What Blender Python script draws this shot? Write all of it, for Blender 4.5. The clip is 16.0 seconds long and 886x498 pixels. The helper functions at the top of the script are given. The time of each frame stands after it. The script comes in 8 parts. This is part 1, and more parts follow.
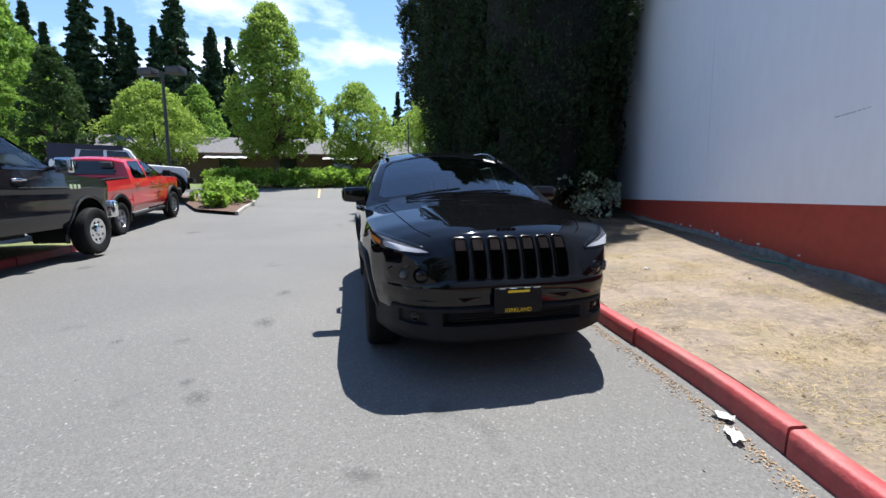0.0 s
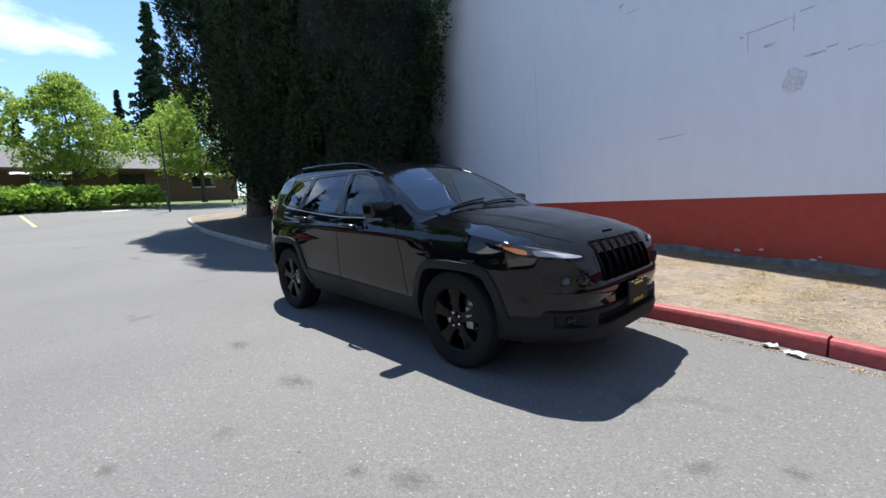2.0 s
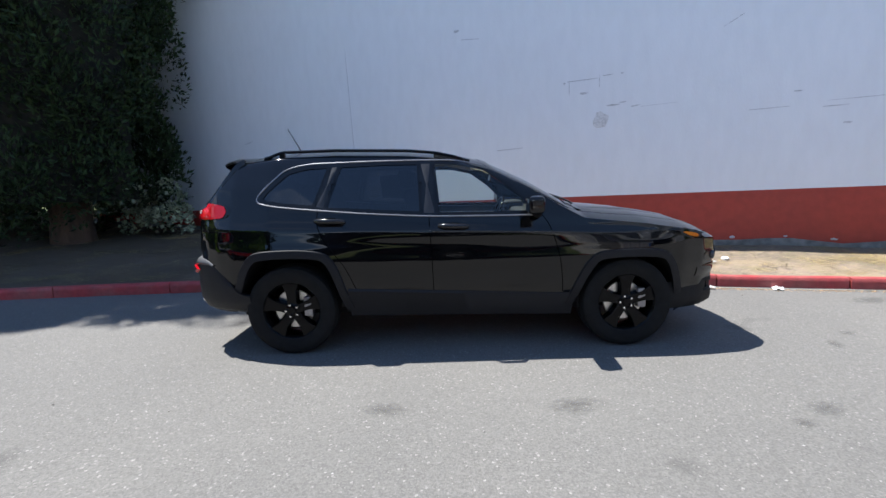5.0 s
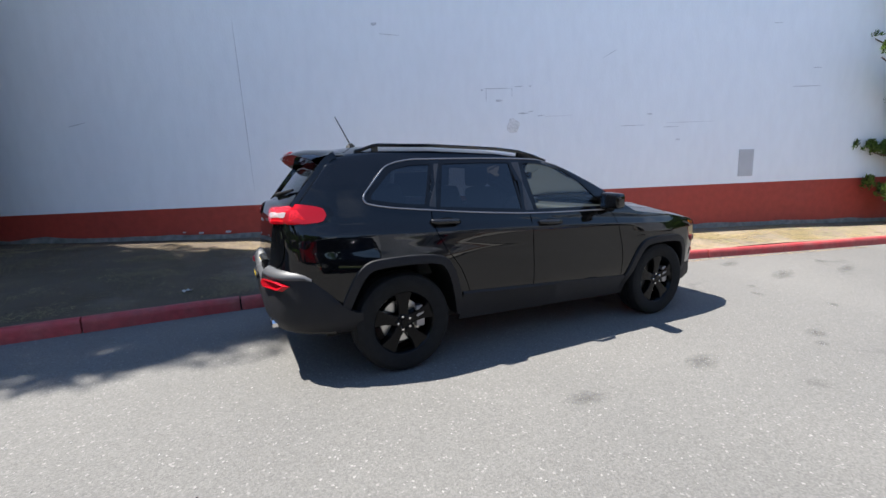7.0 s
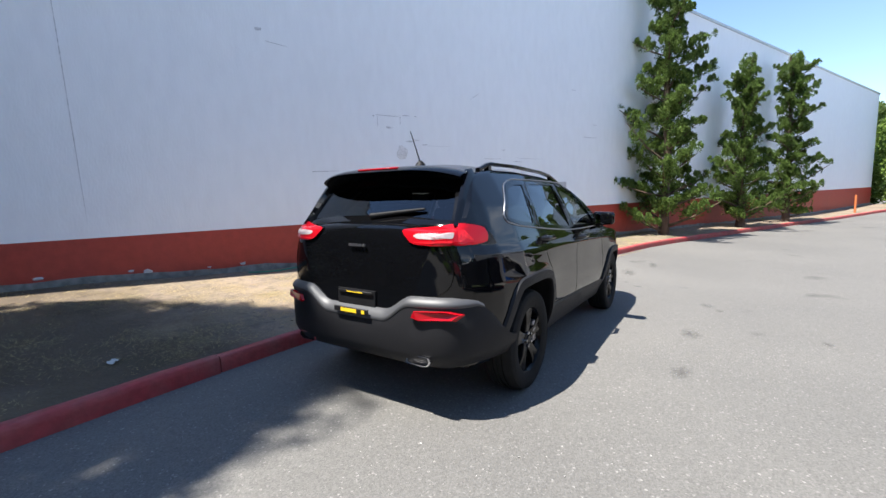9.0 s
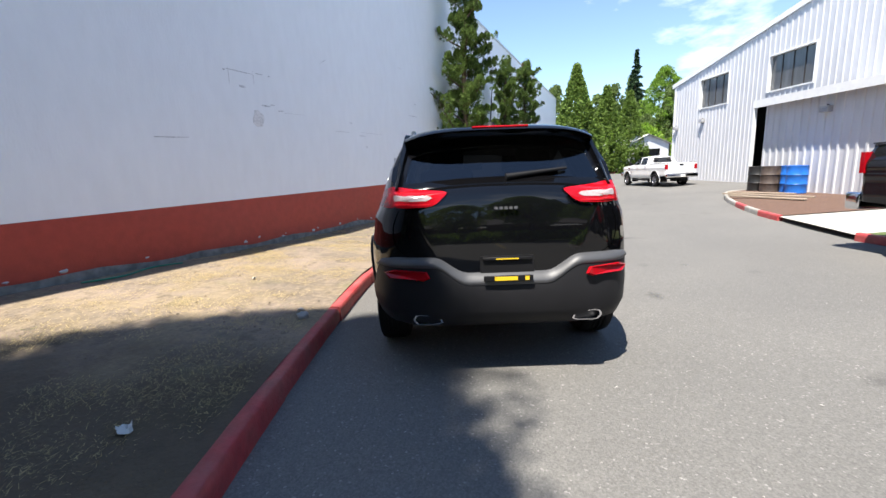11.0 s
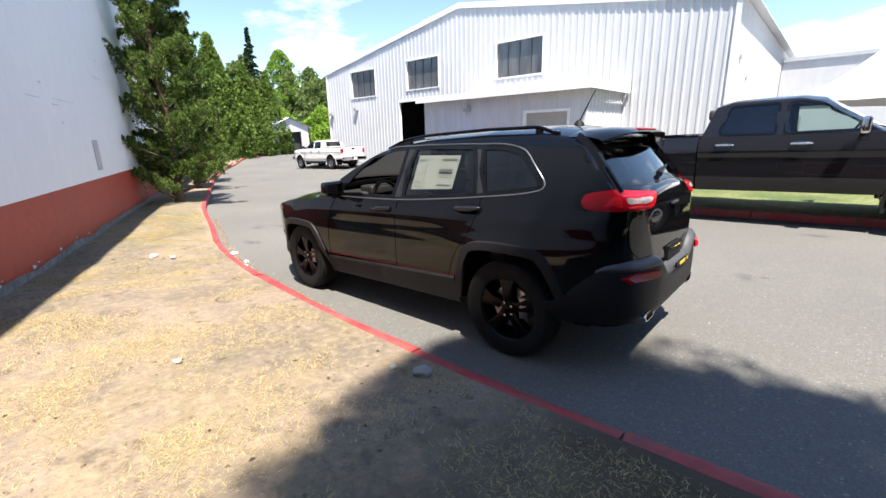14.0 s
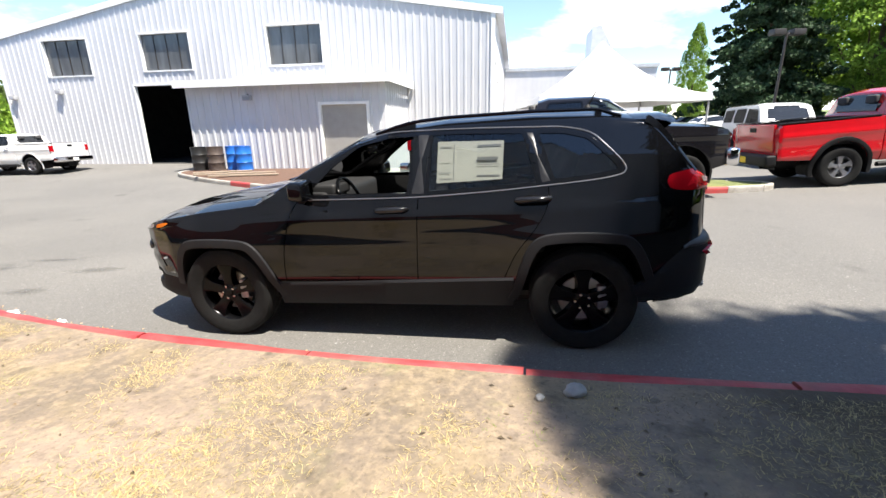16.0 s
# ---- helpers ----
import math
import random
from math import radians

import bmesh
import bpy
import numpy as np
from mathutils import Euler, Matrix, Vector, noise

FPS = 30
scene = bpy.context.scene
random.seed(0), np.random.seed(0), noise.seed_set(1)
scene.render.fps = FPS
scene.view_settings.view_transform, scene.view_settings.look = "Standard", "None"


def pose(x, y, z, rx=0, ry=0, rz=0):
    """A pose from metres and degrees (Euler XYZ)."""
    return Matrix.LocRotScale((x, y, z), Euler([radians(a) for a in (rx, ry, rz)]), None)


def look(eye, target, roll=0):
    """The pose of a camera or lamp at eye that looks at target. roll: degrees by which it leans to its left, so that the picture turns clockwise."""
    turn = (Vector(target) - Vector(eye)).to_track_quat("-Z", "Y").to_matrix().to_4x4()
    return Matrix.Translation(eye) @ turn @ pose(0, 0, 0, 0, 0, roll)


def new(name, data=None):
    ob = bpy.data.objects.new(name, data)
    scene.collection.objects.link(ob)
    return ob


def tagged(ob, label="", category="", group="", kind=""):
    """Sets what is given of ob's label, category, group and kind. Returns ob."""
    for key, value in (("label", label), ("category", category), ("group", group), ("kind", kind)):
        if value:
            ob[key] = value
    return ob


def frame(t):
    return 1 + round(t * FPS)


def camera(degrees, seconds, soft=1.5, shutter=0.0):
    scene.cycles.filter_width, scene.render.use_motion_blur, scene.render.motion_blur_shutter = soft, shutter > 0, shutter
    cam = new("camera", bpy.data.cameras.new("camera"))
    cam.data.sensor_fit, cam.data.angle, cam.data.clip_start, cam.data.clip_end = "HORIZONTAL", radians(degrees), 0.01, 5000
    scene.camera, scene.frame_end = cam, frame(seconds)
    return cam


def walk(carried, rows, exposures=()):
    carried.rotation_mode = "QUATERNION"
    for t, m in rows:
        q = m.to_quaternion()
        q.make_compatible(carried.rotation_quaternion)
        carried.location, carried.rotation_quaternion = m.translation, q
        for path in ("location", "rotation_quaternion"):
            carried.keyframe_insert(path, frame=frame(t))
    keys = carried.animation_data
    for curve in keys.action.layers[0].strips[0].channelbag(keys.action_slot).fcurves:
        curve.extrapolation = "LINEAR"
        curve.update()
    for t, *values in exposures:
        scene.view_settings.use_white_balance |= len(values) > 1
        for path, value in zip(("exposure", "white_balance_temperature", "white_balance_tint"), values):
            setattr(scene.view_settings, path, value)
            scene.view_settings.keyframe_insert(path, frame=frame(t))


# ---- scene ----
cam = camera(92.1, 16.0)
PATH = [
    (0, (4.745, -0.984, 1.122), (2.802, -0.574, 0.88), -0.3),
    (0.5, (4.549, -1.514, 1.139), (2.696, -0.804, 0.892), -0.9),
    (1, (4.265, -2.017, 1.153), (2.505, -1.087, 0.956), -2.8),
    (1.5, (3.926, -2.542, 1.173), (2.305, -1.383, 1.001), -2.8),
    (2, (3.523, -3.025, 1.182), (2.085, -1.653, 0.963), -3.3),
    (2.5, (3.047, -3.432, 1.178), (1.848, -1.851, 0.927), -2.3),
    (3, (2.508, -3.771, 1.189), (1.525, -2.052, 0.909), -1.6),
    (3.5, (1.904, -4.015, 1.225), (1.103, -2.208, 0.919), -2.0),
    (4, (1.27, -4.199, 1.268), (0.746, -2.289, 0.986), -2.6),
    (4.2, (0.97, -4.232, 1.282), (0.546, -2.297, 1.003), -2.2),
    (6.3, (-1.56, -4.005, 1.39), (-0.976, -2.117, 1.086), -3.0),
    (6.5, (-1.794, -3.898, 1.407), (-1.148, -2.029, 1.107), -2.0),
    (7, (-2.38, -3.657, 1.427), (-1.508, -1.889, 1.088), -2.4),
    (7.5, (-2.9, -3.316, 1.449), (-1.776, -1.699, 1.103), -2.5),
    (8, (-3.416, -2.951, 1.461), (-2.081, -1.501, 1.119), -1.3),
    (8.5, (-3.831, -2.489, 1.448), (-2.334, -1.204, 1.121), -2.9),
    (8.7, (-3.985, -2.301, 1.453), (-2.419, -1.092, 1.16), -2.7),
    (10.8, (-4.795, 0.129, 1.414), (-2.827, 0.241, 1.076), -1.1),
    (11, (-4.751, 0.389, 1.403), (-2.787, 0.387, 1.027), -2.3),
    (11.5, (-4.618, 1.012, 1.413), (-2.675, 0.695, 1.06), -1.3),
    (12, (-4.392, 1.578, 1.434), (-2.522, 1.021, 0.998), -0.6),
    (12.5, (-4.138, 2.115, 1.468), (-2.412, 1.21, 1.019), -1.0),
    (13, (-3.785, 2.586, 1.532), (-2.196, 1.474, 1.047), -1.0),
    (13.5, (-3.386, 3.019, 1.585), (-1.947, 1.707, 1.125), -0.3),
    (14, (-2.936, 3.317, 1.625), (-1.642, 1.881, 1.115), -1.3),
    (14.5, (-2.456, 3.567, 1.623), (-1.367, 1.957, 1.155), -0.9),
    (15, (-1.921, 3.672, 1.593), (-1.067, 1.932, 1.101), -1.2),
    (15.5, (-1.376, 3.749, 1.592), (-0.798, 1.909, 1.063), -0.9),
    (16, (-0.851, 3.717, 1.573), (-0.531, 1.821, 1.023), -0.9),
]
walk(cam, [(t, look(eye, target, roll)) for t, eye, target, roll in PATH],
     exposures=[(0, 1.05, 6080, 10), (4, 1.08, 6080, 10), (6.5, 1.33, 6300, 10), (9, 1.36, 6420, 10), (11, 1.30, 6600, 10), (13, 1.34, 6700, 10), (14, 1.42, 6750, 10), (16, 1.47, 6800, 10)])

# ---- world, sun, exposure ----
SUN_TO = Vector((-0.352, 0.2035, 0.9135)).normalized()
world = bpy.data.worlds.new("sky")
scene.world = world
world.use_nodes = True
wn, wl = world.node_tree.nodes, world.node_tree.links
wn.clear()
w_out = wn.new("ShaderNodeOutputWorld")
w_bg = wn.new("ShaderNodeBackground")
w_sky = wn.new("ShaderNodeTexSky")
w_sky.sky_type = "NISHITA"
w_sky.sun_disc = False
w_sky.sun_elevation = math.asin(SUN_TO.z)
w_sky.sun_rotation = math.atan2(SUN_TO.x, SUN_TO.y)
w_sky.air_density, w_sky.dust_density, w_sky.ozone_density = 1.0, 0.03, 3.0
w_tc = wn.new("ShaderNodeTexCoord")
w_map = wn.new("ShaderNodeMapping")
w_map.inputs["Location"].default_value = (3.1, 0.4, 0.0)
w_map.inputs["Scale"].default_value = (1.0, 1.0, 2.6)
w_noise = wn.new("ShaderNodeTexNoise")
w_noise.inputs["Scale"].default_value = 2.1
w_noise.inputs["Detail"].default_value = 9.0
w_noise.inputs["Roughness"].default_value = 0.56
w_ramp = wn.new("ShaderNodeValToRGB")
w_ramp.color_ramp.elements[0].position = 0.55
w_ramp.color_ramp.elements[1].position = 0.72
w_dot = wn.new("ShaderNodeVectorMath")
w_dot.operation = "DOT_PRODUCT"
w_dot.inputs[1].default_value = (-0.52, -0.86, -0.8)
w_lean = wn.new("ShaderNodeMath")
w_lean.operation = "MULTIPLY_ADD"
w_lean.inputs[1].default_value, w_lean.inputs[2].default_value = 0.13, -0.065
w_sum = wn.new("ShaderNodeMath")
w_sep = wn.new("ShaderNodeSeparateXYZ")
w_high = wn.new("ShaderNodeMapRange")
w_high.inputs["From Min"].default_value, w_high.inputs["From Max"].default_value = 0.35, 0.70
w_high.inputs["To Min"].default_value, w_high.inputs["To Max"].default_value = 1.0, 0.0
w_cloud = wn.new("ShaderNodeMath")
w_cloud.operation = "MULTIPLY"
w_mix = wn.new("ShaderNodeMixRGB")
w_mix.inputs["Color2"].default_value = (9.5, 9.8, 10.4, 1)
wl.new(w_tc.outputs["Generated"], w_map.inputs["Vector"])
wl.new(w_map.outputs["Vector"], w_noise.inputs["Vector"])
wl.new(w_tc.outputs["Generated"], w_dot.inputs[0])
wl.new(w_dot.outputs["Value"], w_lean.inputs[0])
wl.new(w_noise.outputs["Fac"], w_sum.inputs[0])
wl.new(w_lean.outputs["Value"], w_sum.inputs[1])
wl.new(w_sum.outputs["Value"], w_ramp.inputs["Fac"])
wl.new(w_tc.outputs["Generated"], w_sep.inputs["Vector"])
wl.new(w_sep.outputs["Z"], w_high.inputs["Value"])
wl.new(w_ramp.outputs["Color"], w_cloud.inputs[0])
wl.new(w_high.outputs["Result"], w_cloud.inputs[1])
wl.new(w_cloud.outputs["Value"], w_mix.inputs["Fac"])
wl.new(w_sky.outputs["Color"], w_mix.inputs["Color1"])
wl.new(w_mix.outputs["Color"], w_bg.inputs["Color"])
w_bg.inputs["Strength"].default_value = 0.104
wl.new(w_bg.outputs["Background"], w_out.inputs["Surface"])

sun_data = bpy.data.lights.new("sun", "SUN")
sun_data.energy, sun_data.angle, sun_data.color = 5.0, radians(0.55), (1.0, 0.955, 0.88)
sun = new("sun", sun_data)
sun.matrix_world = look(tuple(SUN_TO * 60), (0, 0, 0))


# ---- materials ----
def material(name, color, rough=0.5, metal=0.0, vary=0.0, vary_scale=4.0, tint=None, tint_scale=0.6, tint_amount=0.5,
             bump=0.0, bump_scale=60.0, coat=0.0, spec=0.5, random=0.0, island=False, transmission=0.0, emit=None, stretch=(1, 1, 1)):
    """A procedural surface: base colour, fine grain (vary), broad stains (tint), relief (bump)."""
    m = bpy.data.materials.new(name)
    m.use_nodes = True
    n, l = m.node_tree.nodes, m.node_tree.links
    b = n["Principled BSDF"]
    b.inputs["Roughness"].default_value, b.inputs["Metallic"].default_value = rough, metal
    b.inputs["Coat Weight"].default_value, b.inputs["Coat Roughness"].default_value = coat, 0.03
    b.inputs["Specular IOR Level"].default_value = spec
    b.inputs["Transmission Weight"].default_value = transmission
    base = (*color, 1)
    b.inputs["Base Color"].default_value = base
    if emit:
        b.inputs["Emission Color"].default_value, b.inputs["Emission Strength"].default_value = (*emit[0], 1), emit[1]
    tc = n.new("ShaderNodeTexCoord")
    mp = n.new("ShaderNodeMapping")
    mp.inputs["Scale"].default_value = stretch
    l.new(tc.outputs["Object"], mp.inputs["Vector"])
    socket = None

    def noise_at(scale, detail=6.0):
        t = n.new("ShaderNodeTexNoise")
        t.inputs["Scale"].default_value, t.inputs["Detail"].default_value = scale, detail
        l.new(mp.outputs["Vector"], t.inputs["Vector"])
        return t.outputs["Fac"]

    def mix(kind, fac, a, c):
        x = n.new("ShaderNodeMixRGB")
        x.blend_type = kind
        for key, value in (("Fac", fac), ("Color1", a), ("Color2", c)):
            if isinstance(value, (int, float)):
                x.inputs[key].default_value = value
            elif isinstance(value, tuple):
                x.inputs[key].default_value = value
            else:
                l.new(value, x.inputs[key])
        return x.outputs["Color"]

    def spread(value, lo, hi, a=0.0, c=1.0):
        r = n.new("ShaderNodeMapRange")
        r.inputs["From Min"].default_value, r.inputs["From Max"].default_value = lo, hi
        r.inputs["To Min"].default_value, r.inputs["To Max"].default_value = a, c
        l.new(value, r.inputs["Value"])
        return r.outputs["Result"]

    if tint:
        socket = mix("MIX", spread(noise_at(tint_scale), 0.5 - 0.25 * (1.2 - tint_amount), 0.72, 0, tint_amount), base, (*tint, 1))
    if vary:
        grain = spread(noise_at(vary_scale), 0.3, 0.7, 1 - vary, 1 + vary)
        socket = mix("MULTIPLY", 1.0, socket or base, grain)
    if random:
        info = n.new("ShaderNodeObjectInfo") if not island else n.new("ShaderNodeNewGeometry")
        out = info.outputs["Random"] if not island else info.outputs["Random Per Island"]
        socket = mix("MULTIPLY", 1.0, socket or base, spread(out, 0, 1, 1 - random, 1 + random))
    if socket:
        l.new(socket, b.inputs["Base Color"])
    if bump:
        bp = n.new("ShaderNodeBump")
        bp.inputs["Strength"].default_value, bp.inputs["Distance"].default_value = min(1.0, bump), 0.01
        l.new(noise_at(bump_scale), bp.inputs["Height"])
        l.new(bp.outputs["Normal"], b.inputs["Normal"])
    return m


def asphalt_material():
    """Worn grey asphalt: aggregate speckle, broad mottling, oil spots and dusty tracks."""
    m = material("asphalt", (0.121, 0.116, 0.108), 0.85, vary=0.18, vary_scale=95, tint=(0.150, 0.143, 0.131), tint_scale=0.35,
                 tint_amount=0.8, bump=0.4, bump_scale=150)
    n, l = m.node_tree.nodes, m.node_tree.links
    b = n["Principled BSDF"]
    tc = n.new("ShaderNodeTexCoord")
    v = n.new("ShaderNodeTexVoronoi")
    v.inputs["Scale"].default_value = 95.0
    l.new(tc.outputs["Object"], v.inputs["Vector"])
    r = n.new("ShaderNodeMapRange")
    r.inputs["From Min"].default_value, r.inputs["From Max"].default_value = 0.0, 1.0
    r.inputs["To Min"].default_value, r.inputs["To Max"].default_value = 0.82, 1.2
    sep = n.new("ShaderNodeSeparateColor")
    l.new(v.outputs["Color"], sep.inputs["Color"])
    l.new(sep.outputs["Red"], r.inputs["Value"])
    x = n.new("ShaderNodeMixRGB")
    x.blend_type = "MULTIPLY"
    x.inputs["Fac"].default_value = 0.75
    l.new(b.inputs["Base Color"].links[0].from_socket, x.inputs["Color1"])
    l.new(r.outputs["Result"], x.inputs["Color2"])
    # pale stones in the mix
    k = n.new("ShaderNodeMapRange")
    k.inputs["From Min"].default_value, k.inputs["From Max"].default_value = 0.974, 0.982
    k.inputs["To Min"].default_value, k.inputs["To Max"].default_value = 1.0, 1.65
    l.new(sep.outputs["Green"], k.inputs["Value"])
    g = n.new("ShaderNodeMixRGB")
    g.blend_type, g.inputs["Fac"].default_value = "MULTIPLY", 1.0
    l.new(x.outputs["Color"], g.inputs["Color1"])
    l.new(k.outputs["Result"], g.inputs["Color2"])
    x = g
    # oil spots
    s = n.new("ShaderNodeTexNoise")
    s.inputs["Scale"].default_value, s.inputs["Detail"].default_value = 1.1, 3.0
    l.new(tc.outputs["Object"], s.inputs["Vector"])
    q = n.new("ShaderNodeMapRange")
    q.inputs["From Min"].default_value, q.inputs["From Max"].default_value = 0.66, 0.74
    q.inputs["To Min"].default_value, q.inputs["To Max"].default_value = 1.0, 0.62
    l.new(s.outputs["Fac"], q.inputs["Value"])
    y = n.new("ShaderNodeMixRGB")
    y.blend_type = "MULTIPLY"
    y.inputs["Fac"].default_value = 1.0
    l.new(x.outputs["Color"], y.inputs["Color1"])
    l.new(q.outputs["Result"], y.inputs["Color2"])
    l.new(y.outputs["Color"], b.inputs["Base Color"])
    return m


def soil_material():
    """Bare grey-brown soil under flattened straw, with worn patches, a little green and dark bits."""
    m = material("dry_grass_soil", (0.215, 0.175, 0.135), 0.95, bump=0.9, bump_scale=38)
    n, l = m.node_tree.nodes, m.node_tree.links
    b = n["Principled BSDF"]
    tc = n.new("ShaderNodeTexCoord")

    def noise_of(scale, detail, off):
        mp, t = n.new("ShaderNodeMapping"), n.new("ShaderNodeTexNoise")
        mp.inputs["Location"].default_value = (off, off * 0.7, 0)
        t.inputs["Scale"].default_value, t.inputs["Detail"].default_value, t.inputs["Roughness"].default_value = scale, detail, 0.62
        l.new(tc.outputs["Object"], mp.inputs["Vector"])
        l.new(mp.outputs["Vector"], t.inputs["Vector"])
        return t.outputs["Fac"]

    def layer(below, color, fac, lo, hi, most):
        r, x = n.new("ShaderNodeMapRange"), n.new("ShaderNodeMixRGB")
        r.inputs["From Min"].default_value, r.inputs["From Max"].default_value, r.inputs["To Max"].default_value = lo, hi, most
        l.new(fac, r.inputs["Value"])
        l.new(r.outputs["Result"], x.inputs["Fac"])
        if isinstance(below, tuple):
            x.inputs["Color1"].default_value = below
        else:
            l.new(below, x.inputs["Color1"])
        x.inputs["Color2"].default_value = (*color, 1)
        return x.outputs["Color"]

    c = layer((0.150, 0.119, 0.089, 1), (0.248, 0.190, 0.144), noise_of(0.9, 6, 3), 0.42, 0.62, 0.95)
    c = layer(c, (0.240, 0.183, 0.104), noise_of(1.5, 12, 11), 0.47, 0.60, 0.6)
    c = layer(c, (0.335, 0.256, 0.165), noise_of(16, 14, 5), 0.46, 0.66, 0.55)
    c = layer(c, (0.146, 0.155, 0.052), noise_of(1.7, 8, 23), 0.57, 0.70, 0.4)
    c = layer(c, (0.073, 0.057, 0.041), noise_of(6, 12, 31), 0.55, 0.70, 0.75)
    c = layer(c, (0.095, 0.077, 0.058), noise_of(45, 6, 37), 0.54, 0.70, 0.7)
    # browner soil, its colour also darkened for the conifers' shade, with a ragged edge
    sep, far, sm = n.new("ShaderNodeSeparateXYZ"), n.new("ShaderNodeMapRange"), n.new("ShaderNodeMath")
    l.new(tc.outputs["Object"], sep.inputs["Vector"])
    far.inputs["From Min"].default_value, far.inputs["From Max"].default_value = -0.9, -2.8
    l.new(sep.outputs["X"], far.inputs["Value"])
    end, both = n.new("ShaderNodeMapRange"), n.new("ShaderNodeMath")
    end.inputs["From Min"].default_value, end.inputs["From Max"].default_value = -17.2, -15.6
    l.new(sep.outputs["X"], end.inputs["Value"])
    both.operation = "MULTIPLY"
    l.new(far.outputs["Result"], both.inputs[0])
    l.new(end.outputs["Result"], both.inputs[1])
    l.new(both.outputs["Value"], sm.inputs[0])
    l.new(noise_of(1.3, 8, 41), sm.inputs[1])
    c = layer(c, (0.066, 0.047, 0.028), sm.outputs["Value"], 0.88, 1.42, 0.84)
    l.new(c, b.inputs["Base Color"])
    return m


def leaf_material(name, color, random, through_light):
    """Leaves: matt with a faint sheen, part of the light passing through; each spray a little different."""
    m = bpy.data.materials.new(name)
    m.use_nodes = True
    n, l = m.node_tree.nodes, m.node_tree.links
    b, out = n["Principled BSDF"], n["Material Output"]
    b.inputs["Roughness"].default_value, b.inputs["Specular IOR Level"].default_value = 0.65, 0.25
    geo, r, x = n.new("ShaderNodeNewGeometry"), n.new("ShaderNodeMapRange"), n.new("ShaderNodeMixRGB")
    r.inputs["To Min"].default_value, r.inputs["To Max"].default_value = 1 - random, 1 + random
    l.new(geo.outputs["Random Per Island"], r.inputs["Value"])
    x.blend_type = "MULTIPLY"
    x.inputs["Fac"].default_value = 1.0
    x.inputs["Color1"].default_value = (*color, 1)
    l.new(r.outputs["Result"], x.inputs["Color2"])
    tr, mx = n.new("ShaderNodeBsdfTranslucent"), n.new("ShaderNodeMixShader")
    l.new(x.outputs["Color"], b.inputs["Base Color"])
    l.new(x.outputs["Color"], tr.inputs["Color"])
    mx.inputs["Fac"].default_value = through_light
    l.new(b.outputs["BSDF"], mx.inputs[1])
    l.new(tr.outputs["BSDF"], mx.inputs[2])
    l.new(mx.outputs["Shader"], out.inputs["Surface"])
    return m


def glass_material(name, tint, clear, rough=0.0, ior=1.55):
    """Window glass: glossy by Fresnel, letting through the given share of light."""
    m = bpy.data.materials.new(name)
    m.use_nodes = True
    n, l = m.node_tree.nodes, m.node_tree.links
    n.clear()
    out, mx = n.new("ShaderNodeOutputMaterial"), n.new("ShaderNodeMixShader")
    tr, gl, fr = n.new("ShaderNodeBsdfTransparent"), n.new("ShaderNodeBsdfGlossy"), n.new("ShaderNodeFresnel")
    tr.inputs["Color"].default_value = (tint[0] * clear, tint[1] * clear, tint[2] * clear, 1)
    gl.inputs["Roughness"].default_value = rough
    gl.inputs["Color"].default_value = (0.95, 0.97, 1, 1)
    fr.inputs["IOR"].default_value = ior
    l.new(fr.outputs["Fac"], mx.inputs["Fac"])
    l.new(tr.outputs["BSDF"], mx.inputs[1])
    l.new(gl.outputs["BSDF"], mx.inputs[2])
    l.new(mx.outputs["Shader"], out.inputs["Surface"])
    return m


M_asphalt = asphalt_material()
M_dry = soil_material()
M_blade = leaf_material("straw", (0.46, 0.36, 0.18), 0.3, 0.3)
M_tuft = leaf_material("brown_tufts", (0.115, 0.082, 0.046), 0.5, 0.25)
M_blade_green = leaf_material("green_blades", (0.21, 0.26, 0.075), 0.35, 0.4)
M_lawn = material("lawn", (0.065, 0.095, 0.025), 0.95, vary=0.4, vary_scale=14, tint=(0.24, 0.23, 0.09), tint_scale=0.5, tint_amount=0.8,
                  bump=0.9, bump_scale=30)
M_red_kerb = material("red_kerb_paint", (0.37, 0.042, 0.045), 0.6, vary=0.16, vary_scale=16, tint=(0.30, 0.10, 0.085), tint_scale=3.5,
                      tint_amount=0.75, bump=0.35, bump_scale=45, random=0.12)
M_concrete = material("kerb_concrete", (0.36, 0.34, 0.31), 0.85, vary=0.18, vary_scale=22, tint=(0.22, 0.2, 0.17), tint_scale=2.0,
                      tint_amount=0.7, bump=0.5, bump_scale=60)
M_slab = material("pale_concrete", (0.40, 0.38, 0.34), 0.8, vary=0.12, vary_scale=20, bump=0.3)
M_mulch = material("bark_mulch", (0.11, 0.062, 0.042), 0.95, vary=0.5, vary_scale=30, bump=1.0, bump_scale=40)
M_wall_white = material("white_wall_paint", (0.90, 0.91, 0.935), 0.55, vary=0.02, vary_scale=7, tint=(0.86, 0.87, 0.90), tint_scale=0.25,
                        tint_amount=0.7, bump=0.25, bump_scale=40, stretch=(1, 1, 0.35))
M_wall_red = material("red_wall_paint", (0.39, 0.048, 0.03), 0.55, vary=0.10, vary_scale=9, tint=(0.33, 0.05, 0.035), tint_scale=0.7,
                      tint_amount=0.7, bump=0.3, bump_scale=35)
M_footing = material("grey_footing", (0.2, 0.2, 0.19), 0.9, vary=0.35, vary_scale=9, bump=0.6, bump_scale=25)
M_scuff = material("scuffed_plaster", (0.74, 0.735, 0.74), 0.9, vary=0.18, vary_scale=30, bump=0.5)
M_scratch = material("dark_scratch", (0.62, 0.62, 0.65), 0.9, vary=0.4, vary_scale=40)
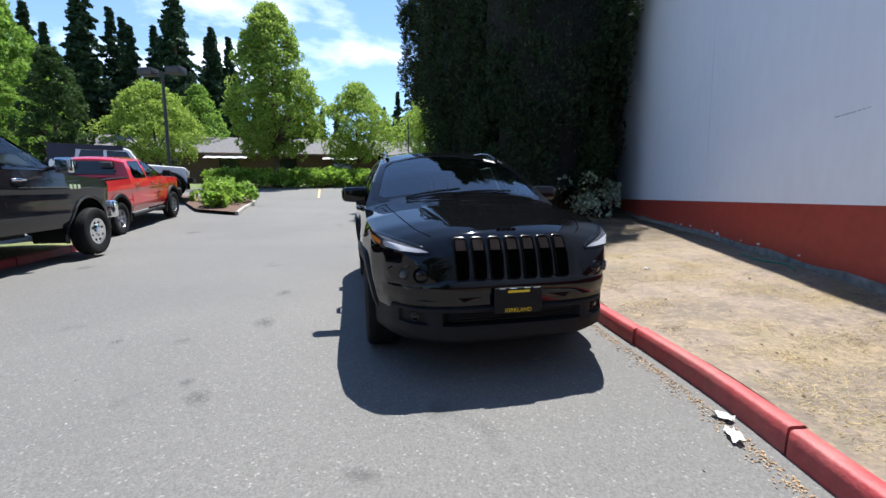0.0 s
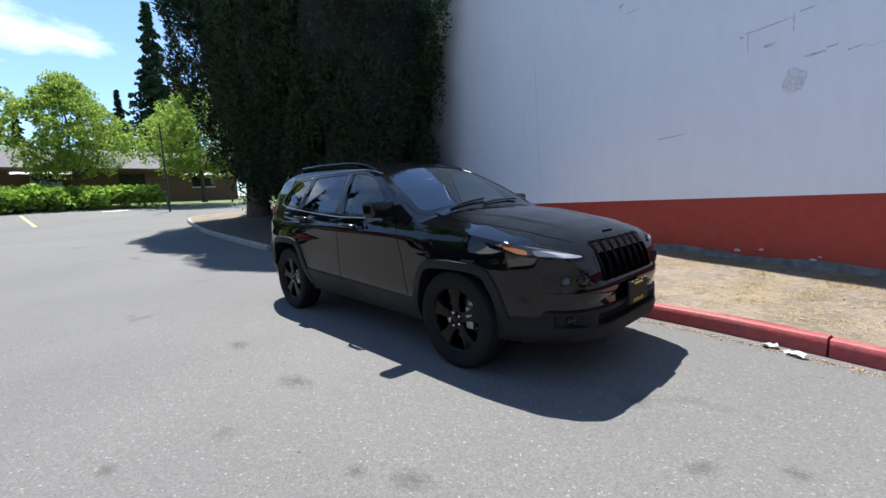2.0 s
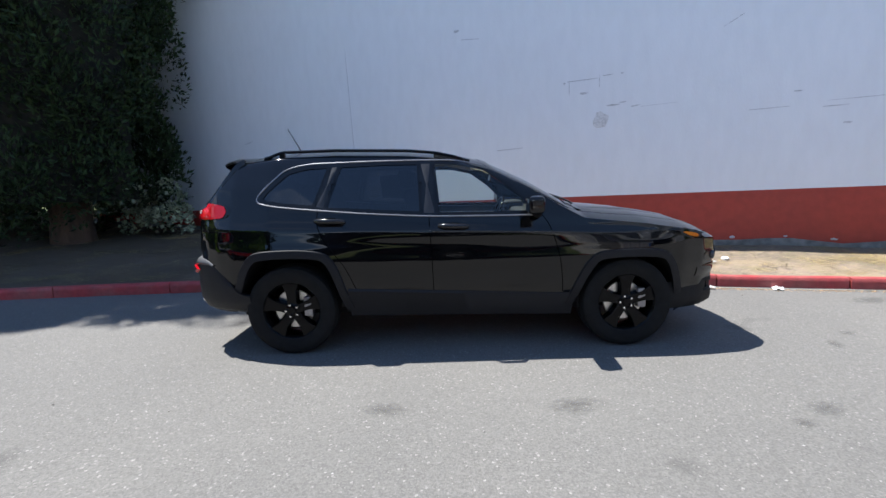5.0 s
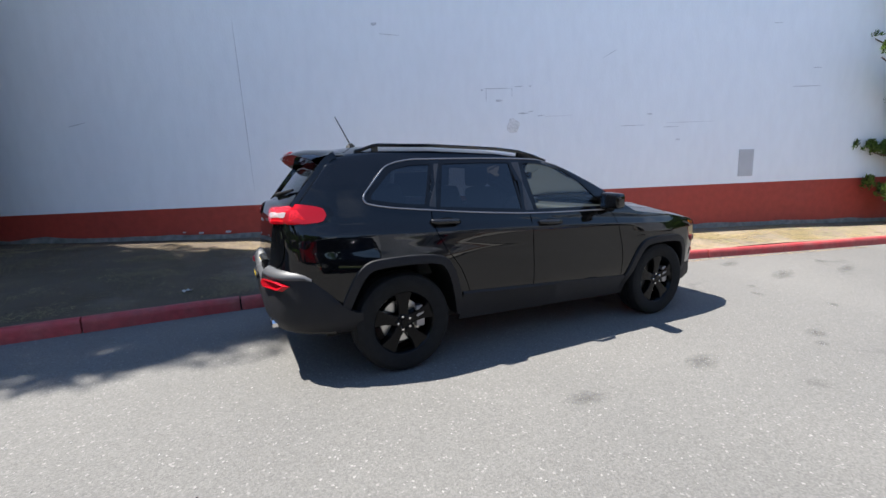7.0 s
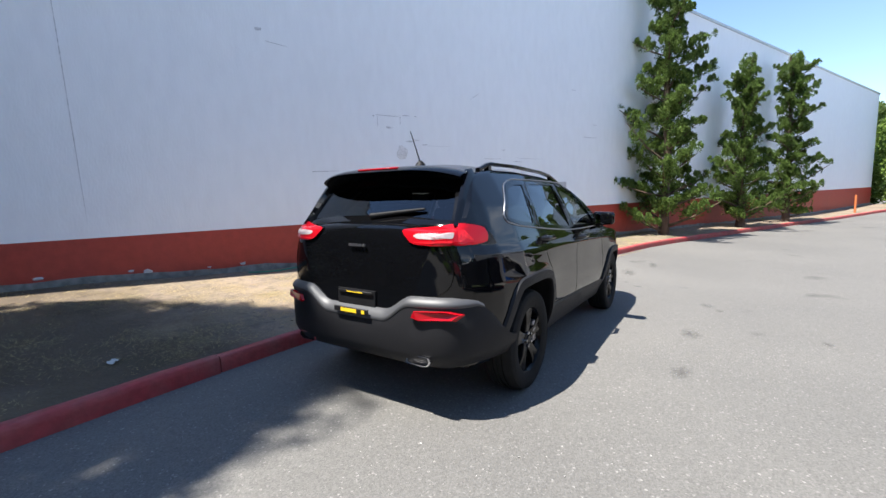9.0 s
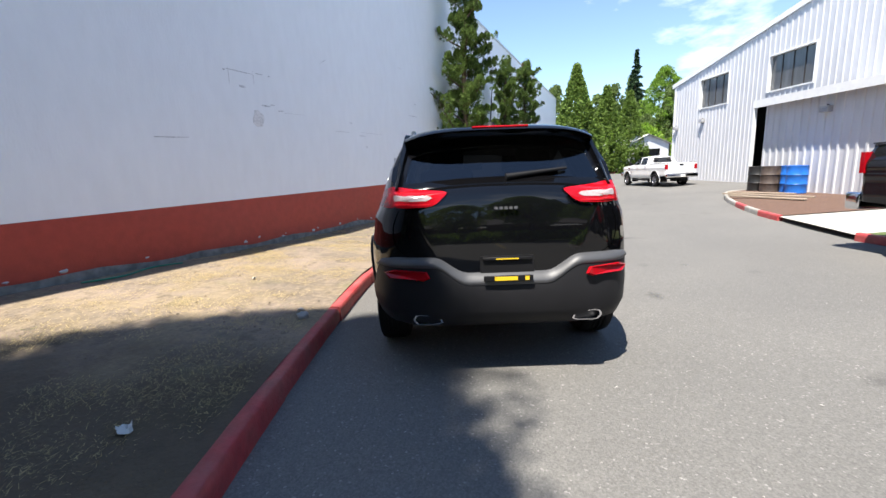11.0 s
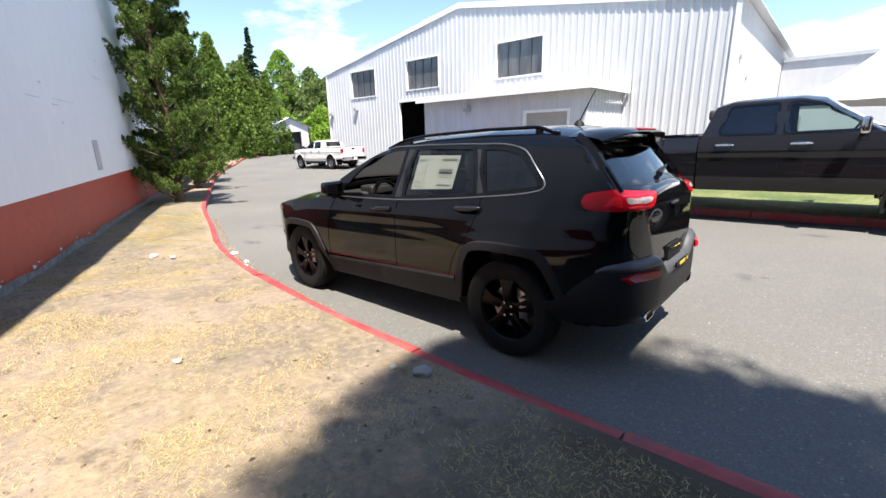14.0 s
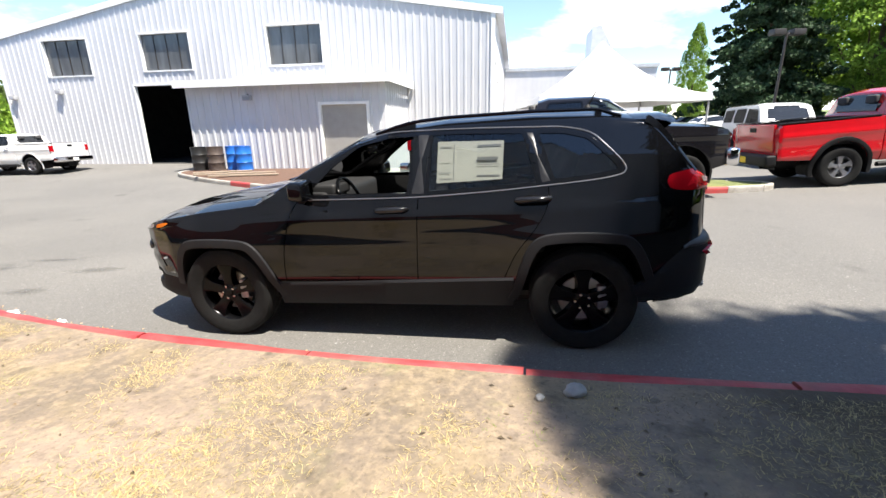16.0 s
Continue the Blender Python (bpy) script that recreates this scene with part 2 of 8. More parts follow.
M_panel_grey = material("pale_grey_cover", (0.50, 0.50, 0.52), 0.6, vary=0.06)
M_siding = material("white_metal_siding", (0.585, 0.585, 0.605), 0.42, vary=0.05, vary_scale=3, tint=(0.56, 0.56, 0.575), tint_scale=0.5,
                    tint_amount=0.5, stretch=(1, 1, 0.3))
M_trim_white = material("white_trim", (0.80, 0.80, 0.79), 0.5, vary=0.06, vary_scale=5)
M_roof_metal = material("grey_metal_roof", (0.55, 0.56, 0.58), 0.4, metal=0.2, vary=0.06)
M_inside_shade = material("dark_interior", (0.035, 0.035, 0.035), 0.9, vary=0.3)
M_door_grey = material("grey_door", (0.33, 0.32, 0.30), 0.55, vary=0.06)
M_window_dark = material("dark_window_glass", (0.02, 0.022, 0.025), 0.06, spec=0.7, vary=0.2, vary_scale=1.5)
# Sky reflected in the workshop panes is put into this streaky grey.
M_window_shop = material("grey_window_glass", (0.085, 0.09, 0.095), 0.12, spec=0.8, vary=0.35, vary_scale=2.0, stretch=(1.5, 1, 0.25))
M_frame_alu = material("aluminium_frame", (0.55, 0.55, 0.54), 0.45, metal=0.5, vary=0.06)
M_gap = material("panel_gap", (0.0015, 0.0015, 0.0015), 1.0, spec=0.0)
M_black_paint = material("black_car_paint", (0.0030, 0.0032, 0.0040), 0.03, spec=0.44, vary=0.1, vary_scale=3)
M_handle = material("handle_paint", (0.02, 0.02, 0.022), 0.15, metal=0.4, spec=0.6)
M_black_plastic = material("black_plastic", (0.007, 0.007, 0.008), 0.6, bump=0.15, bump_scale=300, vary=0.1, spec=0.25)
M_grey_clad = material("grey_cladding", (0.016, 0.016, 0.018), 0.5, spec=0.18, bump=0.15, bump_scale=300, vary=0.1)
M_wheel_black = material("black_wheel_paint", (0.0025, 0.0025, 0.003), 0.22, spec=0.16)
M_gloss_black = material("gloss_black", (0.003, 0.003, 0.0035), 0.07, spec=0.36)
# Lighter than the cladding: sun on the upward ledge is in this grey.
M_lip = material("bumper_lip_plastic", (0.055, 0.056, 0.060), 0.48, spec=0.5, vary=0.08)
M_rubber = material("tyre_rubber", (0.010, 0.010, 0.010), 0.8, spec=0.2, vary=0.25, vary_scale=18, bump=0.3, bump_scale=90)
M_mirror = material("mirror_glass", (0.35, 0.36, 0.38), 0.02, metal=1.0)
M_chrome = material("chrome", (0.75, 0.75, 0.77), 0.08, metal=1.0)
M_steel = material("bare_steel", (0.55, 0.54, 0.52), 0.32, metal=1.0, vary=0.12)
M_satin = material("satin_silver", (0.26, 0.26, 0.28), 0.3, metal=0.8)
M_red_lens = material("red_lens", (0.36, 0.004, 0.010), 0.08, spec=0.35, coat=0.0)
M_lens_bright = material("bright_red_lens", (0.62, 0.012, 0.02), 0.12, spec=0.4, coat=0.0, vary=0.25, vary_scale=70)
M_reverse = material("reversing_lens", (0.38, 0.31, 0.31), 0.1, spec=0.5, vary=0.2, vary_scale=60)
M_clear_lens = material("clear_lens", (0.36, 0.36, 0.38), 0.08, spec=0.7, coat=1.0)
M_amber_lens = material("amber_lens", (0.75, 0.20, 0.02), 0.08, coat=1.0)
M_yellow = material("yellow_print", (0.78, 0.52, 0.02), 0.5)
M_white_print = material("white_print", (0.75, 0.75, 0.73), 0.6)
M_paper = material("white_paper", (0.46, 0.46, 0.41), 0.8, vary=0.05)
M_litter = material("white_litter_paper", (0.52, 0.51, 0.48), 0.8, vary=0.1, vary_scale=20)
M_grey_print = material("grey_print", (0.18, 0.18, 0.18), 0.8)
M_seat = material("grey_seat_cloth", (0.055, 0.055, 0.057), 0.85, bump=0.3, bump_scale=120)
M_dash = material("dashboard", (0.014, 0.0145, 0.016), 0.6)
M_lamp_bowl = material("smoked_lamp_bowl", (0.05, 0.05, 0.055), 0.1, spec=0.6, vary=0.4, vary_scale=40)
M_red_paint = material("red_car_paint", (0.50, 0.006, 0.012), 0.22, coat=1.0, vary=0.05)
M_grey_paint = material("dark_grey_car_paint", (0.010, 0.0095, 0.0115), 0.06, spec=0.5, vary=0.05)
M_white_paint = material("white_car_paint", (0.74, 0.74, 0.73), 0.25, coat=1.0, vary=0.03)
M_navy = material("navy_soft_top", (0.012, 0.016, 0.035), 0.6)
M_pillar = material("pillar_trim", (0.016, 0.016, 0.018), 0.3, vary=0.1)
M_cabin = material("pale_cabin_trim", (0.28, 0.27, 0.255), 0.8, vary=0.05)
M_core_shade = material("dead_inner_twigs", (0.016, 0.015, 0.009), 0.95, vary=0.5, vary_scale=9, bump=1.0, bump_scale=12)
M_glass_clear = glass_material("clear_glass", (0.80, 0.92, 0.88), 0.80)
M_glass_shield = glass_material("windshield_glass", (0.70, 0.92, 0.97), 0.30, 0.010, 2.0)
M_glass_mid = glass_material("door_glass", (0.85, 0.92, 0.95), 0.38)
M_glass_tint = glass_material("privacy_glass", (0.75, 0.85, 0.95), 0.06, 0.008, 1.68)
M_barrel_blue = material("blue_barrel_paint", (0.015, 0.14, 0.52), 0.4, vary=0.15, vary_scale=6)
M_barrel_black = material("black_barrel_paint", (0.015, 0.015, 0.015), 0.5, vary=0.2)
M_barrel_brown = material("brown_barrel_paint", (0.075, 0.055, 0.045), 0.6, vary=0.3, vary_scale=8)
M_wood = material("weathered_wood", (0.30, 0.24, 0.18), 0.85, vary=0.25, vary_scale=12, stretch=(0.2, 1, 1), bump=0.4)
M_bark = material("bark", (0.10, 0.065, 0.045), 0.95, vary=0.35, vary_scale=9, bump=1.0, bump_scale=18, stretch=(1, 1, 0.3))
M_pole = material("dark_bronze_pole", (0.035, 0.03, 0.028), 0.5, vary=0.15)
M_pole_grey = material("grey_pole", (0.4, 0.4, 0.4), 0.5, vary=0.1)
M_tent = material("white_tent_vinyl", (0.85, 0.85, 0.84), 0.5, vary=0.02)
M_shingle = material("grey_shingles", (0.15, 0.14, 0.14), 0.9, vary=0.25, vary_scale=5, bump=0.4)
M_brown_wall = material("brown_siding", (0.13, 0.075, 0.05), 0.85, vary=0.2, vary_scale=5)
M_yellow_line = material("yellow_line_paint", (0.50, 0.40, 0.18), 0.8, vary=0.25, vary_scale=14)
M_white_line = material("white_line_paint", (0.62, 0.62, 0.60), 0.8, vary=0.25, vary_scale=14)
M_stone = material("grey_stone", (0.34, 0.33, 0.31), 0.9, vary=0.2, vary_scale=12, bump=0.6)
M_oil = material("oil_stain", (0.075, 0.072, 0.07), 0.8, vary=0.4, vary_scale=18, bump=0.6, bump_scale=130)
M_hose = material("green_hose", (0.02, 0.22, 0.14), 0.5)
M_fol_dark = leaf_material("dark_conifer_foliage", (0.025, 0.043, 0.014), 0.8, 0.12)
M_fol_juniper = leaf_material("juniper_foliage", (0.115, 0.175, 0.040), 0.75, 0.3)
M_fol_far = leaf_material("far_foliage", (0.15, 0.205, 0.065), 0.4, 0.4)
M_fol_cedar = leaf_material("cedar_foliage", (0.12, 0.185, 0.034), 0.4, 0.3)
M_fol_light = leaf_material("bright_maple_foliage", (0.28, 0.385, 0.07), 0.4, 0.5)
M_fol_mid = leaf_material("mid_green_foliage", (0.21, 0.335, 0.055), 0.45, 0.5)
M_fol_droop = leaf_material("drooping_foliage", (0.06, 0.105, 0.028), 0.5, 0.3)
M_fol_spruce = leaf_material("spruce_foliage", (0.038, 0.072, 0.034), 0.5, 0.2)
M_fol_hedge = leaf_material("hedge_foliage", (0.24, 0.37, 0.05), 0.45, 0.4)
M_fol_silver = leaf_material("pale_bush_foliage", (0.40, 0.44, 0.30), 0.5, 0.3)
M_leaf_dry = leaf_material("dry_leaves", (0.40, 0.28, 0.17), 0.5, 0.2)
M_leaf_dark = leaf_material("dark_bits", (0.16, 0.12, 0.08), 0.7, 0.2)
M_far_ground = material("far_grass", (0.12, 0.16, 0.05), 0.95, vary=0.4, vary_scale=0.3)


def stain_material():
    """A soft-edged oil mark: it thins out from the middle and breaks up."""
    m = bpy.data.materials.new("oil_stain_soft")
    m.use_nodes = True
    n, l = m.node_tree.nodes, m.node_tree.links
    b, out = n["Principled BSDF"], n["Material Output"]
    b.inputs["Base Color"].default_value, b.inputs["Roughness"].default_value = (0.07, 0.068, 0.065, 1), 0.8
    tc, ln = n.new("ShaderNodeTexCoord"), n.new("ShaderNodeVectorMath")
    ln.operation = "LENGTH"
    l.new(tc.outputs["Object"], ln.inputs[0])
    ns = n.new("ShaderNodeTexNoise")
    ns.inputs["Scale"].default_value, ns.inputs["Detail"].default_value = 3.0, 6.0
    l.new(tc.outputs["Object"], ns.inputs["Vector"])
    ad = n.new("ShaderNodeMath")
    ad.operation = "MULTIPLY_ADD"
    ad.inputs[1].default_value = 1.5
    l.new(ns.outputs["Fac"], ad.inputs[0])
    l.new(ln.outputs["Value"], ad.inputs[2])
    r = n.new("ShaderNodeMapRange")
    r.inputs["From Min"].default_value, r.inputs["From Max"].default_value = 0.75, 1.55
    r.inputs["To Min"].default_value, r.inputs["To Max"].default_value = 0.36, 0.0
    l.new(ad.outputs["Value"], r.inputs["Value"])
    tr, mx = n.new("ShaderNodeBsdfTransparent"), n.new("ShaderNodeMixShader")
    l.new(r.outputs["Result"], mx.inputs["Fac"])
    l.new(tr.outputs["BSDF"], mx.inputs[1])
    l.new(b.outputs["BSDF"], mx.inputs[2])
    l.new(mx.outputs["Shader"], out.inputs["Surface"])
    return m


M_stain = stain_material()
M_scrape = material("pale_scrape", (0.185, 0.18, 0.17), 0.85, vary=0.3, vary_scale=60)


# ---- building helpers ----
def mesh_of(name, verts, faces, mat, smooth=None):
    me = bpy.data.meshes.new(name)
    me.from_pydata([tuple(v) for v in verts], [], [tuple(f) for f in faces])
    me.update()
    for one in mat if isinstance(mat, (list, tuple)) else [mat]:
        me.materials.append(one)
    if smooth is not None:
        me.shade_smooth()
        me.set_sharp_from_angle(angle=radians(smooth))
    return me


def from_bm(name, bm, mat, smooth=None):
    me = bpy.data.meshes.new(name)
    bmesh.ops.recalc_face_normals(bm, faces=bm.faces)
    bm.to_mesh(me)
    bm.free()
    for one in mat if isinstance(mat, (list, tuple)) else [mat]:
        me.materials.append(one)
    if smooth is not None:
        me.shade_smooth()
        me.set_sharp_from_angle(angle=radians(smooth))
    return me


def thing(name, label, category, at=(0, 0, 0), rot=(0, 0, 0), group="", kind="", matrix=None):
    ob = new(name)
    ob.empty_display_size = 0.1
    ob.matrix_basis = matrix if matrix else pose(*at, *rot)
    return tagged(ob, label, category, group, kind)


def part(name, me, parent=None, label="", m=None):
    ob = new(name, me)
    ob.parent = parent
    if m is not None:
        ob.matrix_basis = m
    return tagged(ob, label) if label else ob


def single(name, me, label, category, group="", kind="", m=None):
    ob = new(name, me)
    if m is not None:
        ob.matrix_basis = m
    return tagged(ob, label, category, group, kind)


class Build:
    """Collects vertices and faces of one mesh."""

    def __init__(self):
        self.v, self.f = [], []

    def add(self, verts, faces):
        k = len(self.v)
        self.v += [tuple(p) for p in verts]
        self.f += [tuple(i + k for i in f) for f in faces]
        return self

    def box(self, x0, y0, z0, x1, y1, z1, m=None):
        pts = [Vector(p) for p in ((x0, y0, z0), (x1, y0, z0), (x1, y1, z0), (x0, y1, z0), (x0, y0, z1), (x1, y0, z1), (x1, y1, z1), (x0, y1, z1))]
        if m is not None:
            pts = [m @ p for p in pts]
        return self.add(pts, ((0, 3, 2, 1), (4, 5, 6, 7), (0, 1, 5, 4), (1, 2, 6, 5), (2, 3, 7, 6), (3, 0, 4, 7)))

    def lathe(self, prof, n=24, axis="z", m=None, closed=True):
        """prof: (radius, height) pairs turned round an axis."""
        pts, k = [], len(prof)
        for i in range(n):
            a = 2 * math.pi * i / n
            for r, h in prof:
                c, s = r * math.cos(a), r * math.sin(a)
                p = Vector((c, s, h) if axis == "z" else (c, h, s) if axis == "y" else (h, c, s))
                pts.append(m @ p if m is not None else p)
        fs = [(i * k + j, ((i + 1) % n) * k + j, ((i + 1) % n) * k + j + 1, i * k + j + 1) for i in range(n) for j in range(k - 1)]
        return self.add(pts, fs)

    def tube(self, path, radius, n=8):
        """A round bar along points; radius may be a list."""
        path = [Vector(p) for p in path]
        rs = radius if isinstance(radius, (list, tuple)) else [radius] * len(path)
        pts = []
        for i, p in enumerate(path):
            d = (path[min(i + 1, len(path) - 1)] - path[max(i - 1, 0)]).normalized()
            side = d.cross(Vector((0.31, 0.17, 0.93))).normalized()
            up = side.cross(d)
            pts += [p + rs[i] * (math.cos(2 * math.pi * j / n) * side + math.sin(2 * math.pi * j / n) * up) for j in range(n)]
        fs = [(i * n + j, i * n + (j + 1) % n, (i + 1) * n + (j + 1) % n, (i + 1) * n + j) for i in range(len(path) - 1) for j in range(n)]
        fs += [tuple(range(n))[::-1], tuple((len(path) - 1) * n + j for j in range(n))]
        return self.add(pts, fs)

    def mesh(self, name, mat, smooth=None):
        return mesh_of(name, self.v, self.f, mat, smooth)


def bevel_box(name, sx, sy, sz, mat, bevel=0.02, seg=2, at=(0, 0, 0), taper=1.0):
    bm = bmesh.new()
    bmesh.ops.create_cube(bm, size=1.0)
    for v in bm.verts:
        k = taper if v.co.z > 0 else 1.0
        v.co = Vector((v.co.x * sx * k + at[0], v.co.y * sy * k + at[1], v.co.z * sz + at[2]))
    bmesh.ops.bevel(bm, geom=list(bm.edges), offset=bevel, segments=seg, affect="EDGES", profile=0.6)
    return from_bm(name, bm, mat, 40)


def smooth_line(points, per=6):
    """Catmull-Rom through the points."""
    pts = [Vector(p) for p in points]
    out = []
    for i in range(len(pts) - 1):
        a, b, c, d = pts[max(i - 1, 0)], pts[i], pts[i + 1], pts[min(i + 2, len(pts) - 1)]
        for j in range(per):
            t = j / per
            out.append(0.5 * ((2 * b) + (c - a) * t + (2 * a - 5 * b + 4 * c - d) * t * t + (3 * b - a - 3 * c + d) * t ** 3))
    return out + [pts[-1]]


def round_poly(poly, cuts=2):
    """Corner cutting on a closed outline."""
    for _ in range(cuts):
        out = []
        for i, p in enumerate(poly):
            q = poly[(i + 1) % len(poly)]
            out += [(0.82 * p[0] + 0.18 * q[0], 0.82 * p[1] + 0.18 * q[1]), (0.18 * p[0] + 0.82 * q[0], 0.18 * p[1] + 0.82 * q[1])]
        poly = out
    return poly


def soften(poly, r):
    """Rounds a closed outline's corners by about r."""
    out, n = [], len(poly)
    for i in range(n):
        a, b, c = Vector(poly[i - 1]), Vector(poly[i]), Vector(poly[(i + 1) % n])
        p = b + (a - b) * min(0.4, r / (a - b).length)
        q = b + (c - b) * min(0.4, r / (c - b).length)
        out += [tuple(p * (1 - t) ** 2 + b * 2 * t * (1 - t) + q * t * t) for t in (0.0, 0.33, 0.67, 1.0)]
    return out


def offset_poly(poly, d):
    """A closed outline moved outwards by d."""
    area = sum(poly[i][0] * poly[(i + 1) % len(poly)][1] - poly[(i + 1) % len(poly)][0] * poly[i][1] for i in range(len(poly)))
    sign, out, n = (1 if area > 0 else -1), [], len(poly)
    for i in range(n):
        a, b, c = Vector(poly[i - 1]), Vector(poly[i]), Vector(poly[(i + 1) % n])
        e, g = (b - a), (c - b)
        e = e.normalized() if e.length > 1e-9 else g.normalized()
        g = g.normalized() if g.length > 1e-9 else e
        k = (Vector((e.y, -e.x)) + Vector((g.y, -g.x))) * sign
        k = k.normalized() if k.length > 1e-6 else Vector((0, 0))
        out.append((b.x + d * k.x, b.y + d * k.y))
    return out


def inside(poly, x, y):
    hit, n = False, len(poly)
    for i in range(n):
        (x0, y0), (x1, y1) = poly[i], poly[(i + 1) % n]
        if (y0 > y) != (y1 > y) and x < (x1 - x0) * (y - y0) / (y1 - y0) + x0:
            hit = not hit
    return hit


def step(a, b, x):
    t = min(1.0, max(0.0, (x - a) / (b - a)))
    return t * t * (3 - 2 * t)


# ---- the lie of the land ----
KERB = smooth_line([(-22.3, 9.0, 0), (-21.9, 5.5, 0), (-21.0, 3.4, 0), (-19.2, 2.3, 0), (-16.5, 1.75, 0), (-13.5, 1.35, 0), (-11, 1.2, 0), (-7, 1.15, 0), (-4.3, 1.3, 0), (-2.3, 1.37, 0), (0, 1.33, 0),
                    (1.5, 1.18, 0), (2.6, 1.06, 0), (3.4, 0.90, 0), (4.5, 0.63, 0), (5.7, 0.25, 0), (7.3, -0.24, 0), (9, -0.78, 0), (10.6, -1.4, 0),
                    (14.6, -3.0, 0), (20, -5.2, 0), (26, -7.9, 0), (33, -11.6, 0), (38, -15.2, 0), (44, -20.5, 0)], 8)
WALL_P, WALL_D = Vector((2.728, 3.384, 0)), Vector((0.92477, -0.38053, 0))
WALL_N = Vector((WALL_D.y, -WALL_D.x, 0))


def wall_y(x):
    return WALL_P.y + WALL_D.y * (x - WALL_P.x) / WALL_D.x


def kerb_y(x):
    """The kerb's line as a height of y over x."""
    for a, b in zip(KERB, KERB[1:]):
        if a.x <= x <= b.x:
            return a.y + (b.y - a.y) * (x - a.x) / max(1e-6, b.x - a.x)
    return KERB[0].y if x < KERB[0].x else KERB[-1].y


def land(x, y):
    """The height of the paved ground."""
    z = -0.0245 * min(max(x, -36.0), 4.0) + 0.006 * min(max(y, -6.0), 3.0)
    if x < -6.5:
        z += (-6.5 - max(x, -20.0)) * 0.038
    if x < -20:
        z += (-20 - max(x, -31.0)) * 0.055
    if x > 8:
        z -= 0.015 * (min(x, 45.0) - 8) * step(-14.5, -11.5, y)
    z += 0.15 * step(-6.5, -11.5, y) * step(-2.0, 3.0, x)
    z += 0.55 * math.exp(-(((x + 15.2) / 3.4) ** 2 + ((y + 10.2) / 3.8) ** 2))
    if x < -31:
        z += (min(-31 - x, 25)) * 0.06
    far = step(55, 170, x) * 16 + step(-80, -300, x) * 6
    return z + far


def verge(x, y):
    """The height of the raised planted strip between kerb and wall."""
    return land(x, y) + 0.128 + 0.05 * min(max(0.0, y - kerb_y(x)), 4.0) + 0.025 * noise.noise((x * 0.9, y * 0.9, 0))


def axis_steps(spans):
    out = []
    for a, b, s in spans:
        n = max(1, round((b - a) / s))
        out += [a + (b - a) * i / n for i in range(n)]
    return out + [spans[-1][1]]


def height_sheet(name, xs, ys, height, mat, smooth=40):
    v = [(x, y, height(x, y)) for x in xs for y in ys]
    k = len(ys)
    f = [(i * k + j, (i + 1) * k + j, (i + 1) * k + j + 1, i * k + j + 1) for i in range(len(xs) - 1) for j in range(k - 1)]
    return mesh_of(name, v, f, mat, smooth)


# ---- ground, kerbs, walls ----
ground_mesh = height_sheet("ground", axis_steps([(-1500, -300, 300), (-300, -60, 20), (-60, -20, 2), (-20, 30, 0.8), (30, 60, 3), (60, 300, 15), (300, 1500, 300)]),
                           axis_steps([(-1500, -300, 300), (-300, -60, 20), (-60, -20, 3), (-20, 14, 0.8), (14, 60, 4), (60, 300, 20), (300, 1500, 300)]), land,
                           [M_asphalt, M_far_ground])
for poly in ground_mesh.polygons:
    c = poly.center
    if c.x < -31.2 or c.x > 56 or c.y > 10 or c.y < -75:
        poly.material_index = 1
single("ground", ground_mesh, "worn grey asphalt lot and road, grass beyond", "ground", kind="structure")


def verge_strip():
    """Dry planted strip from the kerb's back to the wall's foot."""
    b, cols, rows = Build(), [], 16
    path = [p for p in KERB if -21.7 <= p.x <= 37]
    for p in path:
        top = wall_y(p.x) + 0.05 if p.x > -10.6 else max(12.0, p.y + 1)
        if p.x < -10.6:
            top = 14.0
        cols.append([(p.x, p.y + 0.10 + (top - p.y - 0.10) * (j / rows) ** 1.2) for j in range(rows + 1)])
    for c in cols:
        b.v += [(x, y, verge(x, y)) for x, y in c]
    n = rows + 1
    b.f = [(i * n + j, (i + 1) * n + j, (i + 1) * n + j + 1, i * n + j + 1) for i in range(len(cols) - 1) for j in range(rows)]
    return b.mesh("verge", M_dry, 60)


single("verge", verge_strip(), "bare sandy soil with dry yellow grass beside the wall", "verge", kind="structure")


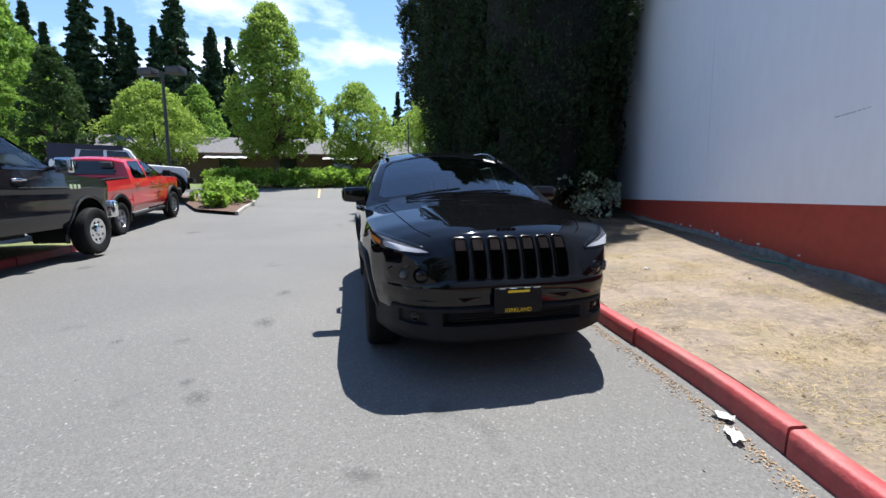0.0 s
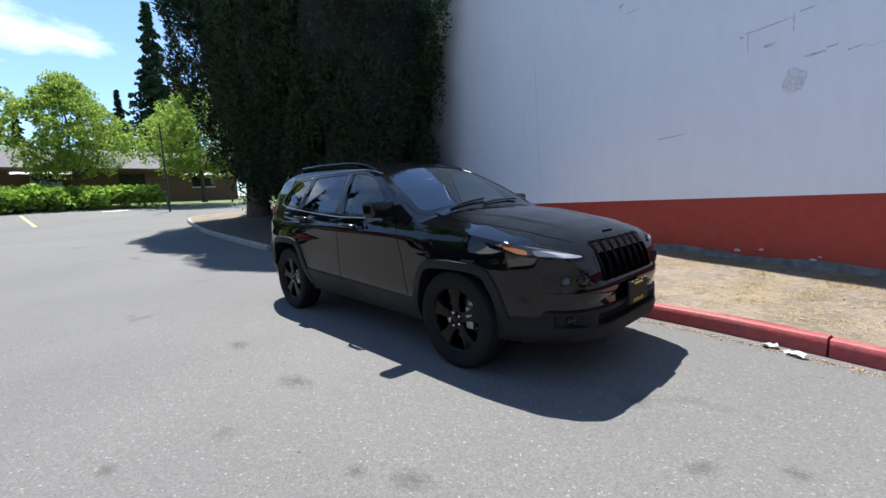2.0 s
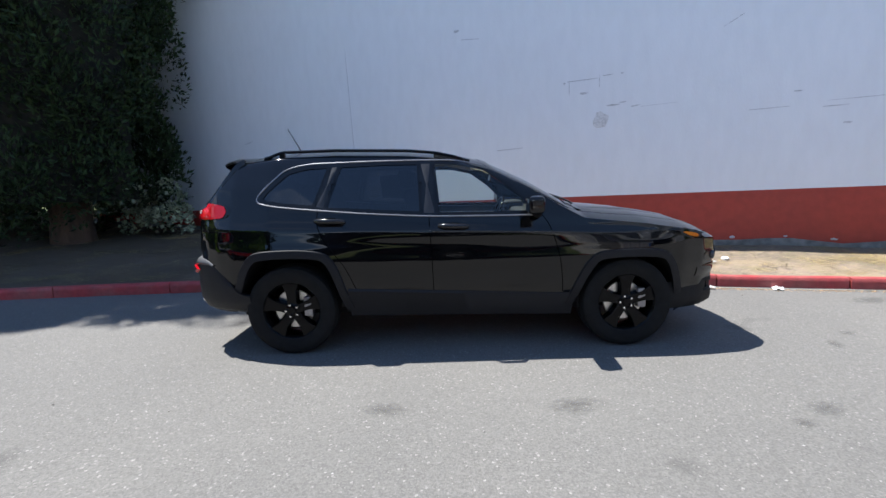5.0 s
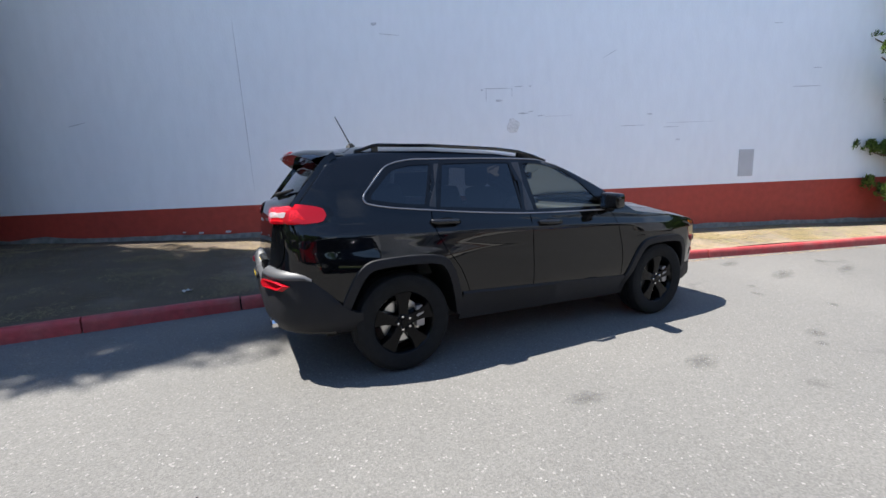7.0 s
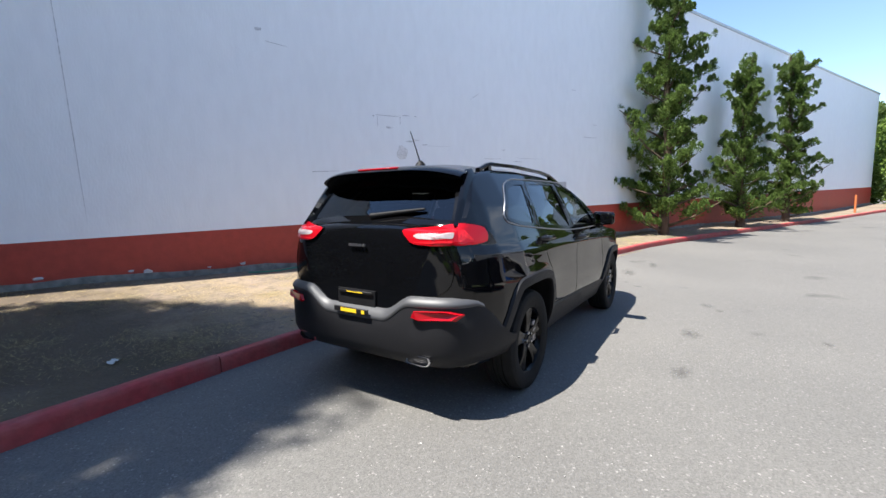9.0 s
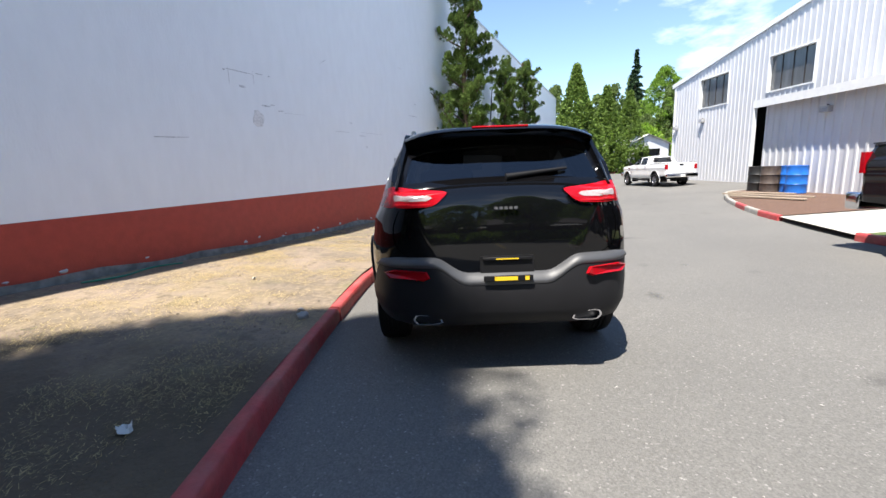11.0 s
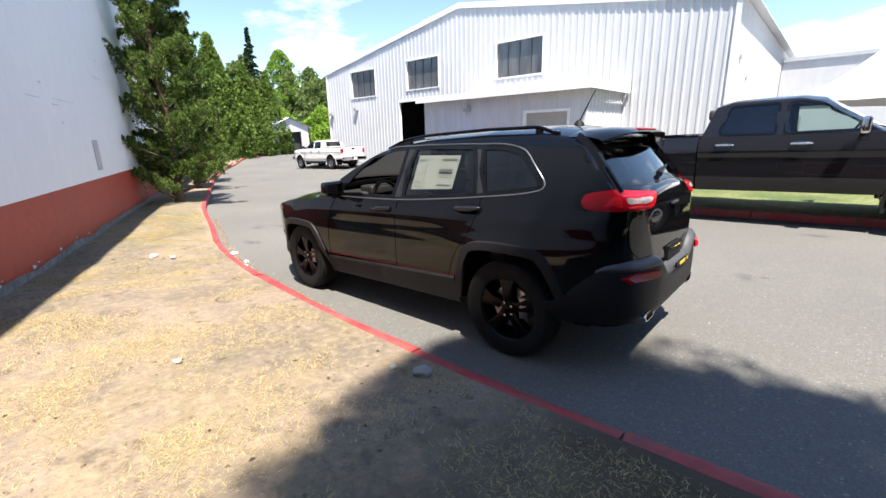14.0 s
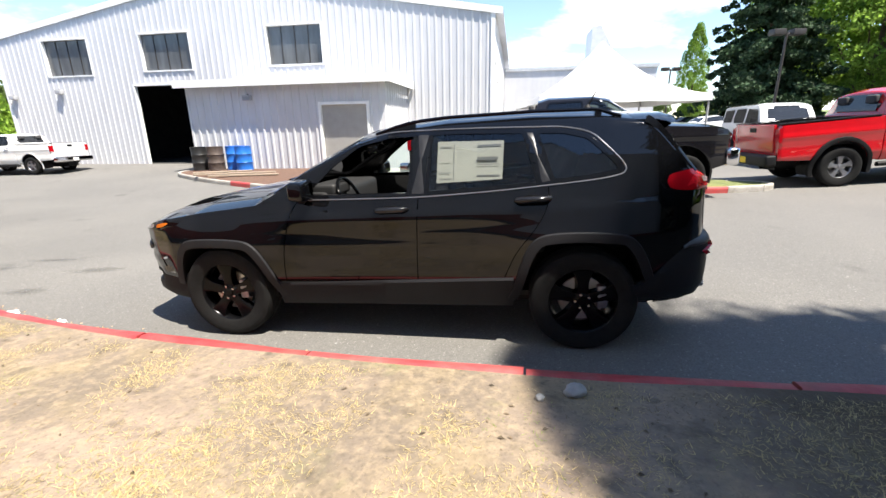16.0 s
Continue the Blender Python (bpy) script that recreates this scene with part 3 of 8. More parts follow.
def kerb_run(name, path, label, height=0.135, width=0.115, pitch=1.42, start=0.0, mats=(M_red_kerb,), base=land, flip=1):
    """Kerb stones laid end to end along a path, with open joints; each is a part."""
    top = thing(name, label, "kerb", kind="structure")
    dist, pts = [0.0], [Vector((p[0], p[1], 0)) for p in path]
    for a, c in zip(pts, pts[1:]):
        dist.append(dist[-1] + (c - a).length)

    def at(d):
        i = max(0, min(len(pts) - 2, int(np.searchsorted(dist, d)) - 1))
        t = (d - dist[i]) / max(1e-6, dist[i + 1] - dist[i])
        q = pts[i].lerp(pts[i + 1], t)
        e = (pts[i + 1] - pts[i]).normalized()
        return q, Vector((-e.y, e.x, 0)) * flip

    d, k, rng = start, 0, random.Random(5)
    while d < dist[-1] - 0.3:
        e = min(d + pitch * rng.uniform(0.96, 1.04), dist[-1])
        b, sec = Build(), 7
        jog, lift = rng.uniform(-0.008, 0.008), rng.uniform(-0.006, 0.006)
        for i in range(sec):
            q, side = at(d + 0.008 + (e - d - 0.016) * i / (sec - 1))
            z = base(q.x, q.y)
            for off, h in ((0.0, -0.1), (0.004, height * 0.6), (0.010, height * 0.93), (0.024, height), (width - 0.03, height + 0.004), (width, height - 0.012), (width, -0.1)):
                p = q + side * (off + jog)
                wob = 0.004 * noise.noise((q.x * 6, q.y * 6, h * 9))
                b.v.append((p.x, p.y, z + h + lift + wob))
        n = 7
        b.f = [(i * n + j, i * n + j + 1, (i + 1) * n + j + 1, (i + 1) * n + j) for i in range(sec - 1) for j in range(n - 1)]
        b.f += [tuple(range(n))[::-1], tuple((sec - 1) * n + j for j in range(n))]
        part("kerb_stone", b.mesh("kerb_stone", mats[k % len(mats)], 50), top)
        d, k = e, k + 1
    return top


kerb_run("kerb", [p for p in KERB if p.x > -7.1], "red painted concrete kerb, chipped and faded, along the dry strip", start=0.35)
kerb_run("kerb", [p for p in KERB if p.x <= -7.0], "bare grey concrete kerb round the end of the strip", mats=(M_concrete,))


def long_wall():
    """The windowless white building with its red base, on the far side of the dry strip."""
    s0, s1, top, deep = -14.4, 37.4, 7.25, 16.0
    a, c = WALL_P + WALL_D * s0, WALL_P + WALL_D * s1
    back = -WALL_N * deep

    def slab(z0, z1, out, e0=0.0, e1=0.0):
        p = [a + WALL_N * out - WALL_D * out, c + WALL_N * out + WALL_D * out, c + back + WALL_D * out, a + back - WALL_D * out]
        b = Build()
        b.add([(q.x, q.y, z0 + (e0 if i in (0, 3) else e1)) for i, q in enumerate(p)] + [(q.x, q.y, z1) for q in p],
              ((0, 1, 5, 4), (1, 2, 6, 5), (2, 3, 7, 6), (3, 0, 4, 7), (4, 5, 6, 7), (3, 2, 1, 0)))
        return b

    house = thing("wall_white_building", "long windowless white building with a red painted base", "building", kind="structure")
    part("upper_wall", slab(1.02, top, 0.0).mesh("upper_wall", M_wall_white), house, "plain white painted wall")
    part("red_base", slab(-0.9, 1.018, 0.004).mesh("red_base", M_wall_red), house, "red painted base band")
    part("coping", slab(top, top + 0.09, 0.035).mesh("coping", M_frame_alu), house, "thin grey metal coping")
    b = Build()
    rng = random.Random(3)
    n, lo = 160, 0.02
    for i in range(n + 1):
        s = s0 + (s1 - s0) * i / n
        q = WALL_P + WALL_D * s + WALL_N * 0.018
        g = verge(q.x, q.y - 0.1) if q.x > -18 else land(q.x, q.y)
        b.v += [(q.x, q.y, g - 0.3), (q.x, q.y, g + 0.075 + 0.05 * noise.noise((s * 1.3, 0, 0)) + 0.03 * rng.random())]
    b.f = [(2 * i, 2 * i + 2, 2 * i + 3, 2 * i + 1) for i in range(n)]
    part("footing", b.mesh("footing", M_footing), house, "bare grey footing where the paint has worn off")

    def flat(name, s, z, poly, mat, label, out=0.006):
        b = Build()
        q = WALL_P + WALL_D * s + WALL_N * out
        inner, outer = offset_poly(poly, -0.012), poly
        n = len(poly)
        for ring, o in ((outer, -0.01), (inner, 0.0)):
            for u, w in ring:
                p = q + WALL_D * u + WALL_N * o
                b.v.append((p.x, p.y, z + w))
        b.f = [(i, (i + 1) % n, n + (i + 1) % n, n + i) for i in range(n)] + [tuple(n + i for i in range(n))]
        part(name, b.mesh(name, mat), house, label)

    blob = [(0.13 * math.cos(i * 0.5236) * (1 + 0.18 * math.sin(i * 2.1)), 0.145 * math.sin(i * 0.5236) * (1 + 0.12 * math.cos(i * 1.7))) for i in range(12)]
    flat("plaster_patch", 0.0, 2.32, blob, M_scuff, "round scuffed grey patch in the wall paint")
    flat("cover_plate", 4.83, 1.43, [(-0.16, -0.27), (0.16, -0.27), (0.16, 0.27), (-0.16, 0.27)], M_panel_grey, "pale grey metal cover plate", 0.014)

    for s, z, r in ((-0.6, 0.0, 0.05), (-0.3, 0.04, 0.035), (0.25, -0.01, 0.04), (0.32, 0.03, 0.02), (1.1, -0.02, 0.06), (1.25, 0.02, 0.03), (2.0, 0.02, 0.05), (2.7, 0.03, 0.03), (3.3, 0.0, 0.045), (-3.1, 0.02, 0.05), (-3.6, 0.0, 0.03),
                    (-4.4, 0.0, 0.07), (-4.6, 0.02, 0.04), (-5.6, 0.01, 0.06), (-6.1, 0.0, 0.05), (-6.4, 0.02, 0.03), (-2.2, 0.01, 0.03)):
        q = WALL_P + WALL_D * s
        r *= 0.7
        chip = [(r * 1.5 * math.cos(i * 0.7854) * rng.uniform(0.6, 1.2), r * 0.7 * math.sin(i * 0.7854) * rng.uniform(0.6, 1.2)) for i in range(8)]
        flat("peeled_patch", s, verge(q.x, q.y - 0.1) + 0.12 + z, chip, M_panel_grey, "pale patch where red paint has peeled", 0.021)

    def scratch(s, z, length, thick=0.012, tilt=0.0):
        c_, s_ = math.cos(tilt), math.sin(tilt)
        k = [(-length / 2, -thick / 2), (0, -thick * 0.8), (length / 2, -thick / 3), (length / 2, thick / 3), (0, thick * 0.6), (-length / 2, thick / 2)]
        pl = [(u * c_ - w * s_, u * s_ + w * c_) for u, w in k]
        b = Build()
        q = WALL_P + WALL_D * s + WALL_N * 0.0035
        for u, w in pl:
            p = q + WALL_D * u
            b.v.append((p.x, p.y, z + w))
        b.f = [tuple(range(len(pl)))]
        part("scratch", b.mesh("scratch", M_scratch), house)

    for s, z, ln, th, ti in ((-2.57, 4.21, 0.10, 0.04, 0.1), (-2.3, 4.02, 0.35, 0.01, -0.1), (-0.3, 3.02, 0.5, 0.012, 0), (-0.27, 2.8, 0.13, 0.03, 0),
                             (0.2, 2.55, 0.2, 0.02, 0), (0.55, 2.5, 0.14, 0.012, 0.1), (-1.6, 1.95, 0.5, 0.012, 0.03), (3.2, 2.2, 0.3, 0.01, 0), (3.35, 1.95, 0.1, 0.02, 0),
                             (2.4, 2.25, 0.5, 0.008, 0), (6.0, 2.9, 0.6, 0.012, 0), (6.2, 3.25, 0.2, 0.01, 0), (-5.05, 3.0, 0.012, 2.3, 0.02), (-8.0, 2.6, 0.3, 0.01, 0.2),
                             (9.4, 2.2, 0.01, 3.5, 0), (1.9, 3.6, 0.3, 0.008, 0.5), (5.3, 4.1, 0.2, 0.01, 0), (-0.52, 2.93, 0.012, 0.20, 0), (-0.02, 2.98, 0.012, 0.16, 0), (0.12, 3.05, 0.16, 0.012, 0.02), (0.34, 3.05, 0.05, 0.014, 0),
                             (-0.60, 3.0, 0.04, 0.02, 0), (0.35, 2.58, 0.10, 0.014, 0.05), (0.9, 2.48, 0.55, 0.005, 0.02), (2.75, 2.46, 0.12, 0.014, 0), (3.6, 2.28, 1.0, 0.006, 0)):
        scratch(s, z, ln, th, ti)
    return house


long_wall()


# ---- the metal workshop ----
BX0, BX1, BY = 0.15, 24.5, -15.3
RIDGE_X, RIDGE_Z, EAVE_Z = 12.4, 8.1, 6.12


def ribbed(b, x0, x1, bottom, top, y, holes=(), pitch=0.305, depth=0.024, m=None):
    """Trapezoid-ribbed sheet in the plane y, its ribs proud towards +y; openings are left free."""
    n = max(1, round((x1 - x0) / pitch))
    p = (x1 - x0) / n
    for i in range(n):
        a = x0 + i * p
        prof = [(a, 0), (a + p * 0.62, 0), (a + p * 0.70, depth), (a + p * 0.92, depth), (a + p, 0)]
        for (xa, da), (xb, db) in zip(prof, prof[1:]):
            mid = (xa + xb) / 2
            spans = [(bottom(mid), top(mid))]
            for hx0, hx1, hz0, hz1 in holes:
                if hx0 - 1e-3 <= mid <= hx1 + 1e-3:
                    spans = [s for z0, z1 in spans for s in ((z0, min(z1, hz0)), (max(z0, hz1), z1)) if s[1] - s[0] > 0.01]
            for z0, z1 in spans:
                full_b, full_t = z0 == bottom(mid), z1 == top(mid)
                q = [(xa, y + da, bottom(xa) if full_b else z0), (xb, y + db, bottom(xb) if full_b else z0),
                     (xb, y + db, top(xb) if full_t else z1), (xa, y + da, top(xa) if full_t else z1)]
                q = [m @ Vector(v) for v in q] if m is not None else q
                b.add(q, ((1, 0, 3, 2),))


def frame_ring(b, x0, x1, z0, z1, y0, y1, w):
    for a in ((x0 - w, z0 - w, x1 + w, z0), (x0 - w, z1, x1 + w, z1 + w), (x0 - w, z0, x0, z1), (x1, z0, x1 + w, z1)):
        b.box(a[0], y0, a[1], a[2], y1, a[3])


def workshop():
    shop = thing("workshop", "large white ribbed-metal workshop with a low gable, high windows and an open doorway", "building", kind="structure")
    base = lambda x: -0.35
    top = lambda x: EAVE_Z + (RIDGE_Z - EAVE_Z) * (1 - abs(x - RIDGE_X) / (RIDGE_X - BX0 if x < RIDGE_X else BX1 - RIDGE_X))
    wins = [(19.25, 21.75, 4.22, 5.8), (13.87, 16.4, 4.3, 5.85), (7.52, 10.05, 4.33, 5.9)]
    door = (14.45, 17.1, -0.4, 3.65)
    b = Build()
    ribbed(b, BX0, BX1, base, top, BY, wins + [door])
    part("front_wall", b.mesh("front_wall", M_siding), shop, "white ribbed metal front with faint streaks")
    b = Build()
    turn = Matrix.Translation((BX0, BY, 0)) @ Matrix.Rotation(radians(90), 4, "Z") @ Matrix.Translation((-26, 0, 0))
    ribbed(b, 0, 26, base, lambda x: EAVE_Z - 0.04, 0, m=turn)
    part("side_wall", b.mesh("side_wall", M_siding), shop)
    b = Build().box(BX1 - 0.1, BY - 26, -0.4, BX1, BY - 0.02, EAVE_Z).box(BX0, BY - 26.1, -0.4, BX1, BY - 26, EAVE_Z)
    part("rear_wall", b.mesh("rear_wall", M_siding), shop)
    for xa, za, xb, zb in ((BX0 - 0.35, EAVE_Z - 0.06, RIDGE_X, RIDGE_Z), (RIDGE_X, RIDGE_Z, BX1 + 0.3, EAVE_Z - 0.05)):
        b = Build()
        for t0, t1 in ((0.0, 0.05),):
            b.add([(xa, BY + 0.06, za + t0), (xb, BY + 0.06, zb + t0), (xb, BY - 26.2, zb + t0), (xa, BY - 26.2, za + t0),
                   (xa, BY + 0.06, za + t1), (xb, BY + 0.06, zb + t1), (xb, BY - 26.2, zb + t1), (xa, BY - 26.2, za + t1)],
                  ((3, 2, 1, 0), (4, 5, 6, 7), (0, 1, 5, 4), (1, 2, 6, 5), (2, 3, 7, 6), (3, 0, 4, 7)))
        part("roof", b.mesh("roof", M_roof_metal), shop, "grey metal roof sheet")
        b = Build()
        b.add([(xa, BY + 0.04, za - 0.22), (xb, BY + 0.04, zb - 0.22), (xb, BY + 0.04, zb + 0.02), (xa, BY + 0.04, za + 0.02),
               (xa, BY + 0.085, za - 0.22), (xb, BY + 0.085, zb - 0.22), (xb, BY + 0.085, zb + 0.02), (xa, BY + 0.085, za + 0.02)],
              ((3, 2, 1, 0), (4, 5, 6, 7), (0, 1, 5, 4), (1, 2, 6, 5), (2, 3, 7, 6), (3, 0, 4, 7)))
        part("rake_trim", b.mesh("rake_trim", M_trim_white), shop, "white rake trim")
    b = Build().box(BX0 - 0.06, BY - 0.04, -0.3, BX0 + 0.1, BY + 0.05, EAVE_Z)
    part("corner_trim", b.mesh("corner_trim", M_trim_white), shop)
    b = Build().box(BX1 - 0.1, BY - 0.04, -0.3, BX1 + 0.06, BY + 0.05, EAVE_Z)
    part("corner_trim", b.mesh("corner_trim", M_trim_white), shop)
    for x0, x1, z0, z1 in wins:
        b = Build()
        frame_ring(b, x0, x1, z0, z1, BY - 0.16, BY + 0.05, 0.06)
        w = part("window", b.mesh("window", M_trim_white), shop, "large dark window in a white frame")
        part("pane", Build().box(x0, BY - 0.14, z0, x1, BY - 0.12, z1).mesh("pane", M_window_shop), w)
        b = Build()
        for k in range(1, 4):
            x = x0 + (x1 - x0) * k / 4
            b.box(x - 0.012, BY - 0.118, z0, x + 0.012, BY - 0.09, z1)
        part("mullions", b.mesh("mullions", M_pole), w)
    x0, x1, z0, z1 = door
    b = Build()
    for a in ((x0 - 0.08, z0, x0, z1), (x1, z0, x1 + 0.08, z1), (x0 - 0.08, z1, x1 + 0.08, z1 + 0.09)):
        b.box(a[0], BY - 0.12, a[1], a[2], BY + 0.055, a[3])
    part("door_frame", b.mesh("door_frame", M_trim_white), shop, "white frame of the open doorway")
    # Bay surfaces are near-black: the unlit interior's shade is in their colour.
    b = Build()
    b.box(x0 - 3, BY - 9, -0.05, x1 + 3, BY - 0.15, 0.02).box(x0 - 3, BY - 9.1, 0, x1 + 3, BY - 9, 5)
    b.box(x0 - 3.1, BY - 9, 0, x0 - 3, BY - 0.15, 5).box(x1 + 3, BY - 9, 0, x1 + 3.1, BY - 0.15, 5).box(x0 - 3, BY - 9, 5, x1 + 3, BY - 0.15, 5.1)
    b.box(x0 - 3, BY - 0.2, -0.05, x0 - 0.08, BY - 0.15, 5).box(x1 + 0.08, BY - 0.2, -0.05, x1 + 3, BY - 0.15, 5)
    part("workshop_bay", b.mesh("workshop_bay", M_inside_shade), shop, "workshop bay behind the doorway, its shade painted near-black")
    # low lean-to
    ax0, ax1, ay, az = 3.8, 11.75, -11.9, 3.32
    b = Build()
    adoor = (4.5, 6.25, -0.3, 2.42)
    ribbed(b, ax0, ax1, lambda x: -0.35, lambda x: az - 0.05, ay, [adoor], pitch=0.31, depth=0.035)
    part("annex_front", b.mesh("annex_front", M_siding), shop, "white ribbed wall of the low annex")
    b = Build()
    turn = Matrix.Translation((ax0, ay, 0)) @ Matrix.Rotation(radians(90), 4, "Z") @ Matrix.Translation((-3.4, 0, 0))
    ribbed(b, 0, 3.4, lambda x: -0.35, lambda x: az - 0.05, 0, m=turn)
    b.box(ax1 - 0.05, -15.25, -0.35, ax1, ay, az - 0.05)
    part("annex_side", b.mesh("annex_side", M_siding), shop)
    b = Build().add([(ax0 - 0.25, ay + 0.32, az), (ax1 + 0.2, ay + 0.32, az), (ax1 + 0.2, BY, az + 0.15), (ax0 - 0.25, BY, az + 0.15),
                     (ax0 - 0.25, ay + 0.32, az + 0.05), (ax1 + 0.2, ay + 0.32, az + 0.05), (ax1 + 0.2, BY, az + 0.2), (ax0 - 0.25, BY, az + 0.2)],
                    ((3, 2, 1, 0), (4, 5, 6, 7), (0, 1, 5, 4), (1, 2, 6, 5), (2, 3, 7, 6), (3, 0, 4, 7)))
    part("annex_roof", b.mesh("annex_roof", M_roof_metal), shop)
    b = Build().box(ax0 - 0.27, ay + 0.321, az - 0.2, ax1 + 0.22, ay + 0.37, az + 0.07).box(ax0 - 0.3, BY + 0.05, az - 0.2, ax0 - 0.272, ay + 0.37, az + 0.12)
    part("fascia", b.mesh("fascia", M_trim_white), shop, "white fascia board")
    x0, x1, z0, z1 = adoor
    part("annex_door", Build().box(x0, ay - 0.1, z0, x1, ay - 0.05, z1).mesh("annex_door", M_door_grey), shop, "grey roller door")
    b = Build()
    for a in ((x0 - 0.1, z0, x0, z1), (x1, z0, x1 + 0.1, z1), (x0 - 0.1, z1, x1 + 0.1, z1 + 0.1)):
        b.box(a[0], ay - 0.12, a[1], a[2], ay + 0.06, a[3])
    part("door_frame", b.mesh("door_frame", M_trim_white), shop)
    for x, y, z in ((9.1, ay, 2.72), (21.3, BY, 3.5), (24.1, BY, 3.3)):
        lamp = part("wall_light", bevel_box("wall_light", 0.34, 0.16, 0.2, M_pole_grey, 0.02, 2, (x, y + 0.12, z)), shop, "grey wall floodlight")
        part("lamp_glass", bevel_box("lamp_glass", 0.26, 0.02, 0.12, M_clear_lens, 0.005, 1, (x, y + 0.205, z - 0.02)), lamp)
        part("bracket", Build().tube([(x, y, z + 0.1), (x, y + 0.1, z + 0.14)], 0.02).mesh("bracket", M_pole), lamp)
    for z in (4.2, 3.6):
        part("wall_box", bevel_box("wall_box", 0.08, 0.2, 0.16, M_pole_grey, 0.01, 1, (BX0 - 0.05, BY - 1.2 - (4.2 - z) * 3, z)), shop)
    # flat-roofed wing behind
    b = Build().box(-10.5, -46, -0.3, 0.1, -30.5, 5.4)
    part("rear_wing", b.mesh("rear_wing", M_siding), shop, "plain white flat-roofed wing")
    b = Build().box(-10.6, -46, 5.4, 0.1, -30.4, 5.62)
    part("wing_coping", b.mesh("wing_coping", M_roof_metal), shop)
    part("wing_door", Build().box(-1.2, -30.5, 0, -0.2, -30.44, 2.3).mesh("wing_door", M_door_grey), shop)
    b = Build()
    b.add([(-8.7, -33, 5.5), (-6.3, -33, 5.5), (-6.3, -33, 8.6), (-6.9, -33, 8.7), (-8.7, -36, 5.5), (-6.3, -36, 5.5), (-6.3, -36, 8.6), (-6.9, -36, 8.7)],
          ((0, 1, 2, 3), (7, 6, 5, 4), (1, 5, 6, 2), (3, 2, 6, 7), (0, 3, 7, 4)))
    part("sign_tower", b.mesh("sign_tower", M_roof_metal), shop, "grey slanted tower block over the wing roof")
    return shop


workshop()


# ---- vehicles ----
class Shell:
    """A car body lofted along x from a few control curves: roofline, underside, plan width, and one side profile over height."""

    def __init__(self, top, bottom, width, profile, drop, crown=2.5, ease=0.03, cell=0.035, rows=34, cols=14, relief=None):
        self.x0, self.x1 = min(p[0] for p in top), max(p[0] for p in top)
        self.grid = np.linspace(self.x0, self.x1, int((self.x1 - self.x0) / 0.01) + 1)
        self.top, self.bottom, self.width, self.drop = (self.curve(t, ease) for t in (top, bottom, width, drop))
        self.pz, self.pf = zip(*profile)
        self.crown, self.cell, self.rows, self.cols, self.relief = crown, cell, rows, cols, relief

    def curve(self, table, ease):
        xs, ys = zip(*sorted(table))
        line = np.interp(self.grid, xs, ys)
        k = max(1, int(ease / 0.01))
        pad = np.concatenate([np.full(k, line[0]), line, np.full(k, line[-1])])
        kern = np.hanning(2 * k + 3)[1:-1]
        out = np.convolve(pad, kern / kern.sum(), "same")[k:-k]
        out[0], out[-1] = line[0], line[-1]
        return out

    def get(self, what, x):
        return float(np.interp(x, self.grid, what))

    def half(self, x, z):
        """Half the body's width at x and z."""
        zt, d, w = self.get(self.top, x), self.get(self.drop, x), self.get(self.width, x)
        zs = zt - d
        y = w * float(np.interp(min(z, zs), self.pz, self.pf))
        if self.relief:
            y += self.relief(x, min(z, zs))
        return y if z <= zs else y * max(0.0, 1 - min(1.0, (z - zs) / d)) ** (1 / self.crown)

    def roof(self, x, y):
        """The upper surface's height at x and y."""
        zt, d, w = self.get(self.top, x), self.get(self.drop, x), self.get(self.width, x)
        ys = w * float(np.interp(zt - d, self.pz, self.pf)) + (self.relief(x, zt - d) if self.relief else 0.0)
        return zt - d * min(1.0, abs(y) / ys) ** self.crown

    def end(self, y, z, front=True):
        """Where the body's end surface lies at y and z."""
        a, b = (0.9, self.x1) if front else (-0.9, self.x0)
        if self.half(b, z) > abs(y) and z < self.get(self.top, b):
            return b
        for _ in range(40):
            m = (a + b) / 2
            if z < self.get(self.top, m) and self.half(m, z) > abs(y):
                a = m
            else:
                b = m
        return a

    def mesh(self, name, mat, hole, closed_floor=True):
        n = int((self.x1 - self.x0) / self.cell) + 1
        xs = [x for x in np.linspace(self.x0, self.x1, n) if self.x0 + 0.4 < x < self.x1 - 0.3]
        xs = np.array(list(np.linspace(self.x0, self.x0 + 0.4, 34)) + xs + list(np.linspace(self.x1 - 0.3, self.x1, 22)))
        n = len(xs)
        v, f, k = [], [], self.rows + self.cols
        for x in xs:
            zb, zt, d = self.get(self.bottom, x), self.get(self.top, x), self.get(self.drop, x)
            zs = max(zt - d, zb + 0.02)
            for j in range(self.rows):
                z = zb + (zs - zb) * j / (self.rows - 1)
                v.append((x, self.half(x, z), z))
            ys = self.half(x, zs)
            for j in range(1, self.cols + 1):
                q = 1 - j / self.cols
                q = q if j < self.cols else 0.0
                v.append((x, ys * q, zs + (zt - zs) * (1 - q ** self.crown)))
        for i in range(n - 1):
            for j in range(k - 1):
                quad = (i * k + j, (i + 1) * k + j, (i + 1) * k + j + 1, i * k + j + 1)
                c = np.mean([v[q] for q in quad], axis=0)
                if not hole(c[0], c[1], c[2], j >= self.rows - 1):
                    f.append(quad)
        for i in (0, n - 1):
            for j in range(k - 1):
                a, b = i * k + j, i * k + j + 1
                v.append((v[a][0], 0, v[a][2]))
                v.append((v[b][0], 0, v[b][2]))
                f.append((a, b, len(v) - 1, len(v) - 2) if i else (b, a, len(v) - 2, len(v) - 1))
        m = len(v)
        v += [(x, -y, z) for x, y, z in v]
        f += [tuple(q + m for q in reversed(one)) for one in f]
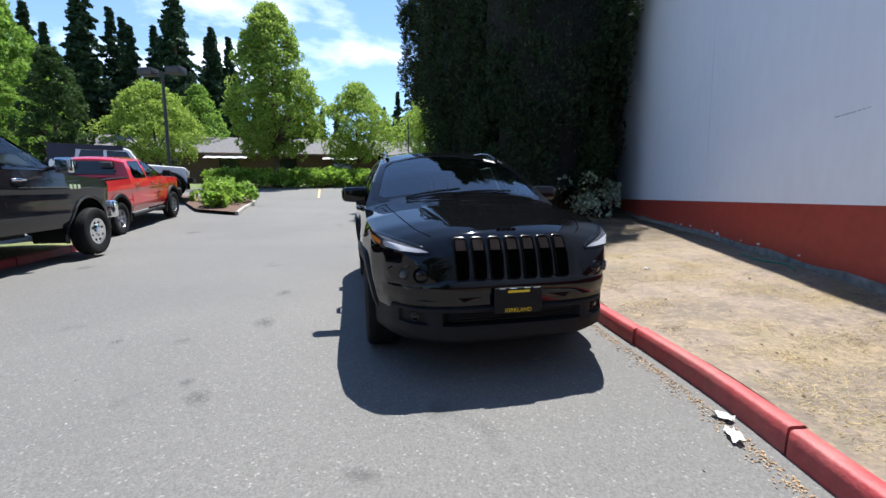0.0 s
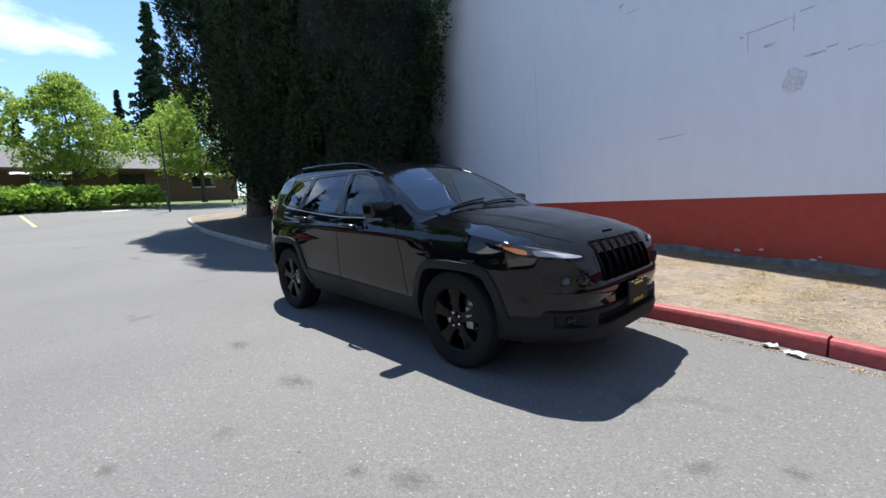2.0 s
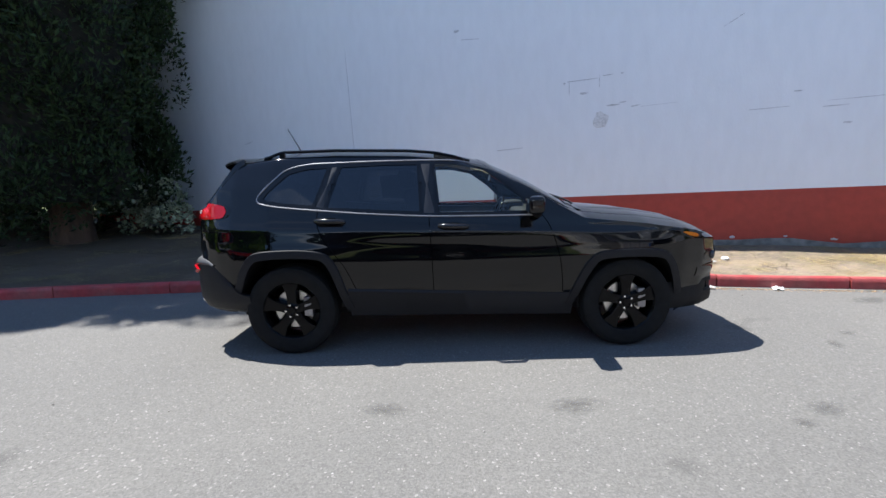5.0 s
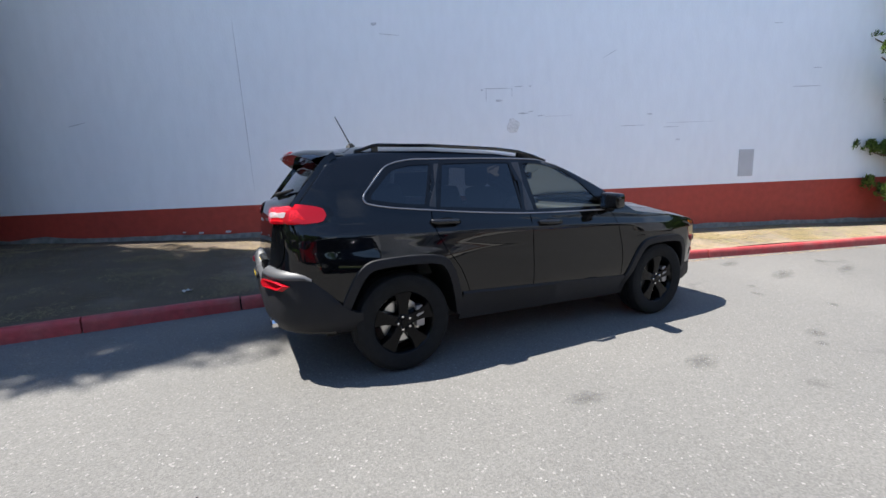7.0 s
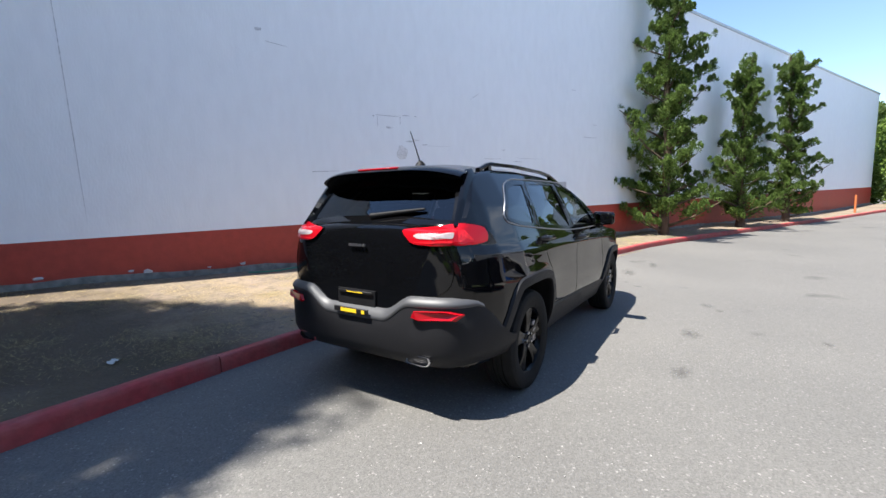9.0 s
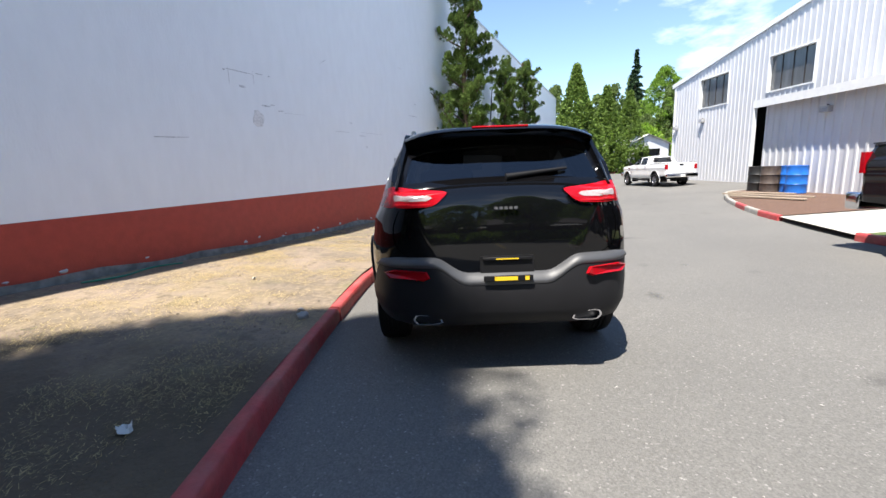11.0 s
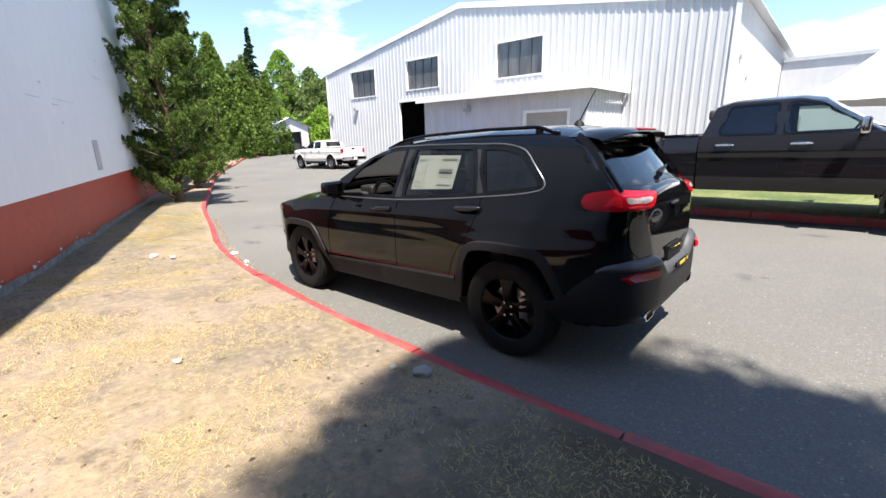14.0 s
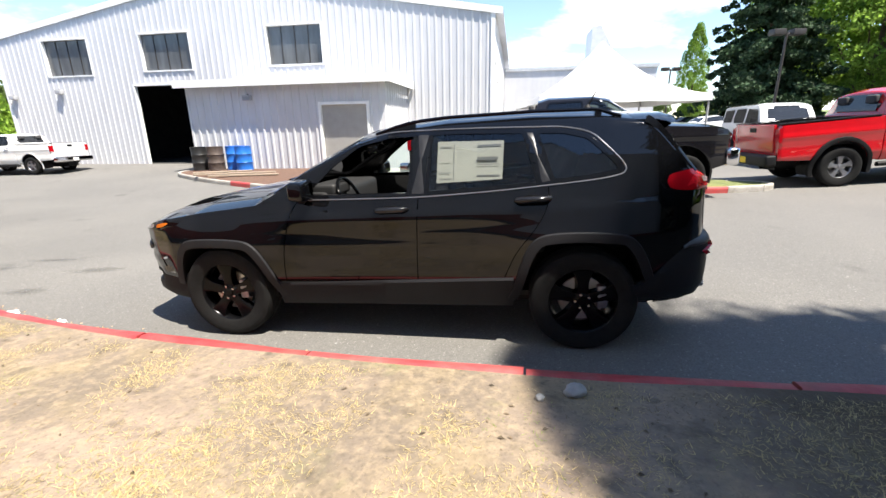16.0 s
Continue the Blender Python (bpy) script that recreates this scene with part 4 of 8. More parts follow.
        return mesh_of(name, v, f, mat, 55)


def skin_patch(sh, poly, out, mat, name, sides=(1, -1), kind="side", rings=3, front=True):
    """A thin curved piece lying on the shell, one mesh a side: side poly in (x, z); top poly in (x, y); end poly in (y, z)."""
    made = []
    for s in sides:
        n, c = len(poly), np.mean(poly, axis=0)
        pts = []
        for r in range(rings + 1):
            q = 1 - r / rings
            for p in poly:
                pts.append((c[0] + (p[0] - c[0]) * q, c[1] + (p[1] - c[1]) * q))
        v = [skin_point(sh, p, out, s, kind, front) for p in pts]
        f = [(r * n + i, r * n + (i + 1) % n, (r + 1) * n + (i + 1) % n, (r + 1) * n + i) for r in range(rings) for i in range(n)]
        made.append(facing(mesh_of(name, v, f, mat, 50), kind, s, front))
    return made


def facing(me, kind, s, front=True):
    """Turns a skin piece's faces outwards."""
    k = {"side": 1, "top": 2, "end": 0}[kind]
    total = sum(p.normal[k] * p.area for p in me.polygons) * (s if kind == "side" else 1 if kind == "top" or front else -1)
    if total < 0:
        me.flip_normals()
    return me


def skin_point(sh, p, out, s, kind, front=True):
    if kind == "side":
        return (p[0], s * (sh.half(p[0], p[1]) + out), p[1])
    if kind == "top":
        return (p[0], p[1], sh.roof(p[0], p[1]) + out)
    x = sh.end(abs(p[0]), p[1], front)
    return (x + (out if front else -out), s * p[0], p[1])


def skin_ring(sh, poly, inner, outer, lift, mat, name, sides=(1, -1), kind="side", front=True):
    """A raised frame that follows an outline on the shell."""
    made = []
    a, b = offset_poly(poly, -inner), offset_poly(poly, outer)
    for s in sides:
        n = len(poly)
        rows = [(a, -0.02), (a, lift), (b, lift), (offset_poly(b, 0.004), -0.01)]
        v = [skin_point(sh, p, o, s, kind, front) for ring, o in rows for p in ring]
        f = [(r * n + i, r * n + (i + 1) % n, (r + 1) * n + (i + 1) % n, (r + 1) * n + i) for r in range(3) for i in range(n)]
        made.append(mesh_of(name, v, f, mat, 40))
    return made


def skin_strip(sh, path, width, lift, mat, name, s, inward=0.0, z_only=False):
    """A moulding along an open path in (x, z) on the shell's side, growing outwards by width."""
    pts = [Vector(p) for p in path]
    v, n = [], len(pts)
    for i, p in enumerate(pts):
        e = (pts[min(i + 1, n - 1)] - pts[max(i - 1, 0)]).normalized()
        nrm = Vector((-e.y, e.x))
        for off, o in ((0.0, -inward), (0.0, lift * 0.9), (width * 0.25, lift), (width * 0.85, lift * 0.85), (width, -0.012)):
            q = p + nrm * off
            v.append((q.x, s * (sh.half(q.x, q.y) + o), q.y))
    f = [(i * 5 + j, (i + 1) * 5 + j, (i + 1) * 5 + j + 1, i * 5 + j + 1) for i in range(n - 1) for j in range(4)]
    f += [(0, 1, 2, 3, 4), tuple((n - 1) * 5 + j for j in (4, 3, 2, 1, 0))]
    return mesh_of(name, v, f, mat, 40)


def wheel_meshes(r, rim, width, spokes, rim_mat, style="split"):
    """Meshes of a wheel that faces +y: tyre, rim, spokes, hub cap, brake disc and nuts."""
    w = width / 2
    tyre = Build().lathe([(rim * 0.97, -w * 0.82), (rim * 1.04, -w * 0.92), (r * 0.9, -w), (r * 0.965, -w * 0.9), (r, -w * 0.62), (r, -w * 0.34), (r - 0.009, -w * 0.33), (r - 0.009, -w * 0.27),
                          (r, -w * 0.26), (r, -0.01), (r - 0.009, -0.008), (r - 0.009, 0.008), (r, 0.01), (r, w * 0.26), (r - 0.009, w * 0.27), (r - 0.009, w * 0.33), (r, w * 0.34), (r, w * 0.62),
                          (r * 0.965, w * 0.9), (r * 0.90, w), (r * 0.86, w * 1.01), (rim * 1.06, w * 0.95), (rim * 0.97, w * 0.84)], 48, "y").mesh("tyre", M_rubber, 40)
    barrel = Build().lathe([(rim * 0.93, -w * 0.8), (rim * 0.90, -w * 0.3), (rim * 0.88, w * 0.4), (rim * 0.93, w * 0.74), (rim * 0.985, w * 0.86), (rim * 1.0, w * 0.83), (rim * 0.985, w * 0.76)], 48, "y").mesh("rim", rim_mat, 40)
    b = Build()
    for k in range(spokes):
        a = 2 * math.pi * k / spokes + 0.3
        m = Matrix.Rotation(-a, 4, "Y")
        if style != "steel":
            q = []
            for rr, hw, yy, dip in ((0.16, 0.17, 0.66, 0.0), (0.36, 0.150, 0.72, 0.006), (0.60, 0.165, 0.78, 0.010), (0.80, 0.225, 0.80, 0.012), (0.95, 0.30, 0.78, 0.006)):
                for dz, dy in ((-hw - 0.05, -0.055), (-hw, -0.004), (-hw * 0.72, 0.0), (0.0, -dip), (hw * 0.72, 0.0), (hw, -0.004), (hw + 0.05, -0.055)):
                    q.append(m @ Vector((rr * rim, yy * w + dy, dz * rim)))
            b.add(q, [(i * 7 + j, i * 7 + j + 1, (i + 1) * 7 + j + 1, (i + 1) * 7 + j) for i in range(4) for j in range(6)])
    b.lathe([(0.0, w * 0.80), (rim * 0.11, w * 0.79), (rim * 0.125, w * 0.72), (rim * 0.24, w * 0.68), (rim * 0.30, w * 0.58), (rim * 0.30, w * 0.3)], 24, "y")
    face = b.mesh("spokes", rim_mat, 40)
    disc = Build().lathe([(0.0, w * 0.14), (rim * 0.66, w * 0.14), (rim * 0.68, w * 0.06), (0, w * 0.05)], 40, "y")
    disc = disc.mesh("brake_disc", M_steel, 40)
    count, rad = (5, rim * 0.21) if style == "split" else (8, rim * 0.34)
    ring = [(rad * math.cos(2 * math.pi * k / count), w * (0.70 if style == "split" else 0.9), rad * math.sin(2 * math.pi * k / count)) for k in range(count)]
    nut = Build().lathe([(0.0, 0.016), (0.009, 0.014), (0.011, 0.0)], 8, "y").mesh("nut", M_chrome, 40)
    return {"tyre": tyre, "rim": barrel, "spokes": face, "brake_disc": disc, "small": [("nut", nut, ring)]}


def steel_cap_meshes(r, rim, width):
    """A dual-axle truck's wheel: a bright pressed cap with round hand holes."""
    got = wheel_meshes(r, rim, width, 0, M_chrome, "steel")
    w = width / 2
    b = Build().lathe([(0.0, w * 1.12), (rim * 0.3, w * 1.1), (rim * 0.34, w * 0.9), (rim * 0.62, w * 0.72), (rim * 0.9, w * 0.86), (rim * 0.98, w * 0.86)], 32, "y")
    got["spokes"] = b.mesh("wheel_cap", M_chrome, 40)
    hole = Build().lathe([(0.0, 0.004), (rim * 0.095, 0.002), (rim * 0.10, -0.02)], 12, "y").mesh("hand_hole", M_black_plastic, 40)
    angles = [2 * math.pi * (k + 0.5) / 8 for k in range(8)]
    got["small"].append(("hand_hole", hole, [(rim * 0.7 * math.cos(a), w * 0.79, rim * 0.7 * math.sin(a)) for a in angles]))
    return got


def put_wheel(meshes, parent, x, y, r, label=""):
    m = pose(x, y, r, 0, 0, 0 if y > 0 else 180)
    w = part("wheel", meshes["tyre"], parent, label, m)
    for key in ("rim", "spokes", "brake_disc"):
        part(key if key != "spokes" else meshes["spokes"].name.split(".")[0], meshes[key], w)
    for name, me, spots in meshes["small"]:
        for spot in spots:
            part(name, me, w, m=Matrix.Translation(spot))
    return w


def arch_path(cx, r_in, height, spread, low, low2=None):
    """Squared wheel-arch outline in (x, z), from front foot over the top to the rear foot."""
    pts = [(cx + spread * 1.09, low), (cx + spread * 1.0, height * 0.58), (cx + spread * 0.80, height * 0.9), (cx + spread * 0.52, height), (cx - spread * 0.38, height * 1.005),
           (cx - spread * 0.70, height * 0.93), (cx - spread * 0.98, height * 0.62), (cx - spread * 1.10, low2 or low)]
    return [(p.x, p.y) for p in smooth_line([(a, c, 0) for a, c in pts], 5)]


def well(sh, path, s, deep=0.42):
    """Dark lining of a wheel arch."""
    v, n = [], len(path)
    for x, z in path:
        y = sh.half(x, z)
        v += [(x, s * (y - 0.005), z), (x, s * (y - deep), z)]
    f = [(2 * i, 2 * i + 1, 2 * i + 3, 2 * i + 2) for i in range(n - 1)]
    f.append(tuple(2 * i + 1 for i in range(n)))
    return mesh_of("wheel_well", v, f, M_black_plastic, 40)


def seat(parent, x, y, z, back=0.62, mat=None):
    mat = mat or M_seat
    st = part("seat", bevel_box("seat", 0.50, 0.50, 0.16, mat, 0.05, 3, (x, y, z)), parent)
    bk = bevel_box("seat_back", 0.14, 0.50, back, mat, 0.05, 3, (0, 0, back / 2), 0.86)
    part("seat_back", bk, st, m=pose(x - 0.25, y, z + 0.05, 0, -16, 0))
    part("headrest", bevel_box("headrest", 0.10, 0.27, 0.17, mat, 0.04, 3, (x - 0.46, y, z + back + 0.12)), st)
    return st


def text_mesh(word, size, mat, name):
    cu = bpy.data.curves.new(name, "FONT")
    cu.body, cu.size, cu.align_x, cu.align_y, cu.extrude = word, size, "CENTER", "CENTER", 0.0008
    ob = bpy.data.objects.new(name, cu)
    scene.collection.objects.link(ob)
    me = bpy.data.meshes.new_from_object(ob.evaluated_get(bpy.context.evaluated_depsgraph_get()))
    bpy.data.objects.remove(ob)
    me.materials.clear()
    me.materials.append(mat)
    return me


CAR = Matrix.LocRotScale((0, 0, 0), Euler((0.006, 0.0245, 0)), None)


def black_suv():
    car = thing("suv", "shiny black compact SUV with black wheels, parked beside a red kerb", "car", matrix=CAR)

    def relief(x, z):
        """Pressed shapes of the flanks: haunches over the wheels, scooped doors, a shoulder crease, a tucked-in foot."""
        door = step(-1.25, -0.55, x) * (1 - step(0.55, 1.15, x))
        ends = 1 - step(1.85, 2.1, abs(x))
        r = door * (0.004 * math.exp(-((z - 0.55) / 0.06) ** 2) - 0.011 * math.exp(-((z - 0.79) / 0.15) ** 2))
        for c, rise in ((1.35, 0.018), (-1.35, 0.026)):
            r += rise * math.exp(-((x - c) / 0.46) ** 2) * step(0.36, 0.66, z) * (1 - step(0.80, 1.02, z)) * ends
        crease = 0.975 - 0.032 * x
        r += 0.013 * ends * (max(0.0, 1 - (crease - z) / 0.10) if z < crease else max(0.0, 1 - (z - crease) / 0.055)) * step(1.7, 0.6, x)
        r -= 0.035 * step(0.50, 0.28, z)
        return r * (1 - step(1.06, 1.11, z))

    sh = Shell(
        top=[(2.262, 0.58), (2.245, 0.70), (2.215, 0.80), (2.165, 0.895), (2.11, 0.948), (2.02, 0.988), (1.86, 1.034), (1.5, 1.098), (1.12, 1.14), (1.0, 1.155), (0.62, 1.38), (0.25, 1.555), (0.0, 1.605), (-0.4, 1.645), (-1.0, 1.665),
             (-1.45, 1.655), (-1.74, 1.615), (-1.82, 1.535), (-2.035, 1.262), (-2.07, 1.245), (-2.13, 1.225), (-2.165, 1.18), (-2.178, 1.08), (-2.18, 0.95), (-2.19, 0.82), (-2.20, 0.7)],
        bottom=[(2.262, 0.515), (2.02, 0.515), (1.92, 0.30), (1.8, 0.24), (1.0, 0.27), (-1.0, 0.31), (-1.7, 0.33), (-2.1, 0.36), (-2.20, 0.46)],
        width=[(2.262, 0.36), (2.23, 0.54), (2.15, 0.68), (2.0, 0.785), (1.8, 0.86), (1.5, 0.90), (1.1, 0.91), (0.0, 0.905), (-1.0, 0.912), (-1.5, 0.908), (-1.8, 0.875), (-1.92, 0.842), (-2.02, 0.80), (-2.10, 0.735), (-2.16, 0.62), (-2.20, 0.40)],
        profile=[(0.2, 0.90), (0.36, 0.948), (0.5, 0.974), (0.66, 0.995), (0.76, 1.0), (0.86, 0.996), (0.94, 0.986), (1.01, 0.971), (1.07, 0.952), (1.12, 0.932), (1.35, 0.835), (1.52, 0.725), (1.60, 0.66), (1.7, 0.6)],
        drop=[(2.262, 0.05), (2.1, 0.09), (1.6, 0.10), (1.05, 0.10), (0.8, 0.11), (0.2, 0.095), (0.0, 0.072), (-0.4, 0.07), (-1.2, 0.072), (-1.7, 0.07), (-1.8, 0.065), (-2.0, 0.07), (-2.20, 0.04)], cell=0.02, rows=64, cols=18, relief=relief)
    w_front = soften([(0.64, 1.108), (0.42, 1.32), (0.22, 1.46), (0.0, 1.508), (-0.19, 1.515), (-0.155, 1.115)], 0.03)
    w_rear = soften([(-0.285, 1.122), (-0.305, 1.518), (-0.60, 1.518), (-0.94, 1.508), (-1.04, 1.172)], 0.025)
    w_qtr = soften([(-1.135, 1.187), (-1.025, 1.505), (-1.20, 1.500), (-1.36, 1.462), (-1.545, 1.285), (-1.55, 1.243), (-1.38, 1.212)], 0.035)
    shield = round_poly([(0.935, -0.785), (0.97, -0.38), (0.98, 0.0), (0.97, 0.38), (0.935, 0.785), (0.60, 0.73), (0.27, 0.65), (0.235, 0.3), (0.225, 0), (0.235, -0.3), (0.27, -0.65), (0.60, -0.73)], 1)
    r_glass = round_poly([(-1.835, -0.585), (-1.83, 0.0), (-1.835, 0.585), (-1.93, 0.635), (-2.03, 0.655), (-2.048, 0.50), (-2.052, 0.25), (-2.052, 0.0), (-2.052, -0.25), (-2.048, -0.50), (-2.03, -0.655), (-1.93, -0.635)], 1)
    fa, ra = arch_path(1.35, 0.4, 0.735, 0.40, 0.29, 0.33), arch_path(-1.35, 0.4, 0.79, 0.41, 0.35, 0.38)
    sides = [offset_poly(w, 0.008) for w in (w_front, w_rear, w_qtr)] + [offset_poly(w, 0.022) for w in (fa + [(0.88, 0.0), (1.80, 0.0)], ra + [(-1.82, 0.0), (-0.9, 0.0)])]

    def hole(x, y, z, top):
        if top:
            return inside(shield, x, y) or inside(r_glass, x, y)
        return any(inside(p, x, z) for p in sides)

    part("body", sh.mesh("body", M_black_paint, hole), car, "glossy black body")
    for poly, mat, nm, lab in ((w_front, M_glass_clear, "front_window", "clear door window"), (w_rear, M_glass_tint, "rear_window", "dark tinted door window"), (w_qtr, M_glass_tint, "quarter_window", "dark tinted quarter window")):
        for me, ring in zip(skin_patch(sh, poly, -0.003, mat, nm), skin_ring(sh, poly, 0.012, 0.014, 0.004, M_gloss_black, "window_frame")):
            if nm == "front_window" and me.vertices[0].co.y > 0:
                part("window_frame", ring, car, "frame of the lowered front window")
                continue
            if nm == "rear_window" and me.vertices[0].co.y > 0:
                me.materials[0] = M_glass_mid
            w = part(nm, me, car, lab)
            w.visible_shadow = nm == "quarter_window"
            part("window_frame", ring, w)
    w = part("windshield", skin_patch(sh, shield, -0.002, M_glass_shield, "windshield", (1,), "top", 5)[0], car, "clear windshield")
    w.visible_shadow = False
    part("windshield_frit", skin_ring(sh, shield, 0.03, 0.03, 0.004, M_gloss_black, "windshield_frit", (1,), "top")[0], w)
    w = part("rear_glass", skin_patch(sh, r_glass, -0.002, M_glass_tint, "rear_glass", (1,), "top", 4)[0], car, "dark tinted rear glass")
    part("rear_glass_frit", skin_ring(sh, r_glass, 0.03, 0.03, 0.003, M_gloss_black, "rear_glass_frit", (1,), "top")[0], w)
    belt = smooth_line([(0.66, 1.088, 0), (0.3, 1.09, 0), (-0.2, 1.097, 0), (-0.7, 1.127, 0), (-1.08, 1.16, 0), (-1.38, 1.19, 0), (-1.53, 1.215, 0), (-1.582, 1.238, 0), (-1.578, 1.288, 0), (-1.47, 1.405, 0), (-1.37, 1.488, 0), (-1.20, 1.528, 0), (-1.0, 1.535, 0),
                        (-0.6, 1.542, 0), (-0.2, 1.54, 0), (0.02, 1.53, 0), (0.24, 1.482, 0)], 5)
    # cladding
    for s in (1, -1):
        part("bright_trim", Build().tube([(p.x, s * (sh.half(p.x, p.y) + 0.002), p.y) for p in belt], 0.0055, 6).mesh("bright_trim", M_satin, 50), car, "thin satin window trim")
        for pil in ([(-0.180, 1.12), (-0.213, 1.51), (-0.282, 1.51), (-0.262, 1.122)], [(-1.062, 1.18), (-0.962, 1.50), (-1.0, 1.498), (-1.112, 1.19)]):
            part("pillar_trim", skin_patch(sh, pil, 0.0025, M_pillar, "pillar_trim", (s,))[0], car)
        for path in (fa, ra):
            part("arch_flare", skin_strip(sh, path, -0.070, 0.020, M_grey_clad, "arch_flare", s, 0.05), car, "dark grey plastic arch flare")
            part("wheel_well", well(sh, path, s), car)
        v, n = [], 30
        for i in range(n + 1):
            x = 0.92 - 1.80 * i / n
            lo, hi = sh.get(sh.bottom, x) - 0.02, 0.455 + 0.085 * i / n
            for z, o in ((lo, -0.05), (lo + 0.01, 0.012), (hi - 0.02, 0.014), (hi, 0.002)):
                v.append((x, s * (sh.half(x, max(z, 0.25)) + o), z))
        f = [(i * 4 + j, (i + 1) * 4 + j, (i + 1) * 4 + j + 1, i * 4 + j + 1) for i in range(n) for j in range(3)]
        part("side_sill", mesh_of("side_sill", v, f, M_grey_clad, 40), car, "dark grey sill cladding")
        # shut lines
        for line in ([(0.83, 0.47), (0.80, 0.75), (0.72, 1.0), (0.66, 1.09)], [(-0.20, 0.47), (-0.21, 0.8), (-0.225, 1.10)], [(-0.82, 0.54), (-0.90, 0.72), (-1.03, 0.90), (-1.10, 1.05), (-1.10, 1.17)]):
            pts = smooth_line([(a, c, 0) for a, c in line], 6)
            b = Build()
            for p in pts:
                b.v += [(p.x - 0.003, s * (sh.half(p.x, p.y) + 0.0012), p.y), (p.x + 0.003, s * (sh.half(p.x, p.y) + 0.0012), p.y)]
            b.f = [(2 * i, 2 * i + 1, 2 * i + 3, 2 * i + 2) for i in range(len(pts) - 1)]
            part("shut_line", b.mesh("shut_line", M_gap), car)
        for x, z in ((-0.03, 1.015), (-1.0, 1.075)):
            y = sh.half(x, z)
            h = part("door_handle", Build().tube([(x + 0.11, s * (y + 0.005), z - 0.006), (x + 0.08, s * (y + 0.035), z), (x - 0.08, s * (y + 0.037), z + 0.006), (x - 0.115, s * (y + 0.004), z + 0.006)],
                                                 [0.016, 0.021, 0.021, 0.016], 10).mesh("door_handle", M_handle, 50), car)
            part("handle_cup", mesh_of("handle_cup", [(x + 0.075 * math.cos(i * 0.4488), s * (y + 0.001), z + 0.03 * math.sin(i * 0.4488)) for i in range(14)], [tuple(range(14))], M_black_plastic), h)
        # door mirror
        mc = Vector((0.61, s * 0.955, 1.165))
        bm = bmesh.new()
        bmesh.ops.create_cube(bm, size=1.0)
        for vv in bm.verts:
            fore, out, up = vv.co.x > 0, vv.co.y * s > 0, vv.co.z > 0
            vv.co = Vector(((0.055 if fore else -0.07) - (0.02 if out else 0.0), s * ((0.122 if out else -0.105) - (0.02 if fore else 0.0)), (0.078 if up else -0.078) * (0.82 if out else 1.0) + (0.006 if out else 0.0))) + mc
        bmesh.ops.bevel(bm, geom=list(bm.edges), offset=0.034, segments=4, affect="EDGES", profile=0.55)
        mirror = part("door_mirror", from_bm("door_mirror", bm, M_black_paint, 60), car, "gloss black squared door mirror")
        part("mirror_stalk", Build().tube([(0.63, s * 0.82, 1.085), (0.63, s * 0.875, 1.098), mc + Vector((0, s * -0.03, -0.055))], [0.036, 0.034, 0.042]).mesh("mirror_stalk", M_black_plastic, 50), mirror)
        part("mirror_glass", bevel_box("mirror_glass", 0.006, 0.165, 0.105, M_mirror, 0.002, 1, tuple(mc + Vector((-0.074, s * 0.006, 0)))), mirror)
        # roof rail
        rail = []
        for i in range(41):
            x = 0.12 - 1.70 * i / 40
            y = 0.60 - 0.02 * step(-0.9, -1.6, x)
            up = 0.032 * step(0.12, -0.22, x) * step(-1.58, -1.40, x)
            rail.append(Vector((x, s * y, sh.roof(x, y) + 0.006 + up)))
        b = Build()
        for p in rail:
            b.v += [(p.x, p.y + u, p.z + w) for u, w in ((-0.017, -0.008), (-0.019, 0.006), (-0.010, 0.016), (0.010, 0.016), (0.019, 0.006), (0.017, -0.008))]
        b.f = [(i * 6 + j, i * 6 + (j + 1) % 6, (i + 1) * 6 + (j + 1) % 6, (i + 1) * 6 + j) for i in range(40) for j in range(6)] + [(0, 1, 2, 3, 4, 5), tuple(240 + j for j in (5, 4, 3, 2, 1, 0))]
        rr = part("roof_rail", b.mesh("roof_rail", M_gloss_black, 40), car, "low gloss black roof rail")
        for x0, x1 in ((0.10, -0.16), (-1.40, -1.44), (-1.52, -1.57)):
            foot = [p for p in rail if x1 - 0.02 <= p.x <= x0 + 0.02]
            b = Build()
            for p in foot:
                zz = sh.roof(p.x, abs(p.y)) - 0.01
                b.v += [(p.x, p.y - 0.018, zz), (p.x, p.y + 0.018, zz), (p.x, p.y - 0.016, p.z), (p.x, p.y + 0.016, p.z)]
            b.f = [q for i in range(len(foot) - 1) for q in ((4 * i, 4 * i + 4, 4 * i + 6, 4 * i + 2), (4 * i + 1, 4 * i + 3, 4 * i + 7, 4 * i + 5))]
            k = 4 * (len(foot) - 1)
            b.f += [(0, 2, 3, 1), (k, k + 1, k + 3, k + 2)]
            part("rail_foot", b.mesh("rail_foot", M_gloss_black), rr)
        # slim headlamp
        hl = round_poly([(0.862, 0.945), (0.860, 0.905), (0.835, 0.875), (0.77, 0.858), (0.68, 0.846), (0.59, 0.838), (0.51, 0.836), (0.56, 0.866), (0.63, 0.888), (0.71, 0.910), (0.79, 0.932), (0.835, 0.944)], 1)
        one = part("headlamp", skin_patch(sh, hl, 0.006, M_lamp_bowl, "headlamp", (s,), "end", 5)[0], car, "slim smoked headlamp with a bright light strip")
        strip = soften([(0.795, 0.902), (0.79, 0.868), (0.70, 0.853), (0.60, 0.843), (0.53, 0.842), (0.57, 0.858), (0.66, 0.876), (0.73, 0.893)], 0.012)
        part("light_strip", skin_patch(sh, strip, 0.010, M_clear_lens, "light_strip", (s,), "end", 4)[0], one, "clear light strip")
